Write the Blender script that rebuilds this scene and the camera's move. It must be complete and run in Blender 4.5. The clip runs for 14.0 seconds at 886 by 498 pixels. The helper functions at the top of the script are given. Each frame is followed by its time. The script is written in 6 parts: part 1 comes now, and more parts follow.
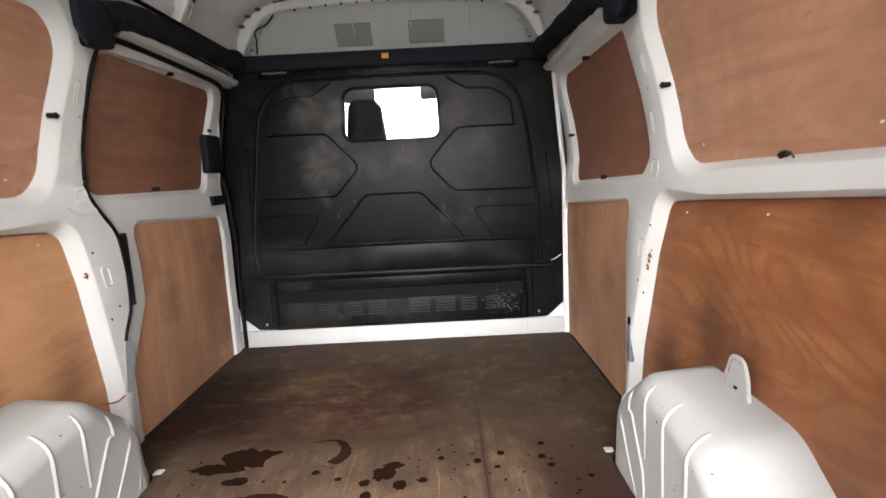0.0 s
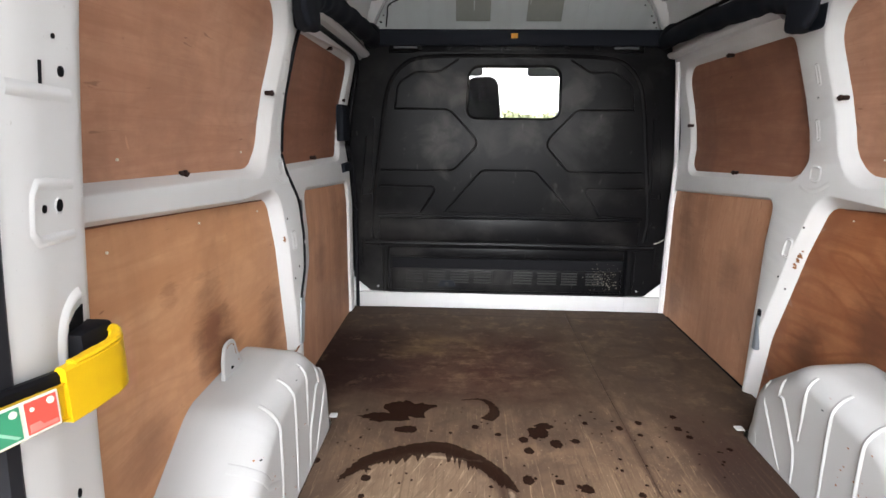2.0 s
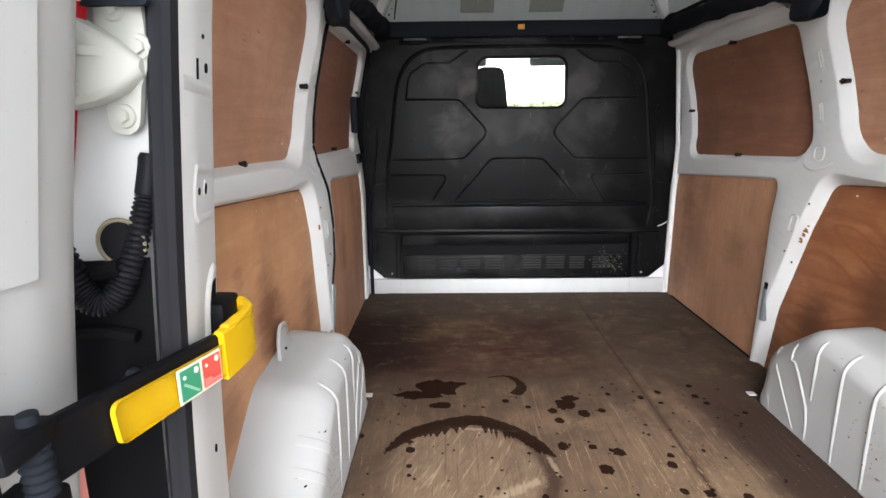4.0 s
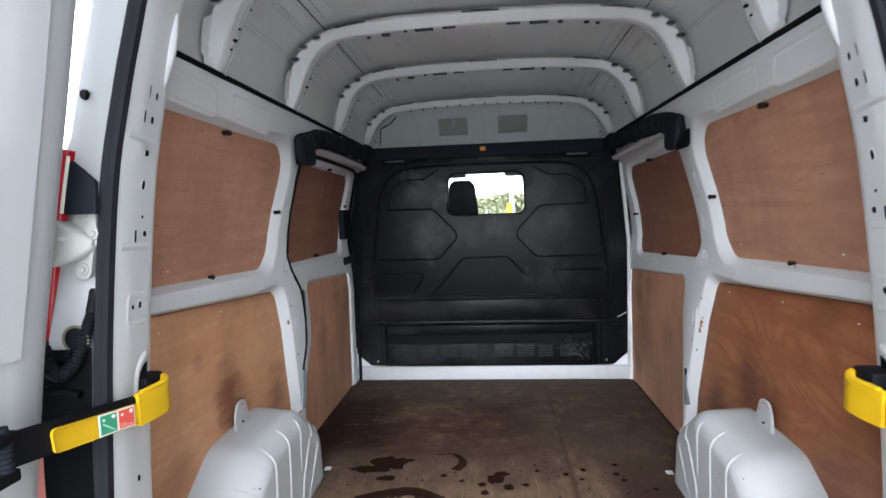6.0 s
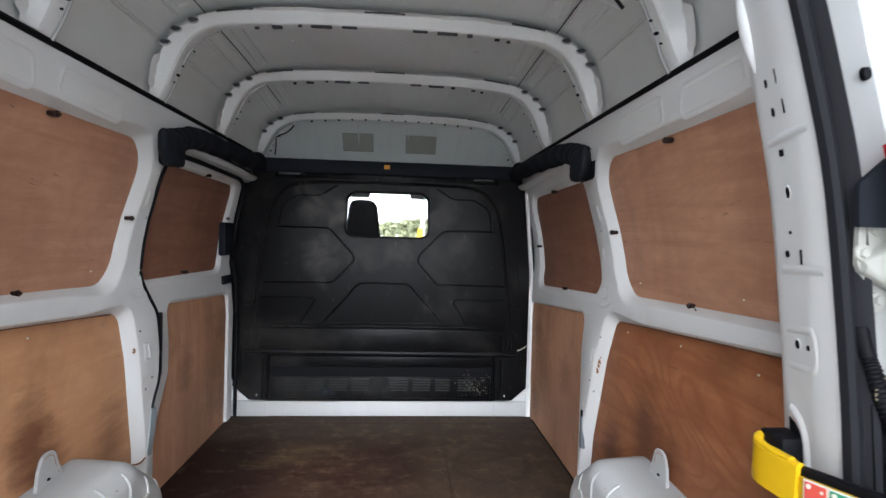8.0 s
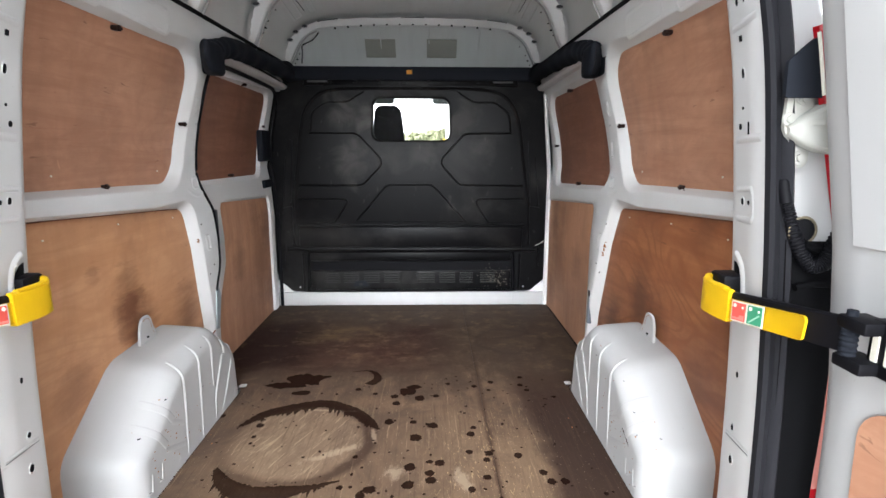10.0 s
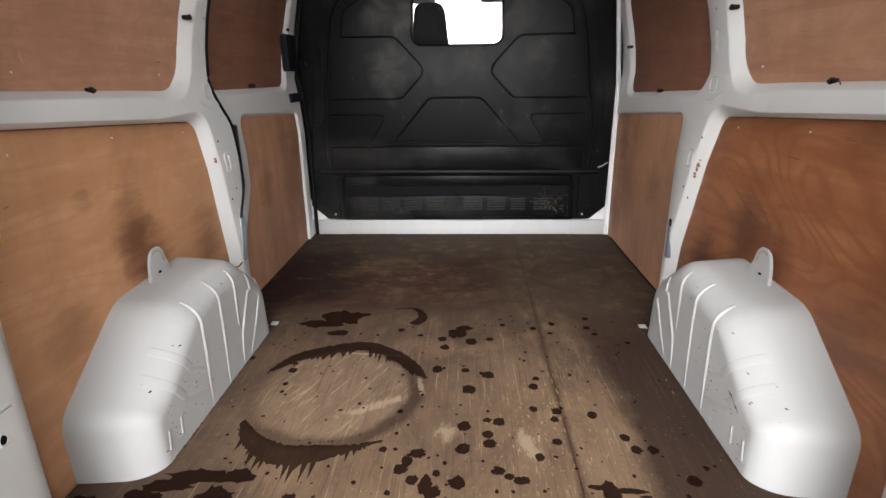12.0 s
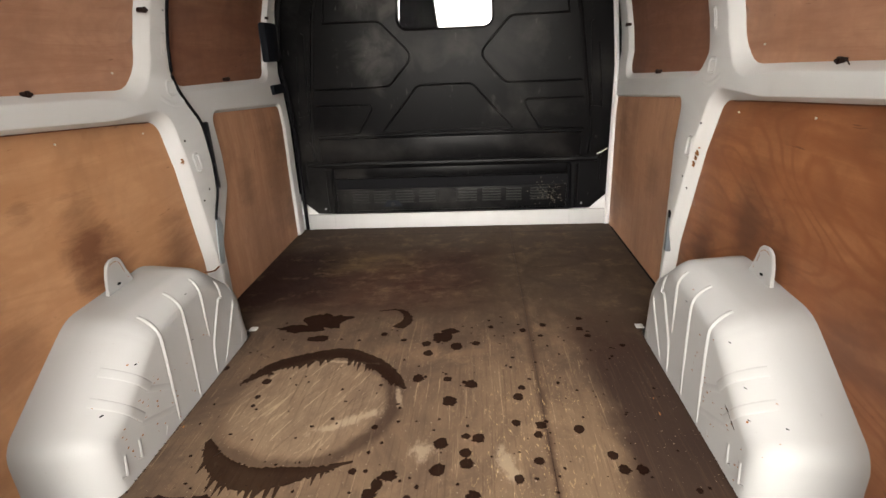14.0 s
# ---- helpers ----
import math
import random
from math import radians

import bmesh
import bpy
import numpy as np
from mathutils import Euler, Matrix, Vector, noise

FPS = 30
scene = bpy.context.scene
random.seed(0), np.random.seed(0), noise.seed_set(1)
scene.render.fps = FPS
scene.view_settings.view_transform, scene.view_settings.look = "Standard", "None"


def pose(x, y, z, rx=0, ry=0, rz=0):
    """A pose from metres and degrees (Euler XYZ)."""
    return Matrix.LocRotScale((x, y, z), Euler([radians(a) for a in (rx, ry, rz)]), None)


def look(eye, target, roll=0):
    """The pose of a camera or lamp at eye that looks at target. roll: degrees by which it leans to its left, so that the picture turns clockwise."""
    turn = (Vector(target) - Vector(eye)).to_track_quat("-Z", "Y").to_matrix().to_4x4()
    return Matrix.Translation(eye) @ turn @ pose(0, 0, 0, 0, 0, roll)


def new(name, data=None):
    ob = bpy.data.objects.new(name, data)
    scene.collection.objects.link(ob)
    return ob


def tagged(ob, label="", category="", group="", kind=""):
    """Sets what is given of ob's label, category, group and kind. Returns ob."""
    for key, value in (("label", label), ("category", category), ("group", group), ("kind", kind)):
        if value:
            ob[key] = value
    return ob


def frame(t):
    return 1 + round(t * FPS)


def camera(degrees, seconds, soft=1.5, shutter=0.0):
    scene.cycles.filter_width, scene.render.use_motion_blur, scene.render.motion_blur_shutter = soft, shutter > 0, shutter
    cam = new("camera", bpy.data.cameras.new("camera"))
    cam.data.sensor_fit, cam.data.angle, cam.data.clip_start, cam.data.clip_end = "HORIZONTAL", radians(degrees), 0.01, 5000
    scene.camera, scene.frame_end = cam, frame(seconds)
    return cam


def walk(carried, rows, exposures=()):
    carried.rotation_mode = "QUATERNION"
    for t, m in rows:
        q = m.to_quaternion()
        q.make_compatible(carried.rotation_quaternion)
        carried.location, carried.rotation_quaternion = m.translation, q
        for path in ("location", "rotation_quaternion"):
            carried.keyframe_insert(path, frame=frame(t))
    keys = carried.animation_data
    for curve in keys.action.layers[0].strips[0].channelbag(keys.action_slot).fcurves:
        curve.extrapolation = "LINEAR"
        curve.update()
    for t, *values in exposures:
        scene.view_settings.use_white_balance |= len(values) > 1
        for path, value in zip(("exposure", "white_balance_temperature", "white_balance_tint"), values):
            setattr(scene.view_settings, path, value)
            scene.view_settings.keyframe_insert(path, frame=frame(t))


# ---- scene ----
from mathutils.bvhtree import BVHTree

cam = camera(80.7, 14.0, shutter=0.25)
PATH = [
    (0, (0.218, -0.12, 0.893), (0.217, 1.856, 0.587), -2.9),
    (0.5, (0.198, -0.279, 0.964), (0.167, 1.707, 0.731), -1.8),
    (1, (0.057, -0.313, 0.975), (-0.1, 1.664, 0.715), -1.5),
    (1.5, (-0.204, -0.271, 0.974), (-0.337, 1.696, 0.634), -0.6),
    (2, (-0.254, -0.261, 0.993), (-0.333, 1.686, 0.543), 0.6),
    (2.5, (-0.272, -0.296, 0.997), (-0.279, 1.654, 0.554), 1.7),
    (3, (-0.402, -0.348, 0.995), (-0.341, 1.598, 0.535), 1.9),
    (3.2, (-0.414, -0.344, 0.985), (-0.35, 1.596, 0.499), 1.7),
    (5.3, (-0.219, -0.49, 0.99), (-0.412, 1.467, 0.629), -3.5),
    (5.5, (-0.125, -0.552, 1.035), (-0.323, 1.416, 0.734), -3.1),
    (6, (0.018, -0.702, 1.075), (-0.168, 1.284, 0.931), -2.0),
    (6.5, (0.089, -0.776, 1.115), (-0.053, 1.219, 1.11), -0.9),
    (7, (0.152, -0.742, 1.118), (0.091, 1.256, 1.172), -0.0),
    (7.5, (0.172, -0.66, 1.092), (0.223, 1.339, 1.114), 0.9),
    (8, (0.085, -0.49, 1.064), (0.238, 1.504, 1.014), 1.6),
    (8.5, (0.014, -0.427, 1.053), (0.201, 1.559, 0.915), 1.8),
    (9, (0.072, -0.574, 1.026), (0.211, 1.407, 0.79), 1.4),
    (9.2, (0.099, -0.666, 1.019), (0.216, 1.311, 0.741), 1.1),
    (11.3, (0.101, -0.74, 0.967), (0.082, 1.192, 0.452), -0.6),
    (11.5, (0.122, -0.65, 0.949), (0.089, 1.271, 0.396), -0.7),
    (12, (0.041, -0.403, 0.923), (-0.049, 1.486, 0.273), -0.8),
    (12.5, (0.014, -0.266, 0.923), (-0.063, 1.598, 0.2), -0.3),
    (13, (-0.03, -0.226, 0.945), (-0.151, 1.629, 0.209), -0.8),
    (13.5, (0.046, -0.243, 0.945), (-0.096, 1.619, 0.227), -1.5),
    (14, (0.144, -0.278, 0.939), (0.003, 1.587, 0.23), -2.6),
]

# ---- light ----
EXPOSURES = [
    (0, 2.06, 6420, 10), (0.5, 2.13, 6220, 10), (1.5, 1.98, 6220, 10), (2, 1.98, 6130, 10), (2.5, 2.02, 6040, 9), (3, 1.88, 6090, 9), (5.5, 1.80, 6090, 9), (6, 1.52, 5630, 8), (6.5, 1.45, 5180, 8),
    (7, 1.22, 4880, 7), (7.5, 1.37, 5080, 7), (8, 1.47, 5780, 8), (8.5, 1.89, 6060, 9), (9, 2.05, 5960, 9), (11.5, 1.42, 5980, 9), (12.5, 1.72, 6690, 10), (13, 1.80, 6800, 10), (14, 1.66, 6890, 10),
]
walk(cam, [(t, look(eye, target, roll)) for t, eye, target, roll in PATH], EXPOSURES)

world = bpy.data.worlds.new("overcast_sky")
scene.world = world
world.use_nodes = True
wn = world.node_tree.nodes
sky = wn.new("ShaderNodeTexSky")
sky.sky_type, sky.sun_disc = "NISHITA", False
sky.sun_elevation, sky.sun_rotation = radians(30), radians(182)
sky.air_density, sky.dust_density, sky.ozone_density = 1.0, 6.0, 0.3
wn["Background"].inputs["Strength"].default_value = 0.15
grey = wn.new("ShaderNodeHueSaturation")
grey.inputs["Saturation"].default_value = 0.10
world.node_tree.links.new(sky.outputs["Color"], grey.inputs["Color"])
world.node_tree.links.new(grey.outputs["Color"], wn["Background"].inputs["Color"])
sun = new("sun", bpy.data.lights.new("sun", "SUN"))
sun.data.energy, sun.data.angle, sun.data.color = 1.0, radians(78), (1.0, 0.95, 0.88)
SUN_TURN = radians(182)
sun.matrix_world = look((8 * math.sin(SUN_TURN), 8 * math.cos(SUN_TURN), 4.62), (0, 0, 0))


# ---- materials ----
class Nodes:
    """A principled material and short ways to wire it."""

    def __init__(self, name, rough=0.5, metal=0.0):
        self.m = bpy.data.materials.new(name)
        self.m.use_nodes = True
        self.t = self.m.node_tree
        self.b = self.t.nodes["Principled BSDF"]
        self.b.inputs["Roughness"].default_value = rough
        self.b.inputs["Metallic"].default_value = metal
        self.co = self.t.nodes.new("ShaderNodeTexCoord").outputs["Object"]

    def put(self, a, b):
        if isinstance(a, (int, float)):
            b.default_value = a
        elif isinstance(a, tuple):
            b.default_value = a if len(a) == 4 or b.type == "VECTOR" else (*a, 1)
        else:
            self.t.links.new(a, b)

    def scaled(self, sx, sy, sz, shift=None):
        n = self.t.nodes.new("ShaderNodeMapping")
        self.put(self.co, n.inputs["Vector"])
        n.inputs["Scale"].default_value = (sx, sy, sz)
        if shift is not None:
            self.put(shift, n.inputs["Location"])
        return n.outputs["Vector"]

    def noise(self, scale, detail=4, rough=0.55, co=None, distortion=0.0):
        n = self.t.nodes.new("ShaderNodeTexNoise")
        self.put(co if co is not None else self.co, n.inputs["Vector"])
        for k, v in (("Scale", scale), ("Detail", detail), ("Roughness", rough), ("Distortion", distortion)):
            n.inputs[k].default_value = v
        return n.outputs["Fac"]

    def ramp(self, fac, *stops):
        n = self.t.nodes.new("ShaderNodeValToRGB")
        self.put(fac, n.inputs["Fac"])
        e = n.color_ramp.elements
        while len(e) < len(stops):
            e.new(0.5)
        for el, (p, c) in zip(e, stops):
            el.position, el.color = p, ((c, c, c, 1) if isinstance(c, (int, float)) else (*c, 1))
        return n.outputs["Color"]

    def mix(self, fac, a, b, how="MIX"):
        n = self.t.nodes.new("ShaderNodeMix")
        n.data_type, n.blend_type = "RGBA", how
        self.put(fac, n.inputs[0]), self.put(a, n.inputs[6]), self.put(b, n.inputs[7])
        return n.outputs[2]

    def math(self, op, a, b=0.0, c=0.0):
        n = self.t.nodes.new("ShaderNodeMath")
        n.operation = op
        for v, i in zip((a, b, c), n.inputs):
            self.put(v, i)
        return n.outputs[0]

    def span(self, v, lo, hi):
        """0 to 1 as v goes from lo to hi."""
        n = self.t.nodes.new("ShaderNodeMapRange")
        self.put(v, n.inputs["Value"])
        n.inputs["From Min"].default_value, n.inputs["From Max"].default_value = lo, hi
        return n.outputs["Result"]

    def xyz(self):
        n = self.t.nodes.new("ShaderNodeSeparateXYZ")
        self.put(self.co, n.inputs[0])
        return n.outputs

    def random(self):
        return self.t.nodes.new("ShaderNodeObjectInfo").outputs["Random"]

    def colour(self, c):
        self.put(c, self.b.inputs["Base Color"])
        return self

    def gloss(self, level):
        self.b.inputs["Specular IOR Level"].default_value = level
        return self

    def rough(self, r):
        self.put(r, self.b.inputs["Roughness"])
        return self

    def bump(self, h, strength=0.2, distance=0.002):
        n = self.t.nodes.new("ShaderNodeBump")
        n.inputs["Strength"].default_value, n.inputs["Distance"].default_value = strength, distance
        self.put(h, n.inputs["Height"])
        self.put(n.outputs["Normal"], self.b.inputs["Normal"])
        return self


def paint(name, colour, dirty, rough=0.32, grime=0.35, gloss=0.5):
    """Sheet metal paint with dust, scuffs and slight waviness."""
    n = Nodes(name, rough)
    soft = n.ramp(n.noise(2.3, 1, 0.4), (0.25, 0.0), (0.85, 1.0))
    wipe = n.noise(1.0, 2, 0.5, n.scaled(20, 5, 3), 0.3)
    c = n.mix(n.math("MULTIPLY", soft, grime), colour, dirty)
    c = n.mix(n.math("MULTIPLY", n.ramp(wipe, (0.45, 0.0), (0.9, 1.0)), grime * 0.8), c, dirty)
    scuff = n.ramp(n.noise(1.0, 4, 0.7, n.scaled(45, 12, 30), 0.8), (0.70, 0.0), (0.76, 1.0))
    c = n.mix(n.math("MULTIPLY", scuff, grime * 0.9), c, tuple(v * 0.6 for v in dirty))
    speck = n.ramp(n.noise(210, 2, 0.5), (0.73, 0.0), (0.77, 1.0))
    c = n.mix(n.math("MULTIPLY", speck, grime * 0.8), c, (0.20, 0.15, 0.11))
    n.colour(c).rough(n.ramp(soft, (0.0, rough), (1.0, rough * 1.4)))
    return n.gloss(gloss).bump(n.noise(7, 1), 0.05, 0.004).m


def plain(name, colour, rough=0.5, metal=0.0, speck=0.15):
    n = Nodes(name, rough, metal)
    dark = tuple(v * 0.6 for v in colour)
    n.colour(n.mix(n.math("MULTIPLY", n.noise(25, 5), speck * 2), colour, dark))
    n.gloss(0.5 if max(colour) > 0.03 else 0.09)
    return n.bump(n.noise(160, 3), 0.08, 0.001).m


def wood(name, light, dark, stain, along, stain_amount=0.6, rough=0.58, smears=(), figured=0.26, top=0.0):
    """Rotary-cut plywood: long figure, fine pores, knots of darker figure and handling stains. along: the axis of the grain."""
    n = Nodes(name, rough)
    shift = n.t.nodes.new("ShaderNodeCombineXYZ")
    r = n.random()
    for i, k in enumerate((3.1, 7.7, 5.3)):
        n.put(n.math("MULTIPLY", r, k), shift.inputs[i])
    s = [15.0, 15.0, 15.0]
    s[along] = 1.6
    figure = n.noise(1.0, 6, 0.62, n.scaled(*s, shift.outputs[0]), 0.8)
    mottle = n.noise(17.0, 7, 0.72, n.scaled(1, 0.8, 1, shift.outputs[0]), 0.8)
    p = [70.0, 70.0, 70.0]
    p[along] = 4.0
    pores = n.noise(1.0, 3, 0.6, n.scaled(*p, shift.outputs[0]))
    blot = n.noise(2.1, 5, 0.6, n.scaled(1, 1, 1, shift.outputs[0]), 0.6)
    c = n.mix(n.ramp(figure, (0.32, 0.0), (0.7, 1.0)), light, dark)
    c = n.mix(n.math("MULTIPLY", n.ramp(mottle, (0.44, 0.0), (0.64, 1.0)), 0.42), c, dark)
    c = n.mix(n.math("MULTIPLY", n.ramp(pores, (0.5, 0.0), (0.75, 1.0)), 0.14), c, dark)
    hill = n.noise(1.0, 2, 0.4, n.scaled(3.0, 0.9, 3.0, shift.outputs[0]) if along == 1 else n.scaled(3.2, 3.2, 1.3, shift.outputs[0]), 0.5)
    rings = n.math("SINE", n.math("MULTIPLY", n.math("ADD", hill, n.math("MULTIPLY", mottle, 0.02)), 120.0))
    c = n.mix(n.math("MULTIPLY", n.ramp(rings, (0.2, 0.0), (1.0, 1.0)), figured), c, dark)
    g = [95.0, 95.0, 95.0]
    g[along] = 2.2
    lines = n.ramp(n.noise(1.0, 3, 0.7, n.scaled(*g, shift.outputs[0]), 0.9), (0.56, 0.0), (0.64, 1.0))
    where = n.ramp(n.noise(3.5, 3, 0.6, n.scaled(1, 1, 1, shift.outputs[0])), (0.40, 0.15), (0.62, 1.0))
    c = n.mix(n.math("MULTIPLY", n.math("MULTIPLY", lines, where), 0.5), c, dark)
    g = [34.0, 34.0, 34.0]
    g[along] = 6.0
    tick = n.ramp(n.noise(1.0, 2, 0.6, n.scaled(*g, shift.outputs[0]), 1.6), (0.71, 0.0), (0.74, 1.0))
    c = n.mix(n.math("MULTIPLY", tick, 0.55), c, stain)
    nick = n.ramp(n.noise(60, 3, 0.8, n.scaled(1, 0.25, 1, shift.outputs[0]), 0.6), (0.74, 0.0), (0.77, 1.0))
    c = n.mix(n.math("MULTIPLY", nick, 0.5), c, stain)
    scar = n.ramp(n.noise(1.0, 2, 0.5, n.scaled(18, 60, 14, shift.outputs[0]), 0.4), (0.76, 0.0), (0.79, 1.0))
    c = n.mix(n.math("MULTIPLY", scar, 0.35), c, tuple(min(1, v * 1.5) for v in light))
    c = n.mix(n.math("MULTIPLY", n.ramp(blot, (0.5, 0.0), (0.75, 1.0)), stain_amount), c, stain)
    for u, v, wide, amount in smears:
        o = n.xyz()
        du, dv = n.math("SUBTRACT", o[1], u), n.math("MULTIPLY", n.math("SUBTRACT", o[2], v), 0.75)
        far = n.math("SQRT", n.math("ADD", n.math("MULTIPLY", du, du), n.math("MULTIPLY", dv, dv)))
        far = n.math("ADD", far, n.math("MULTIPLY", n.math("SUBTRACT", n.noise(1.0, 7, 0.7, n.scaled(9, 5, 17), 0.4), 0.5), 0.17))
        c = n.mix(n.math("MULTIPLY", n.span(far, wide, wide * 0.2), amount), c, stain)
    if top:
        # weathered along the upper edge
        o = n.xyz()
        edge = n.span(n.math("ADD", o[2], n.math("MULTIPLY", n.math("SUBTRACT", n.noise(1.0, 5, 0.7, n.scaled(6, 6, 20)), 0.5), 0.09)), top - 0.030, top)
        c = n.mix(n.math("MULTIPLY", edge, 0.6), c, tuple(v * k for v, k in zip(dark, (0.75, 0.55, 0.45))))
    wash = n.ramp(n.noise(1.0, 4, 0.6, n.scaled(4, 6, 1.4, shift.outputs[0]), 0.5), (0.48, 0.0), (0.80, 1.0))
    c = n.mix(n.math("MULTIPLY", wash, 0.3), c, stain)
    chips = n.ramp(n.noise(26, 4, 0.7, n.scaled(1, 0.6, 1, shift.outputs[0])), (0.73, 0.0), (0.77, 1.0))
    c = n.mix(n.math("MULTIPLY", chips, 0.6), c, stain)
    n.colour(c).rough(n.ramp(blot, (0.3, rough), (0.8, rough * 0.8))).gloss(0.3)
    return n.bump(n.math("ADD", figure, pores), 0.15, 0.001).m


def deck(name, wet=0.0):
    """The worn plywood deck; wet: how far water and oil have soaked into the same board."""
    n = Nodes(name, 0.62)
    grain = n.noise(1.0, 6, 0.65, n.scaled(30, 2.0, 5), 1.0)
    patch = n.noise(2.6, 7, 0.66, n.scaled(1, 0.75, 1), 0.6)
    fine = n.noise(75, 4, 0.7, n.scaled(1, 0.35, 1))
    x, y, z = n.xyz()
    mid = n.noise(9, 6, 0.7, n.scaled(1, 0.7, 1), 0.8)
    c = n.mix(n.ramp(grain, (0.25, 0.0), (0.78, 1.0)), (0.116, 0.076, 0.049), (0.064, 0.039, 0.026))
    c = n.mix(n.math("MULTIPLY", n.ramp(mid, (0.48, 0.0), (0.62, 1.0)), 0.5), c, (0.078, 0.050, 0.034))
    hill = n.noise(1.0, 2, 0.4, n.scaled(3.0, 1.5, 1), 0.6)
    rings = n.math("SINE", n.math("MULTIPLY", n.math("ADD", hill, n.math("MULTIPLY", mid, 0.03)), 130.0))
    c = n.mix(n.math("MULTIPLY", n.ramp(rings, (0.4, 0.0), (1.0, 1.0)), 0.3), c, (0.085, 0.055, 0.036))
    # paler and scratched by the doors, darker and blotched in the front half
    pale = n.math("MULTIPLY", n.span(n.math("ADD", y, n.math("MULTIPLY", patch, 0.9)), 1.80, 1.10), 0.42)
    c = n.mix(pale, c, (0.215, 0.146, 0.088))
    c = n.mix(n.math("MULTIPLY", n.ramp(patch, (0.43, 0.0), (0.60, 1.0)), 0.75), c, (0.050, 0.032, 0.023))
    rub = n.ramp(n.noise(5, 6, 0.75, n.scaled(1, 0.7, 1), 1.2), (0.57, 0.0), (0.72, 1.0))
    c = n.mix(n.math("MULTIPLY", rub, 0.4), c, (0.235, 0.158, 0.095))
    c = n.mix(n.math("MULTIPLY", n.ramp(fine, (0.6, 0.0), (0.72, 1.0)), 0.35), c, (0.31, 0.225, 0.145))
    scratch = n.ramp(n.noise(1.0, 4, 0.7, n.scaled(90, 3.2, 1), 0.5), (0.60, 0.0), (0.70, 1.0))
    c = n.mix(n.math("MULTIPLY", n.math("MULTIPLY", scratch, n.span(y, 1.7, 1.0)), 0.55), c, (0.35, 0.26, 0.165))
    gouge = n.ramp(n.noise(1.0, 3, 0.7, n.scaled(46, 7, 1), 1.2), (0.64, 0.0), (0.70, 1.0))
    c = n.mix(n.math("MULTIPLY", gouge, 0.4), c, (0.045, 0.028, 0.020))
    line = n.span(n.math("ADD", n.math("ABSOLUTE", n.math("SUBTRACT", x, 0.311)), n.math("MULTIPLY", n.math("SUBTRACT", n.noise(12, 5, 0.7), 0.5), 0.034)), 0.017, 0.002)
    c = n.mix(n.math("MULTIPLY", line, 0.8), c, (0.040, 0.021, 0.014))
    wob = n.math("MULTIPLY", n.math("SUBTRACT", n.noise(7, 4), 0.5), 0.16)
    # the rubbed round left by a bucket, and its tide mark
    dx, dy = n.math("ADD", x, 0.36), n.math("ADD", y, -0.955)
    ring = n.math("SQRT", n.math("ADD", n.math("MULTIPLY", dx, dx), n.math("MULTIPLY", dy, dy)))
    ring = n.math("ADD", ring, n.math("MULTIPLY", wob, 0.3))
    inside = n.span(ring, 0.25, 0.19)
    soft = n.noise(18, 5, 0.7)
    band = n.span(n.math("ADD", n.math("ABSOLUTE", n.math("SUBTRACT", ring, 0.250)), n.math("MULTIPLY", n.math("SUBTRACT", soft, 0.5), 0.022)), 0.034, 0.012)
    # slanting scratches where the bucket was dragged
    slant = n.t.nodes.new("ShaderNodeMapping")
    slant.vector_type = "TEXTURE"
    n.put(n.co, slant.inputs["Vector"])
    slant.inputs["Rotation"].default_value = (0, 0, radians(-24))
    drag = n.t.nodes.new("ShaderNodeMapping")
    n.put(slant.outputs["Vector"], drag.inputs["Vector"])
    drag.inputs["Scale"].default_value = (85, 5.5, 1)
    hair = n.noise(1.0, 4, 0.72, drag.outputs["Vector"], 0.7)
    swirl = n.noise(1.0, 6, 0.75, n.scaled(14, 9, 1), 0.9)
    worn = n.math("MULTIPLY", inside, n.ramp(swirl, (0.40, 0.0), (0.70, 1.0)))
    c = n.mix(n.math("MULTIPLY", inside, 0.45), c, (0.150, 0.104, 0.070))
    c = n.mix(n.math("MULTIPLY", worn, 0.35), c, (0.255, 0.185, 0.12))
    c = n.mix(n.math("MULTIPLY", n.math("MULTIPLY", inside, n.ramp(hair, (0.56, 0.0), (0.66, 1.0))), 0.55), c, (0.34, 0.255, 0.165))
    c = n.mix(n.math("MULTIPLY", n.math("MULTIPLY", inside, n.ramp(hair, (0.34, 1.0), (0.42, 0.0))), 0.55), c, (0.050, 0.030, 0.020))
    tide = n.math("MAXIMUM", n.span(dx, -0.02, 0.14), n.math("MAXIMUM", n.math("MULTIPLY", n.span(dy, 0.02, 0.18), 0.85), n.math("MULTIPLY", n.span(dy, -0.06, -0.20), 0.75)))
    c = n.mix(n.math("MULTIPLY", n.math("MULTIPLY", band, n.math("MAXIMUM", tide, 0.16)), 0.80), c, (0.030, 0.0165, 0.0115))
    # damp along the offside arch, a darker tone down the nearside edge
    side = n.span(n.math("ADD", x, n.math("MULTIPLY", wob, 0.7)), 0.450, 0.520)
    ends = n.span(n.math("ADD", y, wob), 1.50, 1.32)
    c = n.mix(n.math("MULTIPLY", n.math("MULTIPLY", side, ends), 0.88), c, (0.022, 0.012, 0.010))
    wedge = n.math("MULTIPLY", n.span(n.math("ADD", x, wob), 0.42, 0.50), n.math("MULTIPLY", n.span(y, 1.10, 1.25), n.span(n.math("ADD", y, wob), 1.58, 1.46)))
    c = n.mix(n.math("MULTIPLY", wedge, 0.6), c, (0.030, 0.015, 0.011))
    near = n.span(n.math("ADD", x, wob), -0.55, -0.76)
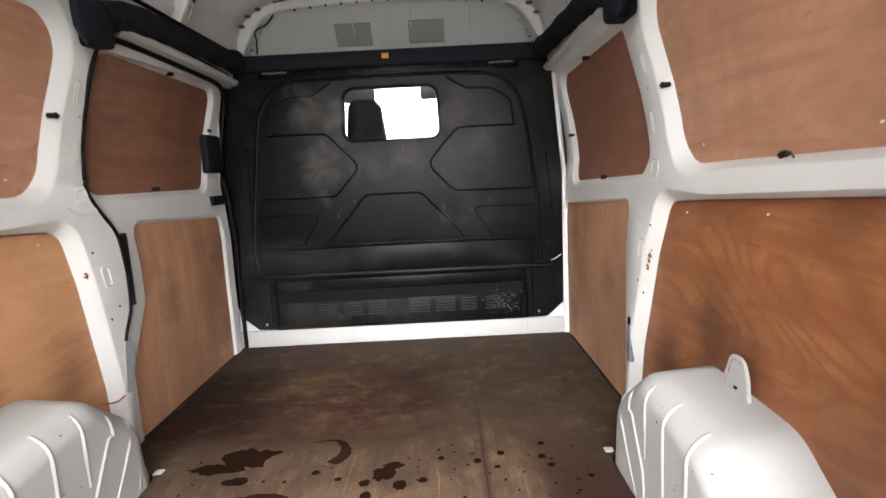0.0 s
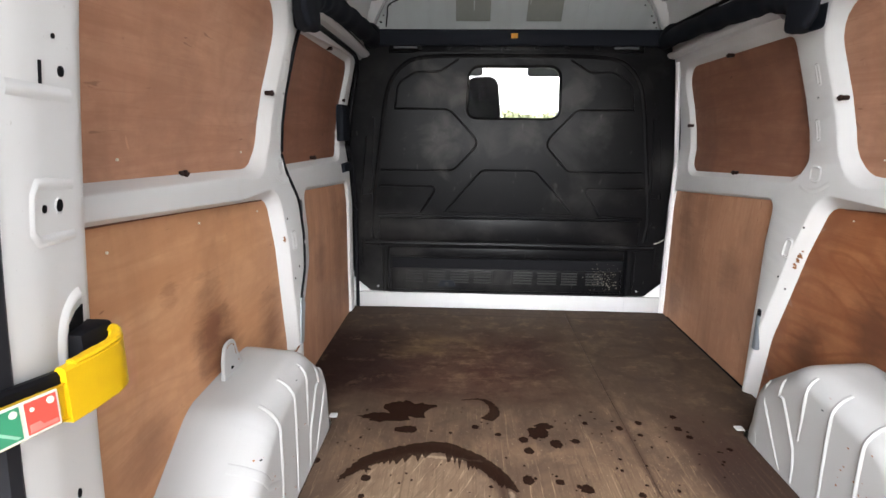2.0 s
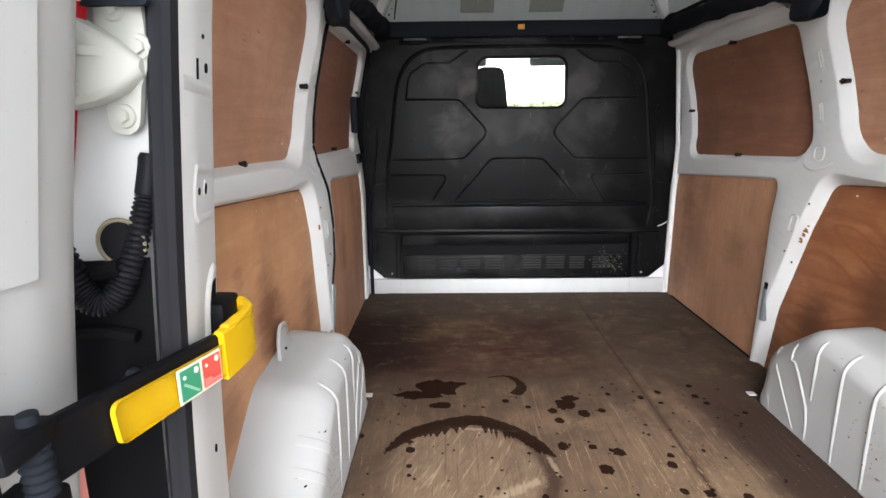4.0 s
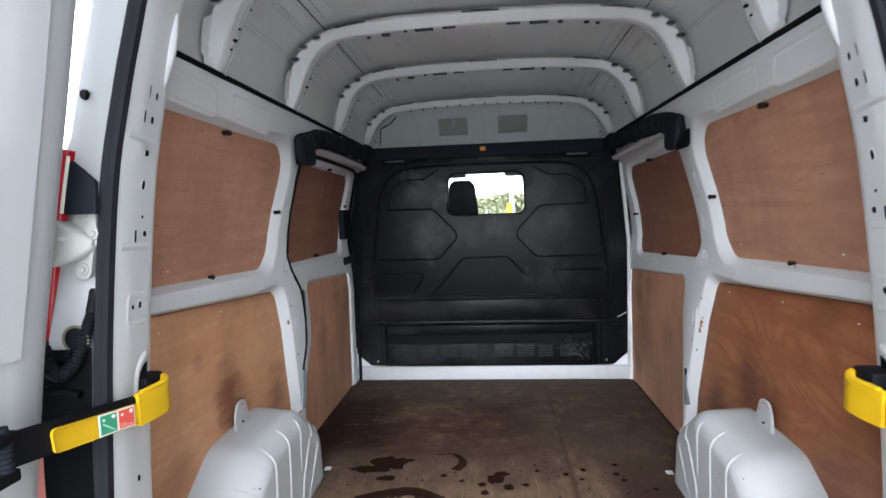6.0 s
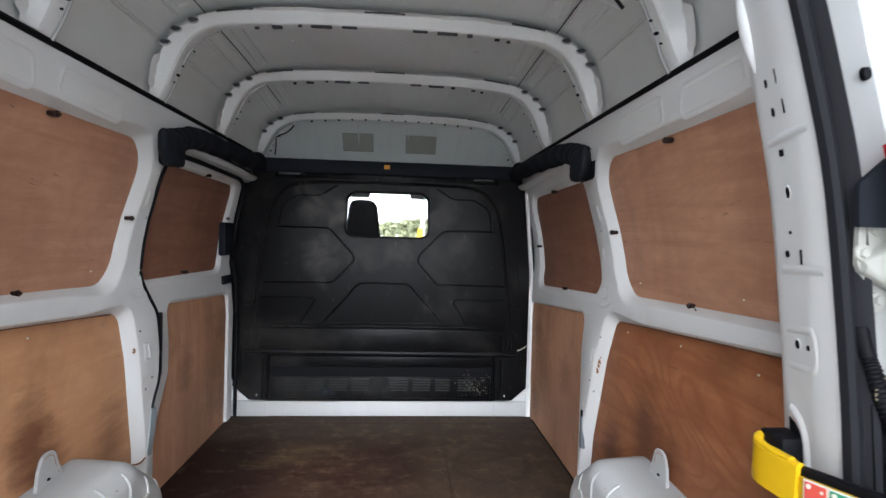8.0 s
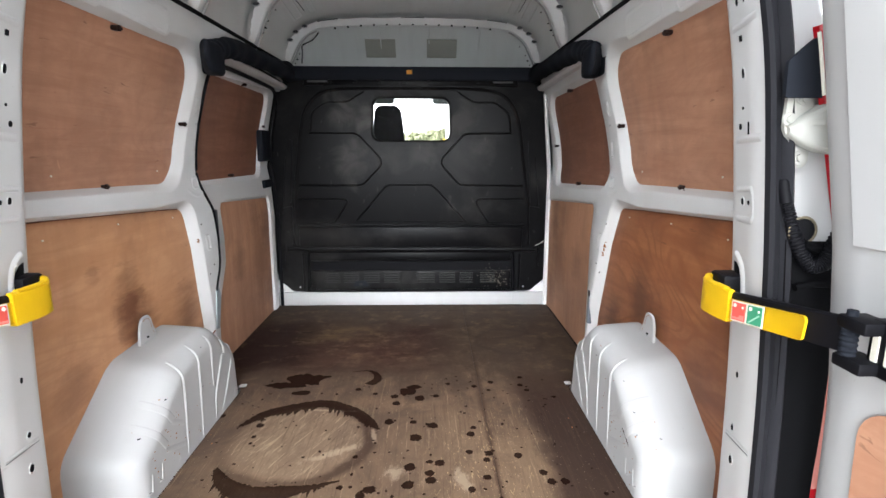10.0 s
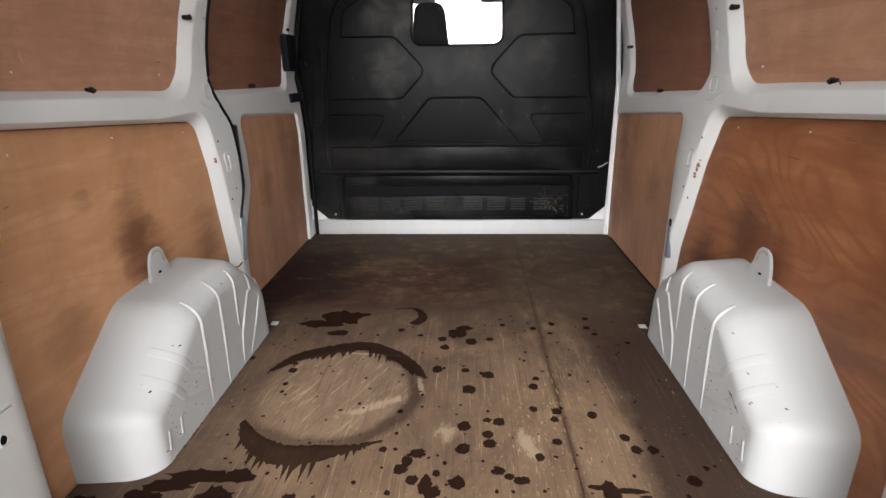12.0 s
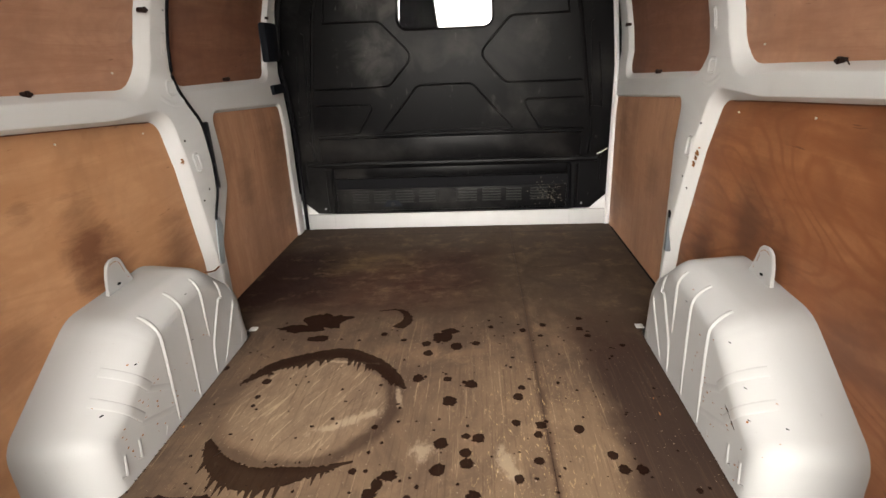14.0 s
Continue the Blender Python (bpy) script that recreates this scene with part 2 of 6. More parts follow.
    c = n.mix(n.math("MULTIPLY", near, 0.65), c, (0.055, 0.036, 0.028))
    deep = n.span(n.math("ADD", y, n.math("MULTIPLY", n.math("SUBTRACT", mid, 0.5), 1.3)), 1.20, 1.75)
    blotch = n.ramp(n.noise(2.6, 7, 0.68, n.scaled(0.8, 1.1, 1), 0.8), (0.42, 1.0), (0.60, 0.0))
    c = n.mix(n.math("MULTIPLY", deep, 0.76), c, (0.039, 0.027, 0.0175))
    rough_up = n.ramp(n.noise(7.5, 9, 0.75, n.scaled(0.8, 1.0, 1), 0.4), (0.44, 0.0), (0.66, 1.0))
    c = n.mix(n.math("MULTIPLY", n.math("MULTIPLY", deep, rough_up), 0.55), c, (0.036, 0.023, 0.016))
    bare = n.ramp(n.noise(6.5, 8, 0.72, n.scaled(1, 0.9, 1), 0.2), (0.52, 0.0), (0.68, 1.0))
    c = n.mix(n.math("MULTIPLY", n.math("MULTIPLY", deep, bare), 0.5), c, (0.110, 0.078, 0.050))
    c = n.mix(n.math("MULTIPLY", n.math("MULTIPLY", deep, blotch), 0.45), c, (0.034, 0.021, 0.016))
    spot = n.math("MULTIPLY", n.span(n.math("ABSOLUTE", n.math("ADD", x, 0.30)), 0.42, 0.18), n.span(n.math("ABSOLUTE", n.math("SUBTRACT", y, 1.80)), 0.34, 0.12))
    red = n.math("MULTIPLY", n.span(n.math("ADD", x, wob), 0.28, 0.05), n.math("MULTIPLY", n.span(n.math("ADD", y, wob), 1.46, 1.62), n.span(n.math("ADD", y, wob), 2.26, 2.08)))
    c = n.mix(n.math("MULTIPLY", red, 0.45), c, (0.036, 0.016, 0.0115))
    soaked = n.ramp(n.noise(4.6, 7, 0.66, n.scaled(0.8, 1.25, 1), 0.5), (0.46, 1.0), (0.56, 0.0))
    c = n.mix(n.math("MULTIPLY", n.math("MULTIPLY", red, soaked), 0.8), c, (0.017, 0.0065, 0.005))
    c = n.mix(n.math("MULTIPLY", spot, 0.35), c, (0.048, 0.019, 0.013))
    cloudy_wear = n.noise(9, 8, 0.75, n.scaled(0.7, 1.3, 1), 0.3)
    pale2 = n.ramp(n.noise(11, 8, 0.78, n.scaled(0.8, 1.3, 1), 0.2), (0.50, 0.0), (0.66, 1.0))
    c = n.mix(n.math("MULTIPLY", n.math("MULTIPLY", spot, pale2), 0.40), c, (0.17, 0.115, 0.070))
    spill = n.math("MULTIPLY", n.span(n.math("ADD", x, n.math("MULTIPLY", wob, 1.6)), -0.36, -0.62), n.math("MULTIPLY", n.span(n.math("ADD", y, wob), 1.52, 1.66), n.span(n.math("ADD", y, wob), 2.26, 2.10)))
    c = n.mix(n.math("MULTIPLY", spill, 0.86), c, (0.0135, 0.0060, 0.0056))
    ochre = n.math("MULTIPLY", n.span(n.math("ABSOLUTE", n.math("ADD", n.math("ADD", x, 0.38), wob)), 0.30, 0.10), n.span(n.math("ABSOLUTE", n.math("ADD", n.math("SUBTRACT", y, 2.02), wob)), 0.16, 0.04))
    c = n.mix(n.math("MULTIPLY", n.math("MULTIPLY", ochre, n.ramp(cloudy_wear, (0.40, 0.0), (0.58, 1.0))), 0.6), c, (0.105, 0.072, 0.036))
    # tide lines dried on the offside board
    for cx, cy, rx, ry in ((0.52, 1.90, 0.17, 0.17), (0.46, 2.06, 0.19, 0.12)):
        ex, ey = n.math("DIVIDE", n.math("SUBTRACT", x, cx), rx), n.math("DIVIDE", n.math("SUBTRACT", y, cy), ry)
        far = n.math("ADD", n.math("SQRT", n.math("ADD", n.math("MULTIPLY", ex, ex), n.math("MULTIPLY", ey, ey))), n.math("MULTIPLY", wob, 2.2))
        c = n.mix(n.math("MULTIPLY", n.span(n.math("ABSOLUTE", n.math("SUBTRACT", far, 1.0)), 0.16, 0.02), 0.42), c, (0.022, 0.014, 0.011))
    cross = n.span(n.math("ABSOLUTE", n.math("SUBTRACT", n.math("ADD", y, n.math("MULTIPLY", wob, 0.02)), 2.435)), 0.010, 0.003)
    c = n.mix(n.math("MULTIPLY", cross, 0.55), c, (0.020, 0.013, 0.010))
    for px, py, sx, sy, turn in ((-0.01, 0.765, 0.030, 0.034, 0.0), (0.20, 0.725, 0.026, 0.062, 0.3), (-0.225, 0.875, 0.10, 0.018, 0.5), (-0.30, 1.165, 0.12, 0.007, -0.1), (-0.10, 0.98, 0.010, 0.05, 0.2)):
        ax, ay = n.math("SUBTRACT", x, px), n.math("SUBTRACT", y, py)
        co, si = math.cos(turn), math.sin(turn)
        bx = n.math("DIVIDE", n.math("ADD", n.math("MULTIPLY", ax, co), n.math("MULTIPLY", ay, si)), sx)
        by = n.math("DIVIDE", n.math("SUBTRACT", n.math("MULTIPLY", ay, co), n.math("MULTIPLY", ax, si)), sy)
        far = n.math("SQRT", n.math("ADD", n.math("MULTIPLY", bx, bx), n.math("MULTIPLY", by, by)))
        far = n.math("ADD", far, n.math("MULTIPLY", n.math("SUBTRACT", n.noise(45, 5, 0.75, n.scaled(1, 0.6, 1)), 0.5), 3.2))
        c = n.mix(n.math("MULTIPLY", n.span(far, 1.15, 0.55), 0.5), c, (0.31, 0.24, 0.17))
    beside = n.math("MULTIPLY", n.span(n.math("ABSOLUTE", n.math("SUBTRACT", x, 0.27)), 0.26, 0.05), n.math("MULTIPLY", n.span(y, 1.25, 0.95), n.span(y, 0.50, 0.62)))
    sliver = n.ramp(n.noise(1.0, 3, 0.75, n.scaled(120, 34, 1), 0.8), (0.60, 0.0), (0.68, 1.0))
    c = n.mix(n.math("MULTIPLY", n.math("MULTIPLY", beside, sliver), 0.75), c, (0.40, 0.29, 0.15))
    rule = n.ramp(n.noise(1.0, 3, 0.7, n.scaled(130, 2.4, 1), 0.2), (0.34, 1.0), (0.45, 0.0))
    c = n.mix(n.math("MULTIPLY", n.math("MULTIPLY", rule, n.span(y, 1.5, 1.1)), 0.5), c, (0.060, 0.036, 0.023))
    dots = n.ramp(n.noise(150, 2, 0.5), (0.70, 0.0), (0.74, 1.0))
    c = n.mix(n.math("MULTIPLY", n.math("MULTIPLY", dots, n.span(y, 1.6, 1.1)), 0.6), c, (0.42, 0.34, 0.26))
    cloud = n.noise(8.5, 9, 0.76, n.scaled(0.9, 1.1, 1), 0.2)
    c = n.mix(n.math("MULTIPLY", n.math("MULTIPLY", deep, n.ramp(cloud, (0.54, 0.0), (0.64, 1.0))), 0.5), c, (0.115, 0.078, 0.048))
    c = n.mix(n.math("MULTIPLY", n.math("MULTIPLY", deep, n.ramp(cloud, (0.34, 1.0), (0.48, 0.0))), 0.5), c, (0.030, 0.019, 0.0135))
    if wet:
        c = n.mix(wet, c, (0.0095, 0.0034, 0.0022))
    n.colour(c).rough(0.8 if wet else n.ramp(patch, (0.3, 0.75), (0.7, 0.6))).gloss(0.03 if wet else 0.12)
    return n.bump(n.math("ADD", grain, fine), 0.1 if wet else 0.3, 0.0015).m


def bulkhead_plastic(name):
    n = Nodes(name, 0.4)
    dust_sheen = n.ramp(n.noise(2.4, 6, 0.62, None, 0.4), (0.50, 0.0), (0.80, 0.5))
    o = n.xyz()
    # pale rounds: dust, with the sky's reflection painted into the colour
    for u, v, wide in ((-0.45, 1.20, 0.13), (-0.40, 0.94, 0.15), (-0.27, 1.16, 0.10), (-0.14, 0.96, 0.14), (0.03, 1.0, 0.12), (0.42, 0.98, 0.12), (0.30, 1.17, 0.09), (0.26, 0.63, 0.04)):
        du, dv = n.math("SUBTRACT", o[0], u), n.math("SUBTRACT", o[2], v)
        far = n.math("SQRT", n.math("ADD", n.math("MULTIPLY", du, du), n.math("MULTIPLY", dv, dv)))
        far = n.math("ADD", far, n.math("MULTIPLY", n.math("SUBTRACT", n.noise(5, 6, 0.65, None, 0.6), 0.5), 0.42))
        dust_sheen = n.math("MAXIMUM", dust_sheen, n.math("MULTIPLY", n.span(far, wide, 0.0), 1.0 if u < -0.2 else 0.55))
    scr = n.ramp(n.noise(30, 4, 0.7, n.scaled(1, 1, 0.4)), (0.66, 0.0), (0.72, 1.0))
    c = n.mix(n.math("MULTIPLY", dust_sheen, 0.6), (0.0035, 0.0035, 0.004), (0.105, 0.100, 0.094))
    c = n.mix(n.math("MULTIPLY", scr, 0.3), c, (0.12, 0.115, 0.11))
    n.colour(c).rough(n.ramp(dust_sheen, (0.0, 0.34), (1.0, 0.46))).gloss(0.075)
    return n.bump(n.noise(260, 2), 0.12, 0.0006).m


def glow(name, colour, strength):
    n = Nodes(name)
    n.put((*colour, 1), n.b.inputs["Emission Color"])
    n.b.inputs["Emission Strength"].default_value = strength
    return n.m


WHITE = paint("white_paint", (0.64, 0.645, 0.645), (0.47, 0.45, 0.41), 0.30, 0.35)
# shaded copy of WHITE, to dim parts that face the rear daylight
ARCH = paint("darkened_white_paint", (0.395, 0.397, 0.395), (0.31, 0.305, 0.28), 0.42, 0.3, 0.2)
HINGE = paint("off_white_hinge_paint", (0.37, 0.375, 0.35), (0.27, 0.26, 0.22), 0.5, 0.6, 0.2)
PRIMER = paint("grey_roof_primer", (0.66, 0.675, 0.665), (0.52, 0.52, 0.505), 0.45, 0.6)
TOP_EDGE = 0.825
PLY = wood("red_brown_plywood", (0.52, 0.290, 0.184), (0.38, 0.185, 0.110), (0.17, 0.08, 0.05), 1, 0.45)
# PLY in darker tones, for the upper boards next to the bulkhead
PLY_DARK = wood("darker_plywood", (0.31, 0.152, 0.096), (0.215, 0.094, 0.055), (0.09, 0.038, 0.025), 1, 0.45)
PLY_LOW = wood("stained_plywood", (0.60, 0.335, 0.180), (0.48, 0.243, 0.120), (0.165, 0.066, 0.034), 1, 0.45, 0.55, ((0.95, 0.50, 0.11, 0.85), (1.00, 0.40, 0.13, 0.75), (0.79, 0.65, 0.035, 0.35), (1.34, 0.36, 0.12, 0.6), (0.66, 0.33, 0.10, 0.5), (1.10, 0.80, 0.06, 0.25)), 0.42, TOP_EDGE)
PLY_RED = wood("oily_red_plywood", (0.39, 0.165, 0.073), (0.255, 0.092, 0.038), (0.085, 0.034, 0.019), 1, 0.5, 0.50, ((1.14, 0.46, 0.14, 0.75), (1.40, 0.28, 0.12, 0.7), (0.98, 0.42, 0.10, 0.6), (0.70, 0.30, 0.16, 0.45), (0.75, 0.78, 0.10, 0.4)), 0.75, TOP_EDGE)
PLY_UP = wood("upright_grain_plywood", (0.49, 0.275, 0.165), (0.38, 0.195, 0.112), (0.14, 0.068, 0.044), 2, 0.55, 0.66, ((2.0, 0.10, 0.3, 0.4), (2.3, 0.35, 0.2, 0.5), (2.38, 0.55, 0.12, 0.5), (1.92, 0.42, 0.10, 0.45), (2.2, 0.62, 0.10, 0.35), (2.45, 0.15, 0.12, 0.5)))
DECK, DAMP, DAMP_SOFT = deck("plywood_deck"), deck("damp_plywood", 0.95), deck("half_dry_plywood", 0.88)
BLACK = bulkhead_plastic("black_plastic")
FOAM = plain("black_trim", (0.012, 0.014, 0.019), 0.7)
SEAL = plain("door_seal_rubber", (0.017, 0.017, 0.020), 0.55)
COVER = plain("black_cover", (0.0035, 0.0035, 0.004), 0.6)
COVER.node_tree.nodes["Principled BSDF"].inputs["Specular IOR Level"].default_value = 0.03
RUBBER = plain("black_rubber", (0.0055, 0.0055, 0.007), 0.5)
DARK = plain("dark_hole", (0.006, 0.006, 0.007), 0.9)
# the shade inside the bows' slots and notches, put into the colour
HOLLOW = plain("shaded_hollow_steel", (0.045, 0.047, 0.052), 0.9)
CLIP = plain("brown_clip", (0.022, 0.012, 0.010), 0.4)
STEEL = plain("zinc_steel", (0.55, 0.55, 0.56), 0.35, 0.9)
YELLOW = plain("yellow_plastic", (0.60, 0.37, 0.0), 0.42, 0.0, 0.22)
RED = plain("red_label", (0.62, 0.085, 0.06), 0.45)
GREEN = plain("green_label", (0.045, 0.27, 0.14), 0.45)
CREAM = plain("cream_label", (0.75, 0.73, 0.62), 0.45)
PINK = plain("pale_red_label", (0.72, 0.22, 0.18), 0.45)
MINT = plain("pale_green_label", (0.30, 0.55, 0.40), 0.45)
ORANGE = plain("orange_label", (0.85, 0.38, 0.03), 0.5)
RUST = plain("rust", (0.28, 0.11, 0.03), 0.9)
PAD = plain("tan_foam", (0.35, 0.345, 0.305), 0.9)
CLEAR_LENS = plain("pale_pink_lens", (0.62, 0.25, 0.21), 0.2)
LENS = plain("red_lens", (0.40, 0.008, 0.014), 0.15)
CLOTH = plain("black_seat_cloth", (0.013, 0.013, 0.014), 0.9)
GROMMET = plain("tan_rubber", (0.13, 0.11, 0.07), 0.7)
GREY = plain("grey_trim", (0.32, 0.34, 0.33), 0.8)
# ground colour set this pale to bounce light up to the roof
PALE_GROUND = plain("pale_ground", (0.70, 0.69, 0.665), 0.9, 0.0, 0.3)
LEAF = plain("hedge_leaf", (0.34, 0.36, 0.21), 0.6, 0.0, 0.2)
POST = plain("pale_post", (0.6, 0.62, 0.58), 0.7)


def glass(name):
    n = Nodes(name, 0.0)
    n.b.inputs["Transmission Weight"].default_value, n.b.inputs["IOR"].default_value = 1.0, 1.05
    return n.m


def cloudy(name):
    n = Nodes(name, 0.7)
    n.colour((0.80, 0.86, 0.82))
    n.b.inputs["Transmission Weight"].default_value, n.b.inputs["IOR"].default_value = 0.9, 1.2
    return n.m


GLASS, CLOUDY = glass("clear_glass"), cloudy("cloudy_plastic")


# ---- shaping helpers ----
def part(name, bm, material, parent=None, label="", sharp=35):
    me = bpy.data.meshes.new(name)
    bmesh.ops.recalc_face_normals(bm, faces=bm.faces)
    bm.to_mesh(me)
    bm.free()
    me.polygons.foreach_set("use_smooth", [True] * len(me.polygons))
    me.set_sharp_from_angle(angle=radians(sharp))
    me.materials.append(material)
    ob = new(name, me)
    ob.parent = parent
    if label:
        ob["label"] = label
    return ob


def thing(name, label, category, group="", kind=""):
    return tagged(new(name), label, category, group, kind)


def box(bm, x0, x1, y0, y1, z0, z1, bevel=0.0, seg=2):
    m = Matrix.LocRotScale(((x0 + x1) / 2, (y0 + y1) / 2, (z0 + z1) / 2), None, (abs(x1 - x0), abs(y1 - y0), abs(z1 - z0)))
    made = bmesh.ops.create_cube(bm, size=1, matrix=m)["verts"]
    if bevel:
        edges = list({e for v in made for e in v.link_edges})
        bmesh.ops.bevel(bm, geom=edges, offset=bevel, segments=seg, affect="EDGES", profile=0.5)
    return bm


def rounded(corners, step=0.03, arc=6):
    """A closed outline: corners of (u, v, radius), with arcs in the corners and points along the straights."""
    out, n = [], len(corners)
    for i, (u, v, r) in enumerate(corners):
        p, a, b = Vector((u, v)), Vector(corners[i - 1][:2]), Vector(corners[(i + 1) % n][:2])
        da, db = (a - p).normalized(), (b - p).normalized()
        if r <= 0:
            out.append(p)
            continue
        half = da.angle(db) / 2
        run = min(r / math.tan(half), 0.49 * (a - p).length, 0.49 * (b - p).length)
        r = run * math.tan(half)
        c = p + (da + db).normalized() * (r / math.sin(half))
        s, e = p + da * run - c, p + db * run - c
        turn = s.angle_signed(e)
        for k in range(arc + 1):
            w = s.copy()
            w.rotate(Matrix.Rotation(-turn * k / arc, 2))
            out.append(c + w)
    full = []
    for a, b in zip(out, out[1:] + out[:1]):
        k = max(1, round((b - a).length / step))
        full += [a.lerp(b, i / k) for i in range(k)]
    area = sum(a.x * b.y - a.y * b.x for a, b in zip(full, full[1:] + full[:1]))
    return full if area > 0 else full[::-1]


def offset(loop, d):
    """The outline grown by d."""
    out = []
    for i, p in enumerate(loop):
        a, b = (p - loop[i - 1]), (loop[(i + 1) % len(loop)] - p)
        t = (a.normalized() + b.normalized()).normalized()
        out.append(p + Vector((t.y, -t.x)) * d)
    return out


def ring(bm, loop, d):
    return [bm.verts.new((p.x, p.y, d)) for p in loop]


def bridge(bm, a, b):
    for i in range(len(a)):
        j = (i + 1) % len(a)
        bm.faces.new((a[i], a[j], b[j], b[i]))


def pressed(outer, holes, where, cuts=(), rims=((0.018, 0.018),), deep=0.045, rim=0.0):
    """Sheet metal in the plane (u, v): an outline with holes whose edges roll away from the face. rims: (width, depth) of each hole's roll, the width a number or a function of the place. where maps (u, v, depth) to the world."""
    bm = bmesh.new()
    rims = [rims[i % len(rims)] for i in range(len(holes))]

    def grown(loop, wide, k):
        out = []
        for i, p in enumerate(loop):
            a, b = (p - loop[i - 1]), (loop[(i + 1) % len(loop)] - p)
            t = (a.normalized() + b.normalized()).normalized()
            out.append(p + Vector((t.y, -t.x)) * k * (wide(p) if callable(wide) else wide))
        return out

    loops = [outer] + [grown(h, w, 1.0) for h, (w, d) in zip(holes, rims)]
    edges = []
    for loop in loops:
        vs = ring(bm, loop, 0)
        edges += [bm.edges.new((vs[i], vs[(i + 1) % len(vs)])) for i in range(len(vs))]
    bmesh.ops.triangle_fill(bm, edges=edges, use_beauty=True, use_dissolve=False)
    for h, (w, d) in zip(holes, rims):
        last = None
        for out, down in ((1.0, 0.0), (0.95, 0.012), (0.88, 0.05), (0.78, 0.13), (0.30, 0.66), (0.14, 0.84), (0.04, 0.95), (0.0, 1.0)):
            now = ring(bm, grown(h, w, out), d * down)
            if last:
                bridge(bm, last, now)
            last = now
        now = ring(bm, h, max(deep, d + 0.012))
        bridge(bm, last, now)
    if rim:
        bridge(bm, ring(bm, outer, 0), ring(bm, outer, rim))
    bmesh.ops.remove_doubles(bm, verts=bm.verts, dist=1e-4)
    for axis, value in cuts:
        no = (1, 0, 0) if axis == 0 else (0, 1, 0)
        bmesh.ops.bisect_plane(bm, geom=bm.verts[:] + bm.edges[:] + bm.faces[:], dist=1e-5, plane_co=Vector(no) * value, plane_no=no)
    for v in bm.verts:
        v.co = where(*v.co)
    return bm


def board(outline, where, d, thick, cuts=()):
    """A flat board in the plane (u, v) at depth d, bent with the wall."""
    bm = bmesh.new()
    vs = ring(bm, outline, d)
    edges = [bm.edges.new((vs[i], vs[(i + 1) % len(vs)])) for i in range(len(vs))]
    bmesh.ops.triangle_fill(bm, edges=edges, use_beauty=True, use_dissolve=False)
    for axis, value in cuts:
        no = (1, 0, 0) if axis == 0 else (0, 1, 0)
        bmesh.ops.bisect_plane(bm, geom=bm.verts[:] + bm.edges[:] + bm.faces[:], dist=1e-5, plane_co=Vector(no) * value, plane_no=no)
    bridge(bm, ring(bm, outline, d), ring(bm, outline, d + thick))
    bmesh.ops.remove_doubles(bm, verts=bm.verts, dist=1e-4)
    for v in bm.verts:
        v.co = where(*v.co)
    return bm


def smooth_path(points, n):
    """Points along a Catmull-Rom line."""
    p = [Vector(q) for q in points]
    p = [p[0] * 2 - p[1]] + p + [p[-1] * 2 - p[-2]]
    out = []
    for i in range(1, len(p) - 2):
        for k in range(n):
            t = k / n
            a, b, c, d = p[i - 1 : i + 3]
            out.append(0.5 * (2 * b + (c - a) * t + (2 * a - 5 * b + 4 * c - d) * t * t + (3 * b - a - 3 * c + d) * t**3))
    return out + [p[-2]]


def tube(bm, points, radius, n=8, closed=False, flat=1.0, up=(0, 0, 1)):
    """A round bar along points; radius: a number or one for each point."""
    points = [Vector(p) for p in points]
    rings, m = [], len(points)
    for i, p in enumerate(points):
        a = points[i - 1] if i or closed else p
        b = points[(i + 1) % m] if i < m - 1 or closed else p
        t = (b - a).normalized()
        s = t.cross(Vector(up))
        s = s.normalized() if s.length > 1e-4 else t.orthogonal().normalized()
        w = s.cross(t)
        r = radius[i] if isinstance(radius, (list, tuple)) else radius
        rings.append([bm.verts.new(p + s * (r * math.cos(2 * math.pi * k / n)) + w * (r * flat * math.sin(2 * math.pi * k / n))) for k in range(n)])
    for a, b in zip(rings, rings[1:] + (rings[:1] if closed else [])):
        bridge(bm, a, b)
    if not closed:
        bm.faces.new(rings[0]), bm.faces.new(rings[-1][::-1])
    return bm


def skin(bm, rows, closed=False):
    """A sheet through rows of points."""
    vs = [[bm.verts.new(p) for p in row] for row in rows]
    for a, b in zip(vs, vs[1:]):
        for i in range(len(a) - (0 if closed else 1)):
            j = (i + 1) % len(a)
            bm.faces.new((a[i], a[j], b[j], b[i]))
    return vs


def skin_of(rows):
    bm = bmesh.new()
    skin(bm, rows)
    return bm


def disc(bm, centre, axis, r, thick=0.002, n=14, squash=1.0):
    q = Vector(axis).to_track_quat("Z", "Y").to_matrix().to_4x4()
    m = Matrix.Translation(centre) @ q @ Matrix.Diagonal((r, r * squash, thick, 1))
    bmesh.ops.create_cone(bm, cap_ends=True, segments=n, radius1=1, radius2=0.9, depth=1, matrix=m)
    return bm


ROUND_RIB = ((-1.15, -0.3), (-0.8, 0.15), (-0.45, 0.72), (0.0, 1.0), (0.45, 0.72), (0.8, 0.15), (1.15, -0.3))
FLAT_RIB = ((-1.25, -0.5), (-1.05, 0.1), (-0.85, 0.8), (-0.65, 1.0), (0.65, 1.0), (0.85, 0.8), (1.05, 0.1), (1.25, -0.5))


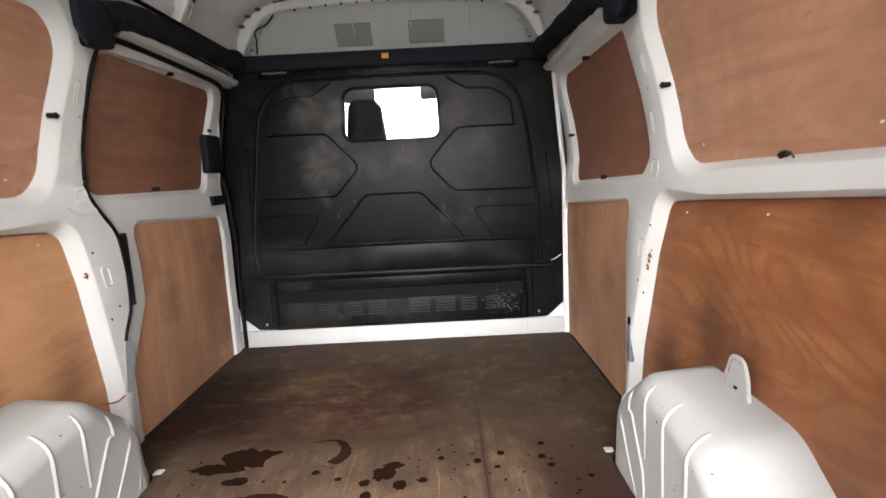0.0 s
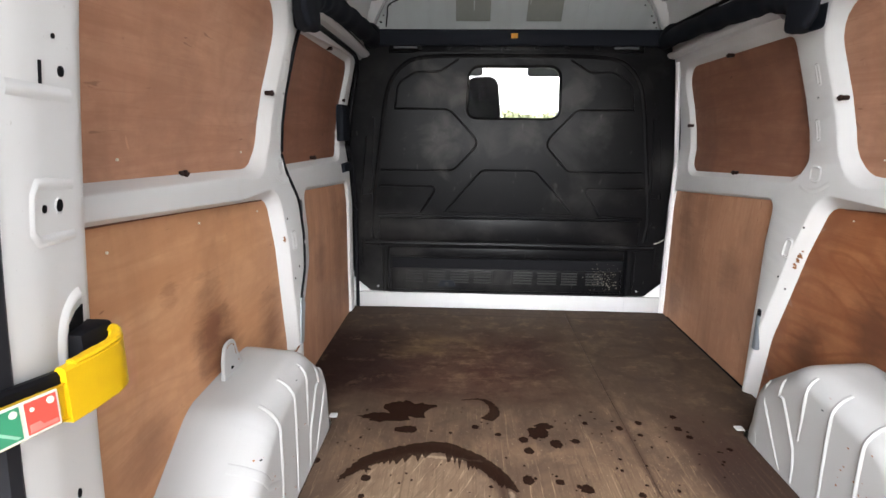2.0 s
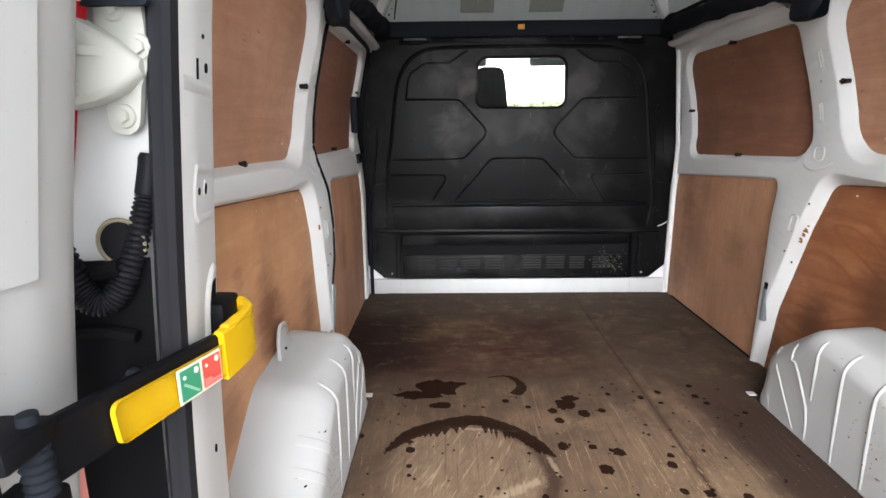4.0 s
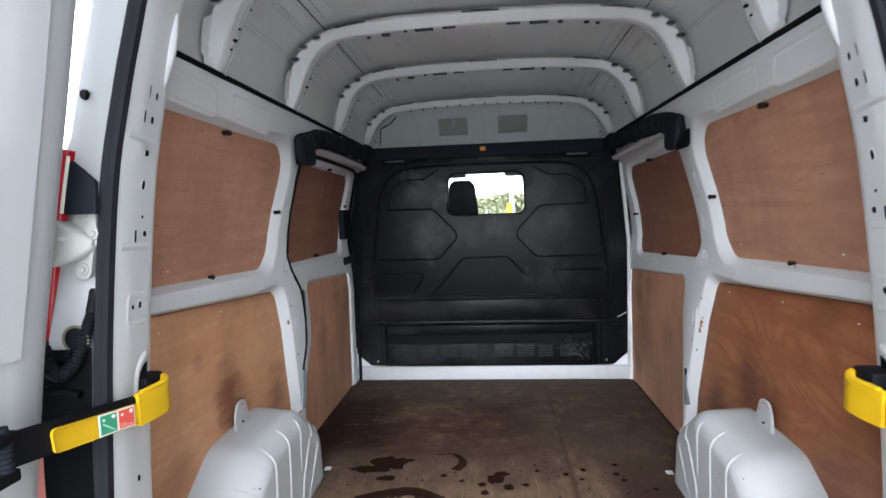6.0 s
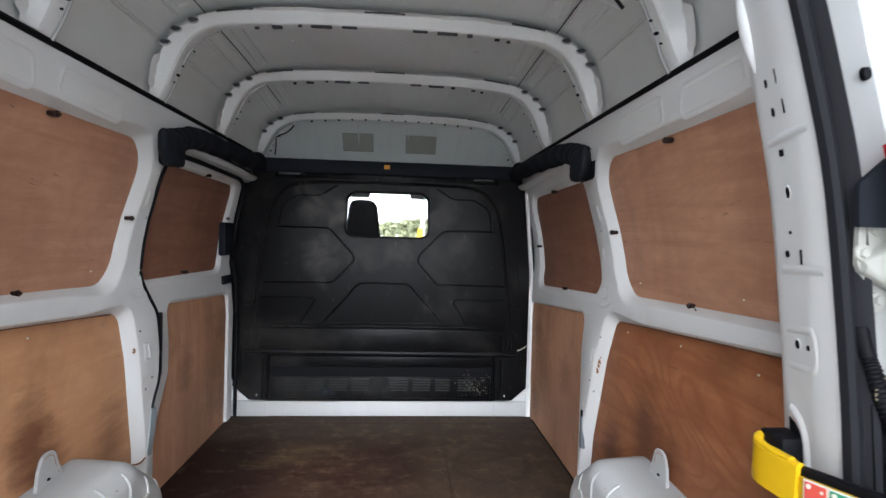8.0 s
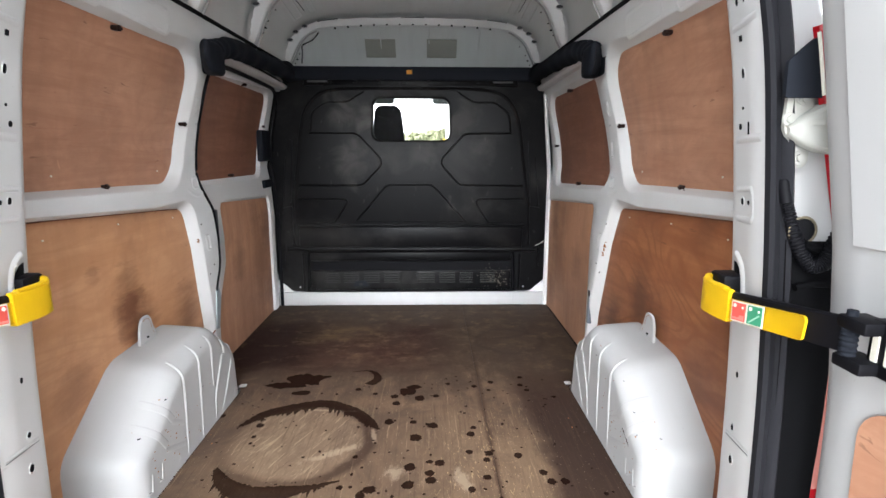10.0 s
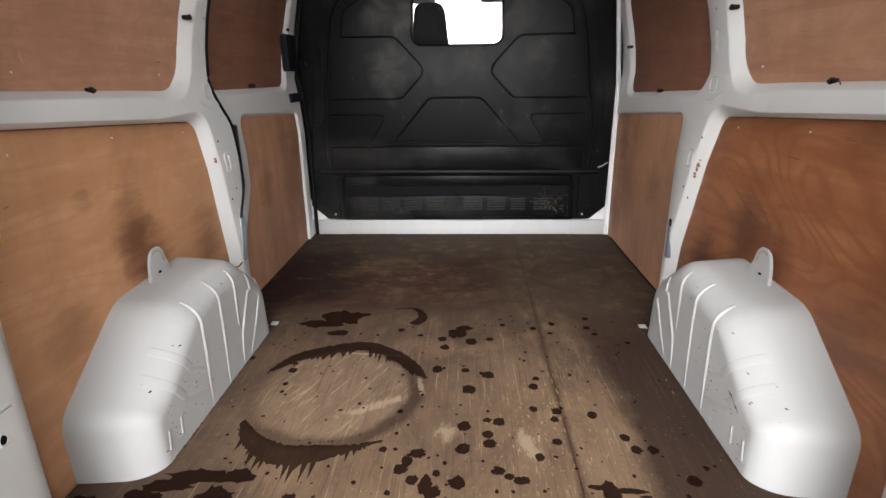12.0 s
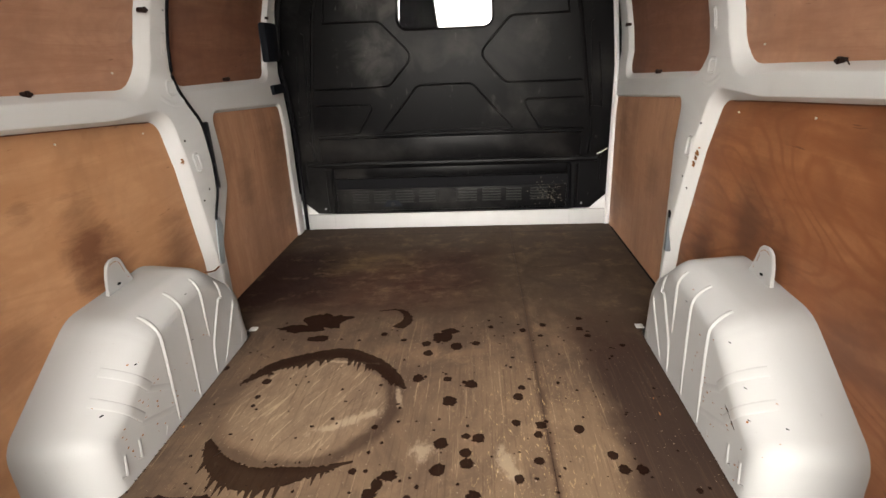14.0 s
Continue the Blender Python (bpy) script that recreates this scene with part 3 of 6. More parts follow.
def rib(bm, points, normals, wide, high, profile=ROUND_RIB):
    """A pressed rib along points: a low bead standing on a surface."""
    points, rows = [Vector(p) for p in points], []
    for i, p in enumerate(points):
        t = (points[min(i + 1, len(points) - 1)] - points[max(i - 1, 0)]).normalized()
        n = Vector(normals[i] if isinstance(normals, list) else normals).normalized()
        s = t.cross(n).normalized()
        end = 0.35 if i in (0, len(points) - 1) else 1.0
        rows.append([p + s * (wide * a) + n * (high * (b if b < 0 else b * end)) for a, b in profile])
    skin(bm, rows)
    return bm


# ---- load space: floor ----
floor = tagged(new("floor"), "worn stained plywood load floor in two boards", "floor", kind="structure")
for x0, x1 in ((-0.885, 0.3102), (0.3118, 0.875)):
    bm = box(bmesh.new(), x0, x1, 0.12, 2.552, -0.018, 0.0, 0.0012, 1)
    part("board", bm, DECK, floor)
bm = box(bmesh.new(), -0.93, 0.93, 0.05, 2.60, -0.06, -0.018)
part("pan", bm, WHITE, floor)
part("joint", box(bmesh.new(), 0.3102, 0.3118, 0.12, 2.552, -0.018, -0.0012), CLIP, floor)

METAL_Z = (0.0, 0.4, 0.6, 0.78, 0.9, 1.0, 1.1, 1.36, 1.40, 1.45, 1.5, 1.55)
METAL_X = (0.852, 0.85, 0.848, 0.86, 0.878, 0.872, 0.858, 0.803, 0.787, 0.778, 0.781, 0.783)


def metal_x(z):
    return float(np.interp(z, METAL_Z, METAL_X))


CUTS = [(1, 0.05 * k) for k in range(1, 31)]


def wall_map(s):
    return lambda u, v, d: (s * (metal_x(v) + d), u, v)


# ---- side walls ----
def hole_upper_rear():
    return rounded([(0.38, 0.905, 0.03), (1.345, 0.872, 0.12), (1.445, 1.36, 0.10), (0.38, 1.37, 0.03)])


def hole_lower_rear():
    return rounded([(0.38, -0.03, 0.0), (1.625, -0.03, 0.0), (1.585, 0.25, 0.3), (1.405, 0.765, 0.055), (0.38, 0.835, 0.0)])


def hole_upper_front():
    return rounded([(1.535, 0.845, 0.08), (2.43, 0.80, 0.07), (2.49, 1.295, 0.09), (1.63, 1.31, 0.06)])


def hole_lower_front():
    return rounded([(1.675, -0.03, 0.0), (2.545, -0.03, 0.0), (2.545, 0.685, 0.01), (1.66, 0.752, 0.035)])


def clip(parent, x, y, z, s):
    """A small folded clip that holds a board's edge, with its rounded tongue."""
    bm = box(bmesh.new(), s * (x - 0.009), s * (x + 0.012), y - 0.013, y + 0.013, z - 0.007, z + 0.007, 0.0045, 3)
    box(bm, s * (x - 0.013), s * (x - 0.006), y - 0.006, y + 0.006, z - 0.009, z + 0.009, 0.0025)
    disc(bm, (s * (x - 0.010), y + 0.008, z), (s, 0, 0), 0.0045, 0.005, 10)
    part("clip", bm, CLIP, parent, "small dark brown clip")


def dimple(parent, s, y, z, wide, high, lean=0.0, lift=0.003):
    """A shallow rounded pressing with a raised edge on the middle pillar."""
    loop = rounded([(-wide, -high, wide * 0.6), (wide, -high, wide * 0.6), (wide, high, wide * 0.6), (-wide, high, wide * 0.6)], 0.012, 4)
    line = [(s * (metal_x(z + p.y) - 0.0005), y + p.x + lean * p.y, z + p.y) for p in loop]
    part("pressing", rib(bmesh.new(), line + line[:1], (-s, 0, 0), 0.0055, lift), WHITE, parent)


def pillar_details(parent, s):
    """Slots, pressings, rust and dirt on the middle pillar."""
    dimple(parent, s, 1.522 if s > 0 else 1.505, 0.606, 0.017, 0.031, -0.15)
    dimple(parent, s, 1.480, 0.862, 0.024, 0.022, 0.2, 0.0025)
    for z in (1.00, 1.17):
        dimple(parent, s, 1.500 if s > 0 else 1.485, z, 0.006, 0.030, 0.18, 0.002)
    for y, z in ((1.502, 1.10), (1.497, 0.469), (1.46, 0.690), (1.545, 0.50)):
        part("screw", disc(bmesh.new(), (s * (metal_x(z) - 0.001), y, z), (s, 0, 0), 0.0038), DARK if z < 0.7 else GREY, parent)
    rng = random.Random(4 if s > 0 else 9)
    bm = bmesh.new()
    for k in range(16 if s > 0 else 5):
        z = 0.575 + rng.gauss(0, 0.022) if s > 0 else 0.628 + rng.gauss(0, 0.006)
        y = (1.455 if s > 0 else 1.428) + rng.gauss(0, 0.007) - 0.30 * (z - 0.58)
        disc(bm, (s * (metal_x(z) - 0.0002), y, z), (s, 0.25, 0), rng.uniform(0.002, 0.0065), 0.0016, 9, rng.uniform(0.45, 1))
    part("rust_spot", bm, RUST, parent, "orange rust specks")
    # dirt caught between the rail and the board below it
    line = [(s * (metal_x(z) + 0.0315), y, z) for y, z in ((0.40, 0.830), (0.65, 0.817), (0.90, 0.800), (1.15, 0.783), (1.34, 0.768))]
    part("board_gap", tube(bmesh.new(), smooth_path(line, 4), 0.0022, 6), plain("brown_grime", (0.15, 0.066, 0.036), 0.9) if s > 0 else bpy.data.materials["brown_grime"], parent, "brown grime along the board's top edge")
    # crease where the upper and lower pressings meet
    line = [(s * (metal_x(z) - 0.0005), y, z) for y, z in ((1.40, 0.838), (1.45, 0.812), (1.50, 0.808), (1.54, 0.822))]
    part("crease", rib(bmesh.new(), smooth_path(line, 5), (-s, 0, 0), 0.009, 0.0022), WHITE, parent)


def top_rail(parent, s):
    """The pressed upper rail, with two shallow stampings and the dark gap under the roof."""
    bm = bmesh.new()
    for y0, y1 in ((0.55, 0.82), (0.90, 1.20)):
        loop = [(y0, 1.395), (y1, 1.385), (y1 - 0.03, 1.455), (y0, 1.46)]
        line = rounded([(*p, 0.02) for p in loop], 0.03)
        rib(bm, [(s * metal_x(p.y), p.x, p.y) for p in line + line[:1]], (-s, 0, -0.1), 0.009, 0.0024)
    part("stamping", bm, WHITE, parent)
    bm = tube(bmesh.new(), [(s * 0.783, 0.45 + 0.1 * k, 1.507) for k in range(22)], 0.010, 6)
    part("sealant_gap", bm, DARK, parent, "dark gap below the roof panel")


def rear_roll(p):
    """The rolled edge round the rear boards: narrow along the rails, broad beside the middle pillar."""
    return float(np.interp(p.x, (1.10, 1.34), (0.022, 0.046)))


def low_roll(p):
    return float(np.interp(p.x, (1.15, 1.38), (0.016, 0.040)))


RIMS = ((rear_roll, 0.036), (low_roll, 0.036), (0.024, 0.022), (0.010, 0.013))

right = tagged(new("wall_right"), "white painted steel van side with plywood lining panels", "wall", kind="structure")
outline = rounded([(0.36, -0.06, 0), (2.62, -0.06, 0), (2.62, 1.52, 0), (0.36, 1.52, 0)])
holes = [hole_upper_rear(), hole_lower_rear(), hole_upper_front(), hole_lower_front()]
part("inner_panel", pressed(outline, holes, wall_map(1), CUTS, RIMS), WHITE, right)
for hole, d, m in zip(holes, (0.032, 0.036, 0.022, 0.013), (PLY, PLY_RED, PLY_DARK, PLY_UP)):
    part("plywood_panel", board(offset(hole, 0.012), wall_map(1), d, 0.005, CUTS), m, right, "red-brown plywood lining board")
pillar_details(right, 1)
top_rail(right, 1)
part("edge_gap", tube(bmesh.new(), [(0.864, 1.68 + 0.1 * k, 0.002) for k in range(9)], 0.005, 6), DARK, right, "dark gap at the floor edge")
bm = box(bmesh.new(), 0.846, 0.870, 1.615, 1.640, 0.19, 0.33, 0.006)
part("recess_mouth", box(bmesh.new(), 0.8455, 0.868, 1.613, 1.634, 0.325, 0.352, 0.004), DARK, right)
part("recess", bm, plain("recess_grey", (0.16, 0.18, 0.20), 0.4), right, "grey oblong recess")
for x, y, z in ((0.908, 0.925, 0.885), (0.872, 1.41, 1.095), (0.825, 0.94, 1.352), (0.872, 2.475, 1.02), (0.825, 2.05, 1.297), (0.882, 2.0, 0.825)):
    clip(right, x, y, z, 1)

part("loose_wire", tube(bmesh.new(), smooth_path([(0.893, 0.925, 0.885), (0.888, 0.905, 0.893), (0.886, 0.885, 0.890), (0.884, 0.868, 0.880)], 5), 0.0015, 6), CLIP, right, "short dark wire end")
left = tagged(new("wall_left"), "white painted steel van side with plywood lining panels", "wall", kind="structure")
outline = rounded([(0.36, -0.06, 0), (1.535, -0.06, 0), (1.545, 0.39, 0.03), (1.60, 0.46, 0.04), (1.60, 0.73, 0.08), (1.51, 0.86, 0.06), (1.53, 1.31, 0), (2.62, 1.34, 0), (2.62, 1.52, 0), (0.36, 1.52, 0)])
low = rounded([(0.38, -0.03, 0.0), (1.492, -0.03, 0.0), (1.475, 0.25, 0.2), (1.385, 0.765, 0.055), (0.38, 0.835, 0.0)])
holes = [hole_upper_rear(), low]
part("inner_panel", pressed(outline, holes, wall_map(-1), CUTS, RIMS, rim=0.03), WHITE, left)
for hole, d, m in zip(holes, (0.032, 0.036), (PLY, PLY_LOW)):
    part("plywood_panel", board(offset(hole, 0.012), wall_map(-1), d, 0.005, CUTS), m, left, "red-brown plywood lining board")
part("rust_line", tube(bmesh.new(), [(-0.8525, 1.40, 0.228), (-0.852, 1.44, 0.212), (-0.852, 1.475, 0.203), (-0.853, 1.51, 0.206)], 0.0028, 6), RUST, left, "rusty seam")
top_rail(left, -1)
pillar_details(left, -1)
for x, y, z in ((0.908, 0.925, 0.885), (0.868, 1.405, 1.095), (0.825, 0.94, 1.352)):
    clip(left, x, y, z, -1)

for wall, s in ((right, 1), (left, -1)):
    for y, z in ((0.62, 0.77), (0.95, 0.765), (1.30, 0.74), (0.70, 0.93), (1.25, 0.92)):
        x = metal_x(z) + (0.034 if z < 0.8 else 0.03) - 0.0015
        part("screw", disc(bmesh.new(), (s * x, y, z), (s, 0, 0), 0.0028, 0.003), CREAM, wall)

# ---- sliding door in the left wall ----
slider = tagged(new("door_1"), "closed white sliding side door lined with plywood", "door", kind="structure")
outline = rounded([(1.50, -0.05, 0), (2.53, -0.05, 0), (2.53, 1.36, 0.05), (1.50, 1.36, 0.05)])
hole_a = rounded([(1.525, 0.862, 0.08), (2.385, 0.852, 0.08), (2.435, 1.305, 0.05), (1.61, 1.318, 0.07)])
hole_b = rounded([(1.615, -0.03, 0.0), (2.45, -0.03, 0.0), (2.445, 0.71, 0.03), (1.73, 0.752, 0.04), (1.735, 0.47, 0.1), (1.615, 0.26, 0.1)])
door_map = lambda u, v, d: (-(metal_x(v) + 0.016 + d), u, v)
part("inner_panel", pressed(outline, [hole_a, hole_b], door_map, CUTS, ((0.022, 0.020), (0.014, 0.012))), WHITE, slider)
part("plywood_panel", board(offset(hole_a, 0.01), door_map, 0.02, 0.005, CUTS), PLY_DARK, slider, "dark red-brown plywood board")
part("plywood_panel", board(offset(hole_b, 0.01), door_map, 0.012, 0.005, CUTS), PLY_UP, slider, "red-brown plywood board")
for y, z in ((2.44, 1.126), (2.05, 1.318), (1.95, 0.868)):
    clip(slider, metal_x(z) + 0.016 + 0.01, y, z, -1)
bm = bmesh.new()
line = [(1.60, 1.345), (1.575, 1.325), (1.545, 1.25), (1.525, 1.12), (1.512, 1.0), (1.507, 0.90), (1.518, 0.85), (1.555, 0.79), (1.592, 0.74), (1.603, 0.68), (1.606, 0.57), (1.600, 0.48), (1.565, 0.415), (1.548, 0.38)]
tube(bm, [(-(metal_x(p.y) - 0.001), p.x, p.y) for p in smooth_path([(a, b, 0) for a, b in line], 6)], 0.0065, 8)
line = [(1.56, 1.322), (1.64, 1.349), (1.75, 1.353), (2.0, 1.350), (2.30, 1.343), (2.43, 1.335), (2.50, 1.305), (2.528, 1.24), (2.53, 1.1), (2.533, 0.9), (2.536, 0.6), (2.538, 0.3), (2.54, 0.005)]
tube(bm, [(-(metal_x(p.y) - 0.004), p.x, p.y) for p in smooth_path([(a, b, 0) for a, b in line], 6)], 0.0105, 8)
line = [(1.60, 1.36), (1.66, 1.40), (1.75, 1.405), (2.0, 1.400), (2.3, 1.392), (2.5, 1.385)]
tube(bm, [(-(metal_x(p.y) - 0.014), p.x, p.y) for p in smooth_path([(a, b, 0) for a, b in line], 6)], 0.009, 8)
part("seal", bm, RUBBER, slider, "black rubber door seal")
bm = box(bmesh.new(), -0.862, -0.885, 1.612, 1.665, 0.475, 0.73, 0.006)
part("latch_recess", bm, plain("latch_grey", (0.025, 0.028, 0.032), 0.35, 0.3), slider, "dark steel latch recess")
bm = box(bmesh.new(), -0.862, -0.90, 2.375, 2.53, 0.925, 1.105, 0.01)
part("latch_cover", bm, FOAM, slider, "black plastic latch cover")
bm = box(bmesh.new(), -0.862, -0.90, 2.375, 2.545, 0.77, 0.815, 0.006)
part("check_block", bm, FOAM, slider, "black plastic catch")
strip = rounded([(1.515, 0.21, 0.01), (1.548, 0.205, 0.01), (1.588, 0.345, 0.02), (1.572, 0.385, 0.01), (1.545, 0.388, 0.01)], 0.02)
bm = board(strip, lambda u, v, d: (-(0.846 + d), u, v), 0.0, 0.006)
part("edge_strip", bm, plain("blue_grey_paint", (0.30, 0.34, 0.36), 0.4), slider, "blue-grey strip beside the sill")

# ---- bulkhead ----
CX = -0.012
bulkhead = thing("bulkhead", "black moulded plastic bulkhead with a small window", "bulkhead")
back_map = lambda u, v, d: (u, 2.556 + d, v)
half = [(0.765, 0.094), (0.858, 0.175), (0.79, 0.76), (0.745, 1.14), (0.655, 1.312), (0.52, 1.375)]
outline = rounded([(CX + x, z, 0.0 if z < 0.2 else 0.08) for x, z in half] + [(CX - x, z, 0.0 if z < 0.2 else 0.08) for x, z in half[::-1]])
window = rounded([(CX - 0.236, 1.052, 0.045), (CX + 0.24, 1.052, 0.045), (CX + 0.232, 1.30, 0.05), (CX - 0.225, 1.30, 0.05)], 0.02)
recess = rounded([(-0.68, 0.10, 0.01), (0.645, 0.10, 0.01), (0.638, 0.345, 0.02), (-0.672, 0.345, 0.02)])
part("panel", pressed(outline, [window, recess], back_map, (), ((0.012, 0.012),), 0.035, rim=0.02), BLACK, bulkhead)
bm = box(bmesh.new(), -0.70, 0.66, 2.592, 2.60, 0.08, 0.365)
box(bm, -0.67, 0.63, 2.570, 2.594, 0.288, 0.352, 0.010)
part("recess_back", bm, BLACK, bulkhead)
# paler black than the panel, so slats and small fittings stand out
VENT = plain("paler_black_plastic", (0.024, 0.024, 0.023), 0.5)
vents = part("vent_panel", box(bmesh.new(), -0.665, 0.628, 2.574, 2.594, 0.098, 0.224, 0.005), BLACK, bulkhead)
for x0, x1 in ((-0.582, -0.475), (-0.458, -0.350), (-0.333, -0.217), (-0.200, -0.093), (0.023, 0.139), (0.157, 0.272), (0.290, 0.388), (0.424, 0.530)):
    for k in range(5):
        z = 0.143 + 0.0155 * k
        part("vent_slat", box(bmesh.new(), x0 + 0.006, x1 - 0.006, 2.5695, 2.576, z, z + 0.0075, 0.001, 1), VENT, vents)
# dark strip standing in for the shadow under the recess ledge
part("vent_gap", box(bmesh.new(), -0.655, 0.618, 2.5735, 2.578, 0.226, 0.284), DARK, vents)
part("vent_divider", box(bmesh.new(), -0.085, 0.015, 2.5705, 2.576, 0.138, 0.222, 0.002, 1), BLACK, vents)
bracket = rounded([(-0.398, 0.122, 0.003), (-0.292, 0.122, 0.003), (-0.312, 0.158, 0.004), (-0.378, 0.158, 0.004)], 0.03)
part("latch_bracket", board(bracket, lambda u, v, d: (u, 2.566 + d, v), 0.0, 0.008), FOAM, vents)
part("latch_bolt", disc(bmesh.new(), (-0.345, 2.563, 0.138), (0, 1, 0), 0.012, 0.008, 6), VENT, vents)
for s in (-1, 1):
    # moulded side columns with a recess, a boss and a torn edge clip
    col = rounded([(CX + s * 0.752, 0.40, 0.01), (CX + s * 0.822, 0.40, 0.01), (CX + s * 0.806, 0.635, 0.01), (CX + s * 0.742, 0.650, 0.01)], 0.03)
    part("side_pad", board(col, back_map, -0.012, 0.012), BLACK, bulkhead)
    col = rounded([(CX + s * 0.748, 0.665, 0.02), (CX + s * 0.800, 0.655, 0.02), (CX + s * 0.752, 1.06, 0.02), (CX + s * 0.722, 1.05, 0.02)], 0.03)
    part("side_pad", board(col, back_map, -0.010, 0.010), BLACK, bulkhead)
    part("side_boss", disc(bmesh.new(), (CX + s * 0.775, 2.541, 0.487), (0, 1, 0), 0.022, 0.010, 18), BLACK, bulkhead)
    part("side_boss", disc(bmesh.new(), (CX + s * 0.775, 2.536, 0.487), (0, 1, 0), 0.008, 0.006, 10), VENT, bulkhead)
    part("side_rib", tube(bmesh.new(), [(CX + s * 0.690, 2.553, 0.10), (CX + s * 0.690, 2.550, 0.345)], 0.008, 8), BLACK, bulkhead)
part("loose_wire", tube(bmesh.new(), smooth_path([(0.775, 2.545, 0.395), (0.800, 2.540, 0.405), (0.826, 2.535, 0.425)], 4), 0.003, 6), CREAM, bulkhead, "short white wire end")
for x, z in ((-0.30, 0.485), (0.24, 0.488), (-0.02, 0.405), (-0.54, 0.395), (0.50, 0.405), (0.17, 0.575), (-0.14, 0.765)):
    part("dimple", disc(bmesh.new(), (x, 2.539 if z < 0.52 else 2.555, z), (0, 1, 0), 0.004, 0.003), VENT, bulkhead)
scuffs = random.Random(8)
bm = bmesh.new()
for k in range(110):
    x, z = 0.53 + scuffs.gauss(0, 0.04), 0.180 + scuffs.gauss(0, 0.035)
    disc(bm, (x, 2.5725, z), (0, 1, 0), scuffs.uniform(0.001, 0.0055), 0.001, 7, scuffs.uniform(0.3, 1))
part("mud_splash", bm, plain("dried_mud", (0.085, 0.075, 0.058), 0.9), bulkhead, "dried pale mud spots")["kind"] = "stuff"


def moulding(points, r=0.0055, closed=False, d=0.0):
    bm = tube(bmesh.new(), [(p[0], 2.556 + d, p[1]) for p in points], r, 8, closed, 1.0, (0, 1, 0))
    part("moulding", bm, BLACK, bulkhead)


def bent(corners, r=0.05):
    """An open line with its inner corners rounded."""
    full = rounded([(*c, 0 if i in (0, len(corners) - 1) else r) for i, c in enumerate(corners)], 10)
    i = min(range(len(full)), key=lambda k: (full[k] - Vector(corners[0])).length)
    full = full[i:] + full[:i]
    if (full[1] - Vector(corners[1])).length > (full[-1] - Vector(corners[1])).length and (full[-1] - Vector(corners[-1])).length > 0.01:
        full = [full[0]] + full[1:][::-1]
    j = min(range(len(full)), key=lambda k: (full[k] - Vector(corners[-1])).length)
    return full[: j + 1] if j > 0 else full


for s in (-1, 1):
    X = lambda v: CX + s * v
    moulding(bent([(X(0.69), 0.774), (X(0.305), 0.776), (X(0.168), 0.92), (X(0.33), 1.092), (X(0.62), 1.094)], 0.05))
    moulding(bent([(X(0.615), 1.10), (X(0.60), 1.22), (X(0.51), 1.278), (X(0.385), 1.278), (X(0.285), 1.34)], 0.06))
    moulding(bent([(X(0.70), 0.69), (X(0.39), 0.688), (X(0.485), 0.54), (X(0.71), 0.528)], 0.02))
    part("bolt", disc(bmesh.new(), (X(0.72), 2.553, 0.122), (0, 1, 0), 0.006, 0.006), STEEL, bulkhead, "small steel bolt")
    part("bolt", disc(bmesh.new(), (X(0.775), 2.553, 0.50), (0, 1, 0), 0.007, 0.006), STEEL, bulkhead, "small steel bolt")
    moulding([(X(0.805), 0.25), (X(0.80), 0.6), (X(0.765), 0.95)], 0.010, d=0.006)
side = [(0.735, 0.40), (0.745, 0.55), (0.70, 0.9), (0.668, 1.13), (0.63, 1.245), (0.55, 1.325), (0.43, 1.352), (0.2, 1.358)]
ridge = [(CX + a, b, 0) for a, b in side] + [(CX - a, b, 0) for a, b in side[::-1]]
moulding(smooth_path(ridge, 5), 0.0125, d=0.006)
moulding(bent([(-0.365, 0.545), (-0.165, 0.778), (0.120, 0.778), (0.330, 0.545)], 0.05))
moulding([(-0.365, 0.545), (0.330, 0.545)], 0.0045)
moulding([(-0.73, 0.527), (0.70, 0.522)], 0.008)
moulding([(-0.80, 0.372), (0.78, 0.366)], 0.016, d=0.006)
bm = box(bmesh.new(), -0.72, 0.69, 2.54, 2.56, 0.385, 0.515, 0.008)
part("lower_band", bm, BLACK, bulkhead)
pane = bmesh.new()
box(pane, CX - 0.24, CX + 0.245, 2.586, 2.590, 1.045, 1.305)
pane = part("window_pane", pane, GLASS, bulkhead, "clear window pane")
pane.visible_shadow = False

surround = tagged(new("wall_front"), "painted steel frame behind the bulkhead", "wall", kind="structure")
outline = rounded([(-0.92, 0.0, 0), (0.92, 0.0, 0), (0.92, 0.8, 0), (0.86, 1.45, 0), (-0.86, 1.45, 0), (-0.92, 0.8, 0)])
part("steel_frame", pressed(outline, [offset(window, 0.006)], lambda u, v, d: (u, 2.596 + d, v), (), ((0.004, 0.004),), 0.02), BLACK, surround)
bm = box(bmesh.new(), -0.88, 0.865, 2.552, 2.60, 0.0, 0.086, 0.004)
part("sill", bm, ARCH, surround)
for s in (-1, 1):
    tri = rounded([(CX + s * 0.74, 0.07, 0), (CX + s * 0.90, 0.07, 0), (CX + s * 0.90, 0.24, 0)], 0.3)
    bm = board(tri, lambda u, v, d: (u, 2.566 + d, v), 0.0, 0.012)
    part("corner_gusset", bm, WHITE, surround)
bm = tube(bmesh.new(), [(0.850 - 0.045 * max(0, (z - 0.85)) / 0.5, 2.556, z) for z in np.linspace(0.0, 1.33, 20)], 0.012, 8)
part("edge_flange", bm, WHITE, surround)
for x in (-0.685, 0.645):
    part("seam", box(bmesh.new(), x - 0.001, x + 0.001, 2.5505, 2.553, 0.004, 0.082), GREY, surround)

# ---- header over the bulkhead ----
header = thing("header_rail", "black plastic header rail with an orange tag", "trim rail")
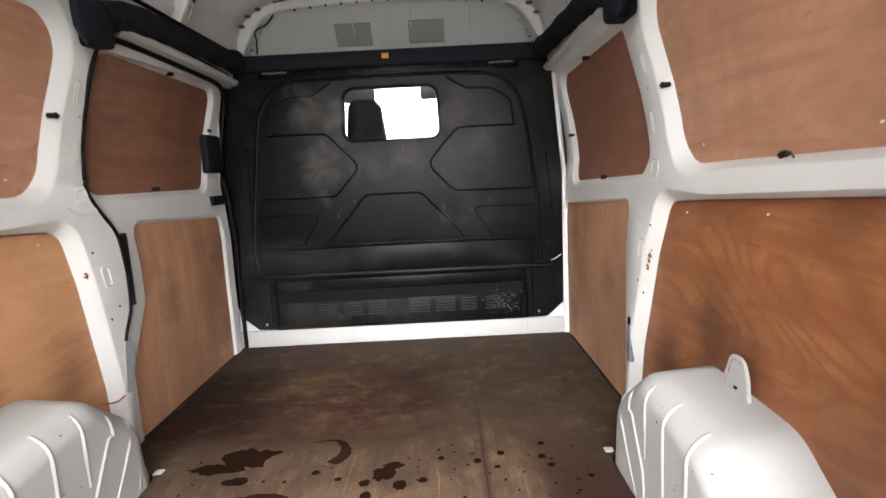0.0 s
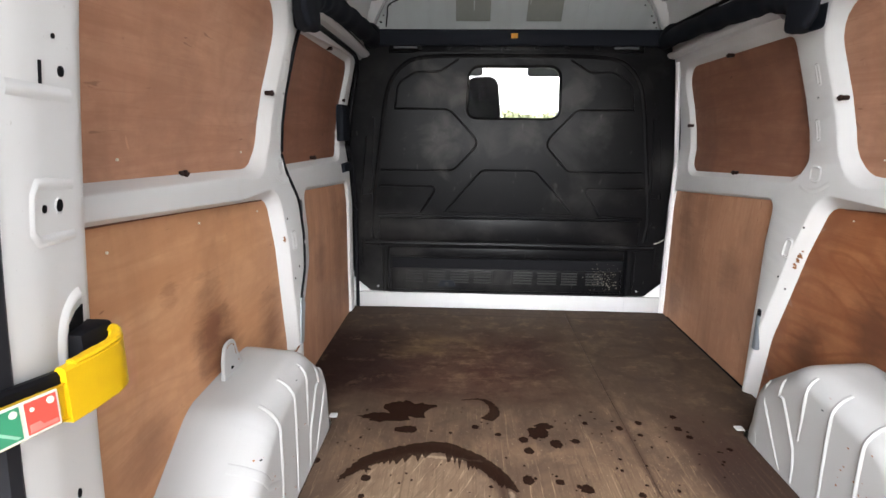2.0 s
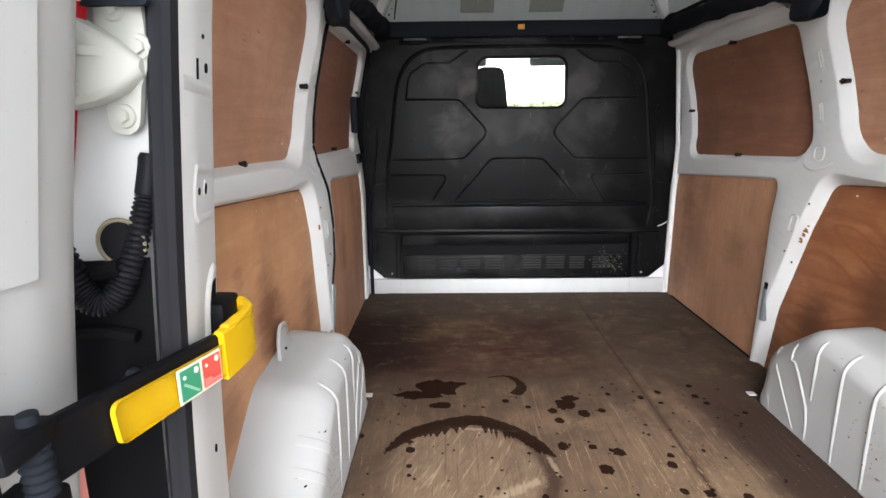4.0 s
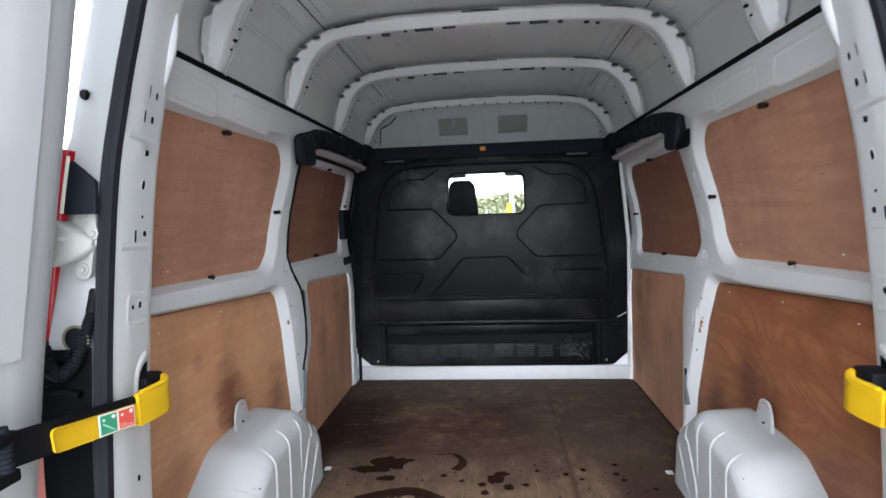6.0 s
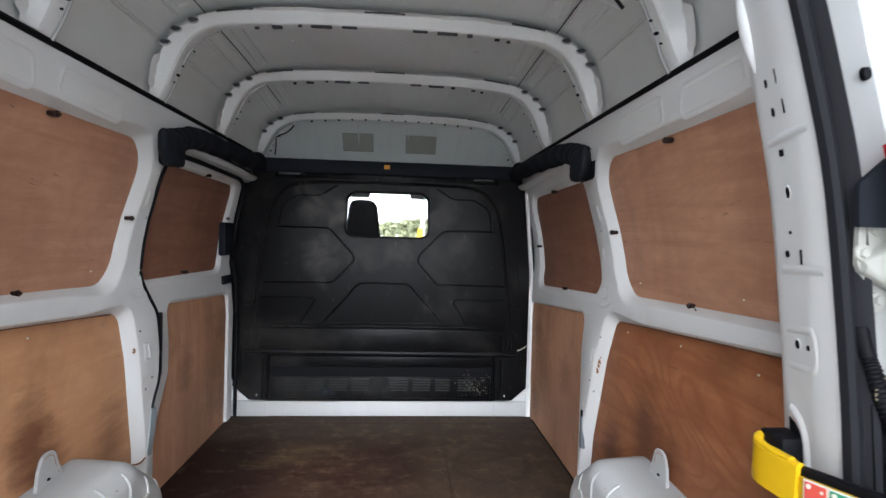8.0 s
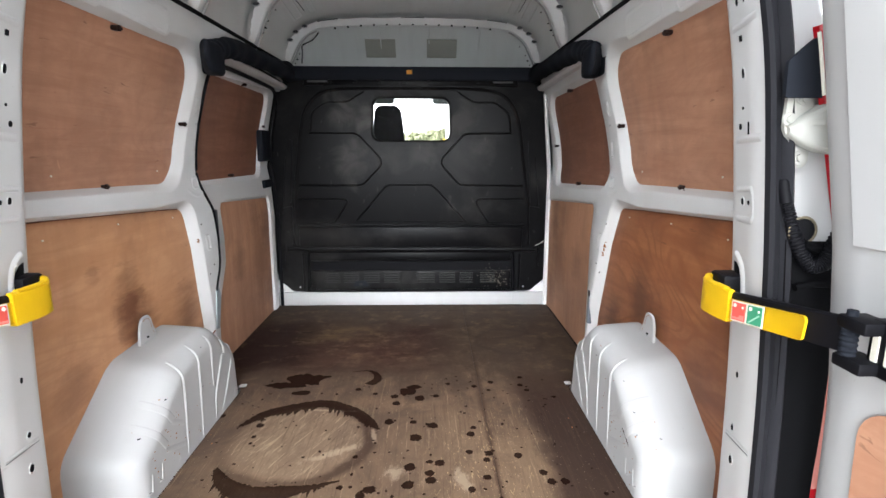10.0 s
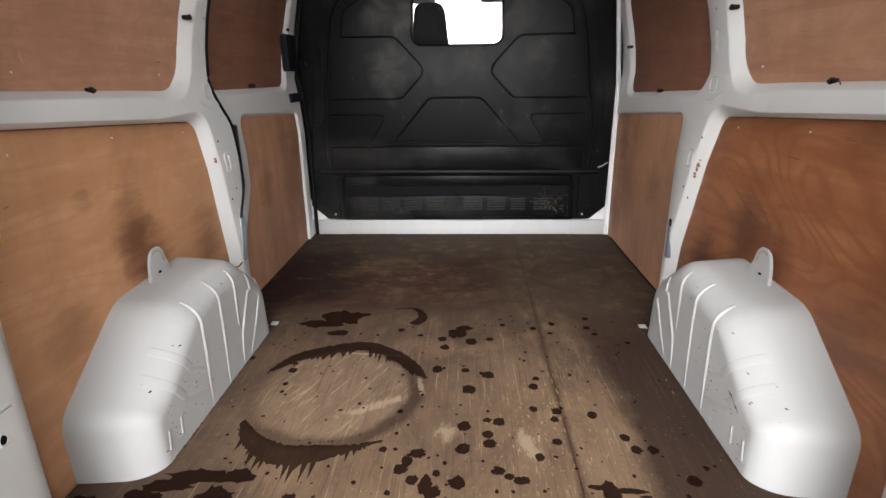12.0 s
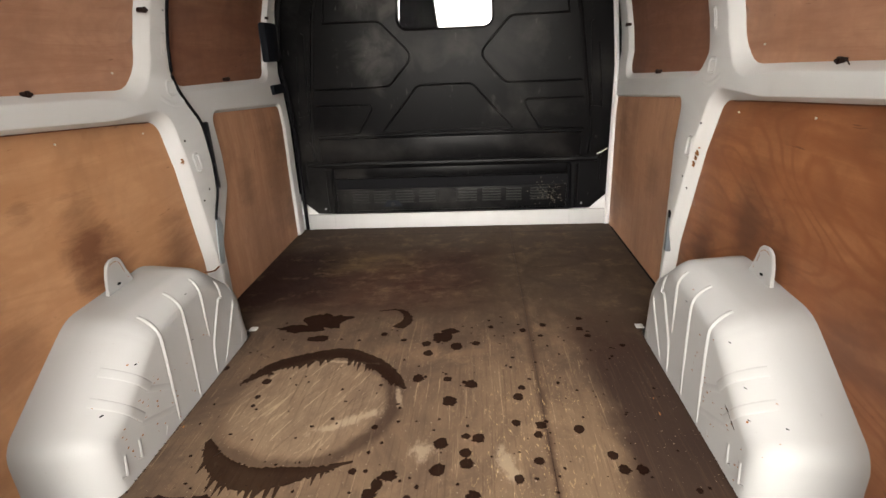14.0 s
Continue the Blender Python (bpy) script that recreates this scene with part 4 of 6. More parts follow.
bm = box(bmesh.new(), -0.80, 0.78, 2.555, 2.66, 1.405, 1.485, 0.014)
part("rail", bm, FOAM, header)
bm = box(bmesh.new(), -0.66, 0.64, 2.57, 2.62, 1.375, 1.41, 0.006)
part("lower_rail", bm, BLACK, header)
for k in range(8):
    x = -0.5 + 0.15 * k
    part("clip", box(bmesh.new(), x - 0.012, x + 0.012, 2.56, 2.58, 1.388, 1.406, 0.003), BLACK, header)
part("tag", box(bmesh.new(), -0.036, -0.002, 2.549, 2.556, 1.440, 1.464, 0.002), ORANGE, header, "small orange tag")
for s in (-1, 1):
    part("bracket", box(bmesh.new(), CX + s * 0.50, CX + s * 0.62, 2.553, 2.575, 1.392, 1.402, 0.003), plain("dull_steel", (0.10, 0.105, 0.11), 0.5) if s < 0 else bpy.data.materials["dull_steel"], header, "grey steel bracket")

# ---- black covers over the side door rails ----
for s in (-1, 1):
    cover = thing("rail_cover", "black foam-covered trim along the top of the van side", "trim cover", "rail covers")
    path = smooth_path([(s * 0.772, 1.47, 1.375), (s * 0.770, 1.56, 1.40), (s * 0.762, 1.68, 1.425), (s * 0.755, 1.9, 1.435), (s * 0.745, 2.25, 1.44), (s * 0.74, 2.63, 1.435)], 8)
    bm = tube(bmesh.new(), path, [0.047 - 0.006 * i / len(path) + 0.002 * math.sin(5 * i) for i in range(len(path))], 16, False, 1.0)
    for v in bm.verts:
        v.co += Vector((0.4 * s, 0, 1)) * (0.007 * noise.noise(v.co * 12) + 0.003 * noise.noise(v.co * 45))
    part("bar", bm, FOAM, cover)
    bm = box(bmesh.new(), s * 0.726, s * 0.80, 1.368 + 0.012 * s, 1.53, 1.290, 1.41, 0.020, 3)
    bmesh.ops.subdivide_edges(bm, edges=bm.edges, cuts=2, use_grid_fill=True)
    for v in bm.verts:
        if v.co.y < 1.43:
            v.co.y += 1.6 * max(0, abs(v.co.x) - 0.742) + 0.9 * max(0, 1.340 - v.co.z)
        v.co += Vector((0.3 * s, 0.6, 0.8)) * (0.008 * noise.noise(v.co * 14) + 0.002 * noise.noise(v.co * 60))
    part("end_cap", bm, FOAM, cover)
    for k, (y, z, r) in enumerate(((2.52, 1.455, 0.06), (2.30, 1.455, 0.035))):
        bm = bmesh.new()
        bmesh.ops.create_uvsphere(bm, u_segments=16, v_segments=12, radius=r, matrix=Matrix.Translation((s * 0.75, y, z)) @ Matrix.Diagonal((0.8, 1.6, 0.8, 1)))
        for v in bm.verts:
            v.co += Vector((1, 1, 1)) * 0.012 * noise.noise(v.co * 18)
        part("fold", bm, FOAM, cover)
    bm = bmesh.new()
    rows = []
    for y, hi in ((1.62, 1.375), (1.66, 1.392), (1.8, 1.394), (2.1, 1.390), (2.4, 1.382), (2.6, 1.374)):
        rows.append([(s * 0.772, y, hi + 0.004), (s * 0.764, y, hi), (s * 0.764, y, hi - 0.010), (s * 0.776, y, hi - 0.022), (s * 0.80, y, hi - 0.026)])
    skin(bm, rows)
    part("steel_lip", bm, WHITE, cover, "white painted steel lip")

# ---- wheel arches ----
ARCH_SIDE = [(0.553, -0.30, 0.0), (0.553, 0.17, 0.085), (0.81, 0.356, 0.13), (1.15, 0.368, 0.12), (1.350, 0.20, 0.15), (1.394, -0.30, 0.0)]


def arch_loop(d, arc=9, straight=8):
    """The arch's side outline drawn in by d, always with the same number of points."""
    n, lines = len(ARCH_SIDE), []
    for i in range(n):
        a, b = Vector(ARCH_SIDE[i][:2]), Vector(ARCH_SIDE[(i + 1) % n][:2])
        t = (b - a).normalized()
        k = 0.0 if i == n - 1 else d
        lines.append((a + Vector((t.y, -t.x)) * k, t))
    corners = []
    for i in range(n):
        (p, t), (q, w) = lines[i - 1], lines[i]
        k = (q - p).cross(w) / t.cross(w)
        corners.append((p + t * k, max(0.012, ARCH_SIDE[i][2] - d * 0.8) if ARCH_SIDE[i][2] else 0.0))
    arcs = []
    for i, (p, r) in enumerate(corners):
        if not r:
            arcs.append([p])
            continue
        da, db = (corners[i - 1][0] - p).normalized(), (corners[(i + 1) % n][0] - p).normalized()
        half = da.angle(db) / 2
        run = r / math.tan(half)
        a, b = p + da * run, p + db * run
        arcs.append([(a * (1 - f) + p * f) * (1 - f) + (p * (1 - f) + b * f) * f for f in (k / arc for k in range(arc + 1))])
    out = []
    for i in range(n):
        out += arcs[i]
        a, b = arcs[i][-1], arcs[(i + 1) % n][0]
        out += [a.lerp(b, k / straight) for k in range(1, straight)]
    return out


ARCH_GRID = [arch_loop(0.012 * k) for k in range(13)]


def arch_point(i, d):
    k = min(11.999, max(0.0, d / 0.012))
    return ARCH_GRID[int(k)][i].lerp(ARCH_GRID[int(k) + 1][i], k - int(k))


def arch_shell(s):
    """The pressed arch: broad soft roll over the rear slope, tighter over the top."""
    bm = bmesh.new()
    n, rings = len(ARCH_GRID[0]), []
    for x0, turn in [(0.915, 0.0), (0.87, 0.0)] + [(None, a) for a in np.linspace(0.0, math.pi / 2, 11)]:
        row = []
        for i in range(n):
            y = ARCH_GRID[0][i].x
            wide = float(np.interp(y, (0.60, 0.80, 1.0, 1.2, 1.39), (0.085, 0.105, 0.075, 0.06, 0.045)))
            tilt = float(np.interp(y, (0.56, 0.62, 0.80, 1.0, 1.3), (0.10, 0.20, 0.20, 0.10, 0.05)))
            x = x0 or 0.697 + wide * (1 - math.sin(turn))
            p = arch_point(i, 0.062 * (1 - math.cos(turn)) + tilt * max(0.0, 0.87 - x))
            row.append(bm.verts.new((s * x, p.x, max(0.0, p.y))))
        rings.append(row)
    for a, b in zip(rings, rings[1:]):
        bridge(bm, a, b)
    last = rings[-1]
    top = [v for i, v in enumerate(last) if max(last[i - 1].co.z, v.co.z, last[(i + 1) % n].co.z) > 1e-5]
    edges = [bm.edges.get((a, b)) or bm.edges.new((a, b)) for a, b in zip(top, top[1:] + top[:1])]
    bmesh.ops.triangle_fill(bm, edges=edges, use_beauty=True)
    bmesh.ops.remove_doubles(bm, verts=bm.verts, dist=1e-4)
    bmesh.ops.recalc_face_normals(bm, faces=bm.faces)
    return bm


def cast(tree, start, way):
    p, n, i, d = tree.ray_cast(Vector(start), Vector(way).normalized())
    return (p, n) if p else (Vector(start), Vector(way))


# beads on the arch's inner face: (where they begin on top, angles over the roll, then (y, z) down the face)
BEADS = (
    (0.873, 1.25, ((0.873, 0.21), (0.870, 0.12), (0.866, 0.010))),
    (0.988, 1.25, ((0.988, 0.22), (0.985, 0.12), (0.981, 0.008))),
    (1.092, 1.15, ((1.092, 0.23), (1.094, 0.145))),
    (1.200, 0.95, ((1.180, 0.225), (1.140, 0.165), (1.104, 0.108), (1.096, 0.06), (1.094, 0.008))),
    (1.285, 0.75, ((1.262, 0.165), (1.21, 0.09), (1.151, 0.008))),
)
STUBS = (((0.704, 0.082), (0.697, 0.034), (0.680, 0.040)), ((0.648, 0.082), (0.639, 0.031), (0.621, 0.037)), ((0.812, 0.034), (0.800, 0.014)), ((1.342, 0.048), (1.338, 0.010)), ((1.290, 0.050), (1.276, 0.008)))

for s in (-1, 1):
    arch = thing("wheel_arch", "white painted steel wheel arch, scuffed, with pressed beads", "wheel arch", "wheel arches")
    bm = arch_shell(s)
    tree = BVHTree.FromBMesh(bm)
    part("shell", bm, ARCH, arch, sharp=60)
    for y0, high, down in BEADS:
        line = [cast(tree, (s * 0.80, y0, 0.16), (-s * math.cos(a), 0, math.sin(a))) for a in np.linspace(high, 0.55, 8)]
        line += [cast(tree, (s * 0.5, y, z), (s, 0, 0)) for y, z in down]
        pts = [p for p, n in line]
        facing = [n if n.dot(Vector((-s, 0, 0.6))) > 0 else -n for p, n in line]
        part("bead", rib(bmesh.new(), pts, facing, 0.0075, 0.0042), ARCH, arch)
    for stub in STUBS:
        pts = [cast(tree, (s * 0.5, y, z), (s, 0, 0))[0] for y, z in stub]
        part("bead", rib(bmesh.new(), pts, (-s, 0, 0), 0.0065, 0.004), ARCH, arch)
    for y0, z0 in ((0.795, 0.165), (0.745, 0.110)):
        line = [cast(tree, (s * 0.79, y0, z0), (-s * math.cos(a), -0.60 * math.sin(a), 0.80 * math.sin(a))) for a in np.linspace(1.35, 0.12, 12)]
        facing = [n if n.dot(Vector((-s, -0.3, 0.6))) > 0 else -n for p, n in line]
        part("bead", rib(bmesh.new(), [p for p, n in line], facing, 0.0115, 0.0014, FLAT_RIB), ARCH, arch)
    for (y0, z0), (y1, z1) in (((0.775, 0.175), (0.86, 0.125)), ((0.73, 0.105), (0.86, 0.055))):
        line = [cast(tree, (s * 0.5, y0 + (y1 - y0) * f, z0 + (z1 - z0) * f), (s, 0, 0)) for f in (0, 0.25, 0.5, 0.75, 1.0)]
        part("crease", rib(bmesh.new(), [p for p, n in line], (-s, 0, 0), 0.010, 0.0012), ARCH, arch)
    # dark nicks, a gouge and rust-coloured chips
    rng = random.Random(5 + s)
    for k in range(9):
        y, a = rng.uniform(0.62, 1.12), rng.uniform(0.15, 1.3)
        p, n = cast(tree, (s * 0.80, y, 0.14), (-s * math.cos(a), 0, math.sin(a)))
        m = bmesh.new()
        disc(m, p, n, rng.uniform(0.0025, 0.006), 0.0012, 8, rng.uniform(0.18, 0.45))
        part("nick", m, DARK if k % 3 else RUST, arch, "small dark paint nick")
    gouge = [cast(tree, (s * 0.5, y, z), (s, 0, 0))[0] for y, z in ((0.745, 0.155), (0.725, 0.150), (0.705, 0.138), (0.690, 0.128))]
    if s > 0:
        part("gouge", tube(bmesh.new(), gouge, [0.0006, 0.0022, 0.0016, 0.0005], 6, flat=0.5), CLIP, arch, "brown gouge in the paint")
    bm = bmesh.new()
    for k in range(44):
        y, z = rng.gauss(0.76, 0.10), abs(rng.gauss(0.12, 0.06)) + 0.01
        p, n = cast(tree, (s * 0.5, min(1.2, max(0.60, y)), z), (s, 0, 0))
        disc(bm, p, n, rng.uniform(0.0012, 0.0040), 0.0010, 7, rng.uniform(0.25, 0.9))
    part("chip", bm, RUST, arch, "rust-coloured paint chips")["kind"] = "stuff"
    # grimy edge where the arch meets the deck
    bm = bmesh.new()
    for k in range(60):
        y = rng.uniform(0.60, 1.37)
        disc(bm, (s * (0.6955 - rng.uniform(0, 0.003)), y, 0.002), (0, 0, 1), rng.uniform(0.001, 0.0035), 0.0012, 6, rng.uniform(0.4, 1))
    part("edge_dirt", bm, CLIP, arch, "dark dirt along the foot of the arch")["kind"] = "stuff"
    # the upright fixing ear, with its turned rim
    ear = rounded([(0.900, 0.30, 0), (1.070, 0.30, 0), (1.040, 0.375, 0.04), (1.019, 0.440, 0.028), (0.971, 0.444, 0.028), (0.944, 0.375, 0.05)], 0.012)
    ear_map = lambda u, v, d: (s * (0.862 - 0.16 * max(0, 0.40 - v) + d), u, v)
    tab = part("fixing_tab", board(ear, ear_map, 0.0, 0.010), ARCH, arch)
    rim = [ear_map(p.x, p.y, 0.004) for p in ear if p.y > 0.368]
    rim.sort(key=lambda p: math.atan2(p[2] - 0.36, p[1] - 0.99))
    part("tab_rim", tube(bmesh.new(), rim, 0.0042, 8), ARCH, tab)
    inner = [(p[0] - s * 0.0035, 0.985 + (p[1] - 0.985) * 0.80, 0.375 + (p[2] - 0.375) * 0.90) for p in rim[: len(rim) * 2 // 3]]
    part("tab_rust", tube(bmesh.new(), inner, [0.0004 + 0.0010 * abs(math.sin(0.9 * k)) for k in range(len(inner))], 6), RUST, tab, "rusty brown line inside the rim")
    part("tab_slot", disc(bmesh.new(), (s * 0.8575, 0.985, 0.374), (s, 0, 0.16), 0.007, 0.004, 14, 0.5), DARK, tab)
    bm = box(bmesh.new(), s * 0.688, s * 0.715, 1.372, 1.398, 0.0, 0.0045, 0.0015)
    part("foot", bm, ARCH, arch)

# ---- roof ----
ROOF = [(0.812, 1.49), (0.808, 1.60), (0.785, 1.715), (0.715, 1.80), (0.58, 1.853), (0.35, 1.874), (0.0, 1.882)]
half = smooth_path([(x, z, 0) for x, z in ROOF], 4)
section = [(-p.x, p.y) for p in half] + [(p.x, p.y) for p in half[::-1][1:]]
ceiling = tagged(new("ceiling"), "bare grey primed steel van roof skin", "roof", kind="structure")
stations = [(0.42, -0.05), (0.50, -0.015), (0.7, 0.0), (1.1, 0.004), (1.7, 0.0), (2.3, -0.02), (2.68, -0.055), (2.80, -0.08), (2.92, -0.15), (3.02, -0.26), (3.08, -0.36)]
rows = []
for y, dz in stations:
    k = 1.0 - 0.05 * max(0, (y - 2.5)) / 0.5
    rows.append([(x * k, y, max(1.475, z + dz * min(1, (z - 1.45) / 0.35))) for x, z in section])
bm = bmesh.new()
skin(bm, rows)
roof_tree = BVHTree.FromBMesh(bm)
part("roof_skin", bm, PRIMER, ceiling)
bm = bmesh.new()
for x in (-0.55, -0.22, 0.10, 0.43):
    tube(bm, [(x, 2.80, 1.80 - 0.03 * abs(x)), (x, 2.92, 1.725 - 0.03 * abs(x)), (x, 3.02, 1.617)], 0.004, 6)
part("swage", bm, PRIMER, ceiling)
for s in (-1, 1):
    bm = bmesh.new()
    for y0, y1 in ((0.52, 0.79), (0.89, 1.395), (1.495, 2.055), (2.145, 2.68)):
        for z, r in ((1.722, 0.006), (1.80, 0.005)):
            x = float(np.interp(z, [q[1] for q in ROOF], [q[0] for q in ROOF])) - 0.002
            tube(bm, [(s * x, y0, z), (s * x, y1, z)], r, 6)
    part("swage", bm, PRIMER, ceiling)
    seal_line = tube(bmesh.new(), smooth_path([(s * 0.637, 0.88, 1.833), (s * 0.637, 1.2, 1.834), (s * 0.637, 1.6, 1.831), (s * 0.635, 2.0, 1.822), (s * 0.63, 2.55, 1.792)], 6), 0.002, 6)
    for y0 in (0.92, 1.52, 2.17):
        for k in range(4):
            y = y0 + 0.035 + 0.05 * k
            line = [(s * (x - 0.0005), y + 0.03 * (z - 1.79) / 0.04, z + (0.0 if y < 2 else -0.012)) for x, z in ((0.733, 1.780), (0.715, 1.796), (0.690, 1.811))]
            part("embossing", rib(bmesh.new(), line, (-s * 0.6, 0, -0.8), 0.010, 0.004), PRIMER, ceiling)
    part("sealant_line", seal_line, DARK, ceiling, "thin dark sealant line")
# raised channels pressed along the shoulders of the roof skin
for s in (-1, 1):
    for y0, y1 in ((0.93, 1.36), (1.53, 2.02), (2.19, 2.62)):
        for x0, x1 in ((0.570, 0.612), (0.655, 0.700)):
            loop = rounded([(x0, y0, 0.012), (x1, y0, 0.012), (x1, y1, 0.012), (x0, y1, 0.012)], 0.04, 4)
            line = [cast(roof_tree, (s * p.x, p.y, 1.70), (0, 0, 1)) for p in loop]
            part("embossing", rib(bmesh.new(), [p for p, n in line] + [line[0][0]], (-s * 0.45, 0, -0.9), 0.007, 0.0045), PRIMER, ceiling)
for x in (-0.225, 0.185):
    bm = board(rounded([(x - 0.1, 0, 0.01), (x + 0.1, 0, 0.01), (x + 0.1, 1, 0.01), (x - 0.1, 1, 0.01)], 0.5), lambda u, v, d: (u, 2.93 + 0.09 * v - d, 1.712 - 0.10 * v - d), 0.002, 0.003)
    tagged(part("foam_pad", bm, PAD), "thin tan foam pad stuck to the roof", "foam pad", "foam pads")

RIB_UP = [(0.796, 1.514), (0.790, 1.565), (0.780, 1.63), (0.750, 1.712), (0.69, 1.772), (0.58, 1.815), (0.35, 1.838), (0.0, 1.843)]
RIB_LOW = [(0.784, 1.512), (0.758, 1.562), (0.733, 1.625), (0.692, 1.708), (0.63, 1.762), (0.54, 1.787), (0.30, 1.800), (0.0, 1.804)]


def mirrored(line):
    h = smooth_path([(x, z, 0) for x, z in line], 5)
    return [(-p.x, p.y) for p in h] + [(p.x, p.y) for p in h[::-1][1:]]


def roof_bow(y, drop, wide, front=False):
    """A hat-section roof bow with notched flanges, holes and slots."""
    bow = thing("roof_bow", "white painted steel roof bow with slots and notches", "roof bow", "roof bows")
    up, low = mirrored(RIB_UP), mirrored(RIB_LOW)
    n = len(up)
    rows = []
    for f, dy in ((1.0, -wide), (0.62, -wide * 0.82), (0.12, -wide * 0.62), (0.0, -wide * 0.45), (0.0, wide * 0.45), (0.12, wide * 0.62), (0.62, wide * 0.82), (1.0, wide)):
        row = []
        for i, ((ux, uz), (lx, lz)) in enumerate(zip(up, low)):
            g = f + (0.06 * math.sin(i * 2.1) if f == 1.0 else 0)
            row.append((lx + (ux - lx) * g, y + dy, lz + (uz - lz) * g - drop * min(1, (uz - 1.45) / 0.3)))
        rows.append(row)
    # the flange that is welded to the skin behind, cut away in steps
    tabs = []
    for i, (ux, uz) in enumerate(up):
        leg = uz < 1.66
        w = 0.030 if leg and uz > 1.545 else (0.012 if leg else float(np.interp(abs(ux), (0, 0.04, 0.045, 0.085, 0.105, 0.14, 0.30, 0.44, 0.46, 0.7), (0.005, 0.005, 0.026, 0.026, 0.010, 0.016, 0.022, 0.018, 0.005, 0.008))))
        tabs.append((ux * (1.008 if leg else 1.0), y - wide - w, uz + 0.004 - drop * min(1, (uz - 1.45) / 0.3)))
    rows.insert(0, tabs)
    bm = bmesh.new()
    skin(bm, rows)
    part("bow", bm, WHITE, bow, sharp=28)
    if front:
        for k in range(13):
            x = -0.48 + 0.08 * k
            z = 1.812 - drop - 0.03 * (abs(x) / 0.5) ** 2
            part("hole", box(bmesh.new(), x - 0.006, x + 0.006, y - wide * 0.66, y - wide * 0.55, z - 0.006, z + 0.004), DARK, bow)
    else:
        for x0, x1 in ((-0.46, -0.445), (-0.40, -0.365), (-0.31, -0.295), (-0.265, -0.19), (-0.155, -0.10), (0.10, 0.155), (0.19, 0.265), (0.30, 0.32), (0.40, 0.42), (0.445, 0.46)):
            z = 1.803 - drop - 0.030 * (max(abs(x0), abs(x1)) / 0.5) ** 3
            tall = 0.0025 if abs(x1 - x0) < 0.02 else 0.006
            part("slot", box(bmesh.new(), x0, x1, y - wide * 0.50, y - wide * 0.50 + tall * 2.2, z - 0.004, z + 0.006, 0.0012, 1), HOLLOW, bow)
    # dark lines standing in for shadow between the flange and the skin
    for x0, x1 in ((-0.60, -0.42), (-0.13, 0.13), (0.42, 0.60)):
        line = [(x, y - wide - 0.014, z - drop + 0.001) for x, z in up if x0 <= x <= x1]
        if len(line) > 1:
            part("sealant_gap", tube(bmesh.new(), line, 0.0034, 6), HOLLOW, bow)
    for s in (-1, 1):
        for x, z in ((0.752, 1.705), (0.716, 1.752), (0.660, 1.785)):
            bm = bmesh.new()
            q = Vector((s * x, y - wide - 0.006, z - drop * 0.9))
            disc(bm, q, (0, 1, 0.35), 0.0165, 0.016, 14, 0.55)
            part("notch", bm, HOLLOW, bow)
            rim = [q + Vector((0.019 * math.cos(a), -0.006, -0.011 * math.sin(a) - 0.001)) for a in np.linspace(0.2, math.pi - 0.2, 9)]
            part("notch_lip", tube(bmesh.new(), rim, 0.0032, 6), ARCH, bow)
        for x, z, r in ((0.735, 1.575, 0.004), (0.722, 1.600, 0.0075), (0.706, 1.632, 0.0045), (0.668, 1.685, 0.004)):
            part("hole", disc(bmesh.new(), (s * (x - 0.001), y - wide * 0.42, z - drop), (s * 0.8, 0.55, -0.3), r, 0.005, 12, 0.65), DARK, bow)
        # channel edge that runs down inside the leg
        line = [(s * abs(x) * 0.992, y + wide * 0.30, z - 0.002 - drop * min(1, (z - 1.45) / 0.3)) for x, z in low[: len(low) // 3]]
        part("channel_edge", tube(bmesh.new(), line, 0.0045, 6), ARCH, bow)
    return bow


for y, drop, wide in ((0.842, 0.0, 0.048), (1.448, -0.004, 0.043), (2.10, 0.004, 0.040), (2.728, 0.055, 0.034)):
    roof_bow(y, drop, wide, y > 2.5)
for y, xs in ((1.12, (-0.42, 0.0, 0.40)), (1.78, (-0.40, 0.05, 0.38)), (2.40, (-0.3, 0.3))):
    for x in xs:
        part("stud", disc(bmesh.new(), (x, y, 1.872 - 0.02 * abs(x) - (0.02 if y > 2 else 0)), (0, 0, 1), 0.009, 0.006), WHITE, ceiling)
beam = thing("roof_header", "white steel rear roof header with dark openings", "roof header")
rows = []
low = mirrored([(0.59, 1.768), (0.565, 1.778), (0.53, 1.788), (0.48, 1.80), (0.3, 1.815), (0.0, 1.82)])
for dy, dz in ((0.46, 0.03), (0.47, 0.0), (0.56, 0.004), (0.66, 0.010), (0.675, 0.03), (0.68, 0.05)):
    rows.append([(x, dy, z + dz) for x, z in low])
bm = bmesh.new()
skin(bm, rows)
part("beam", bm, WHITE, beam)
# dark plates stand in for the openings and their shade
for x0, x1 in ((-0.50, -0.43), (-0.36, -0.31), (-0.10, 0.10), (0.31, 0.36), (0.43, 0.50)):
    z = 1.822 - 0.16 * max(0, abs(x0 + x1) / 2 - 0.3) ** 1.5
    part("opening", box(bmesh.new(), x0, x1, 0.57, 0.64, z - 0.004, z + 0.006, 0.002, 1), plain("blue_grey_opening", (0.07, 0.08, 0.10), 0.8) if x0 == -0.50 else bpy.data.materials["blue_grey_opening"], beam)
bm = tube(bmesh.new(), smooth_path([(0.655, 0.88, 1.685), (0.62, 0.885, 1.725), (0.56, 0.888, 1.762), (0.49, 0.89, 1.785), (0.44, 0.888, 1.782), (0.40, 0.885, 1.793)], 5), 0.005, 6)
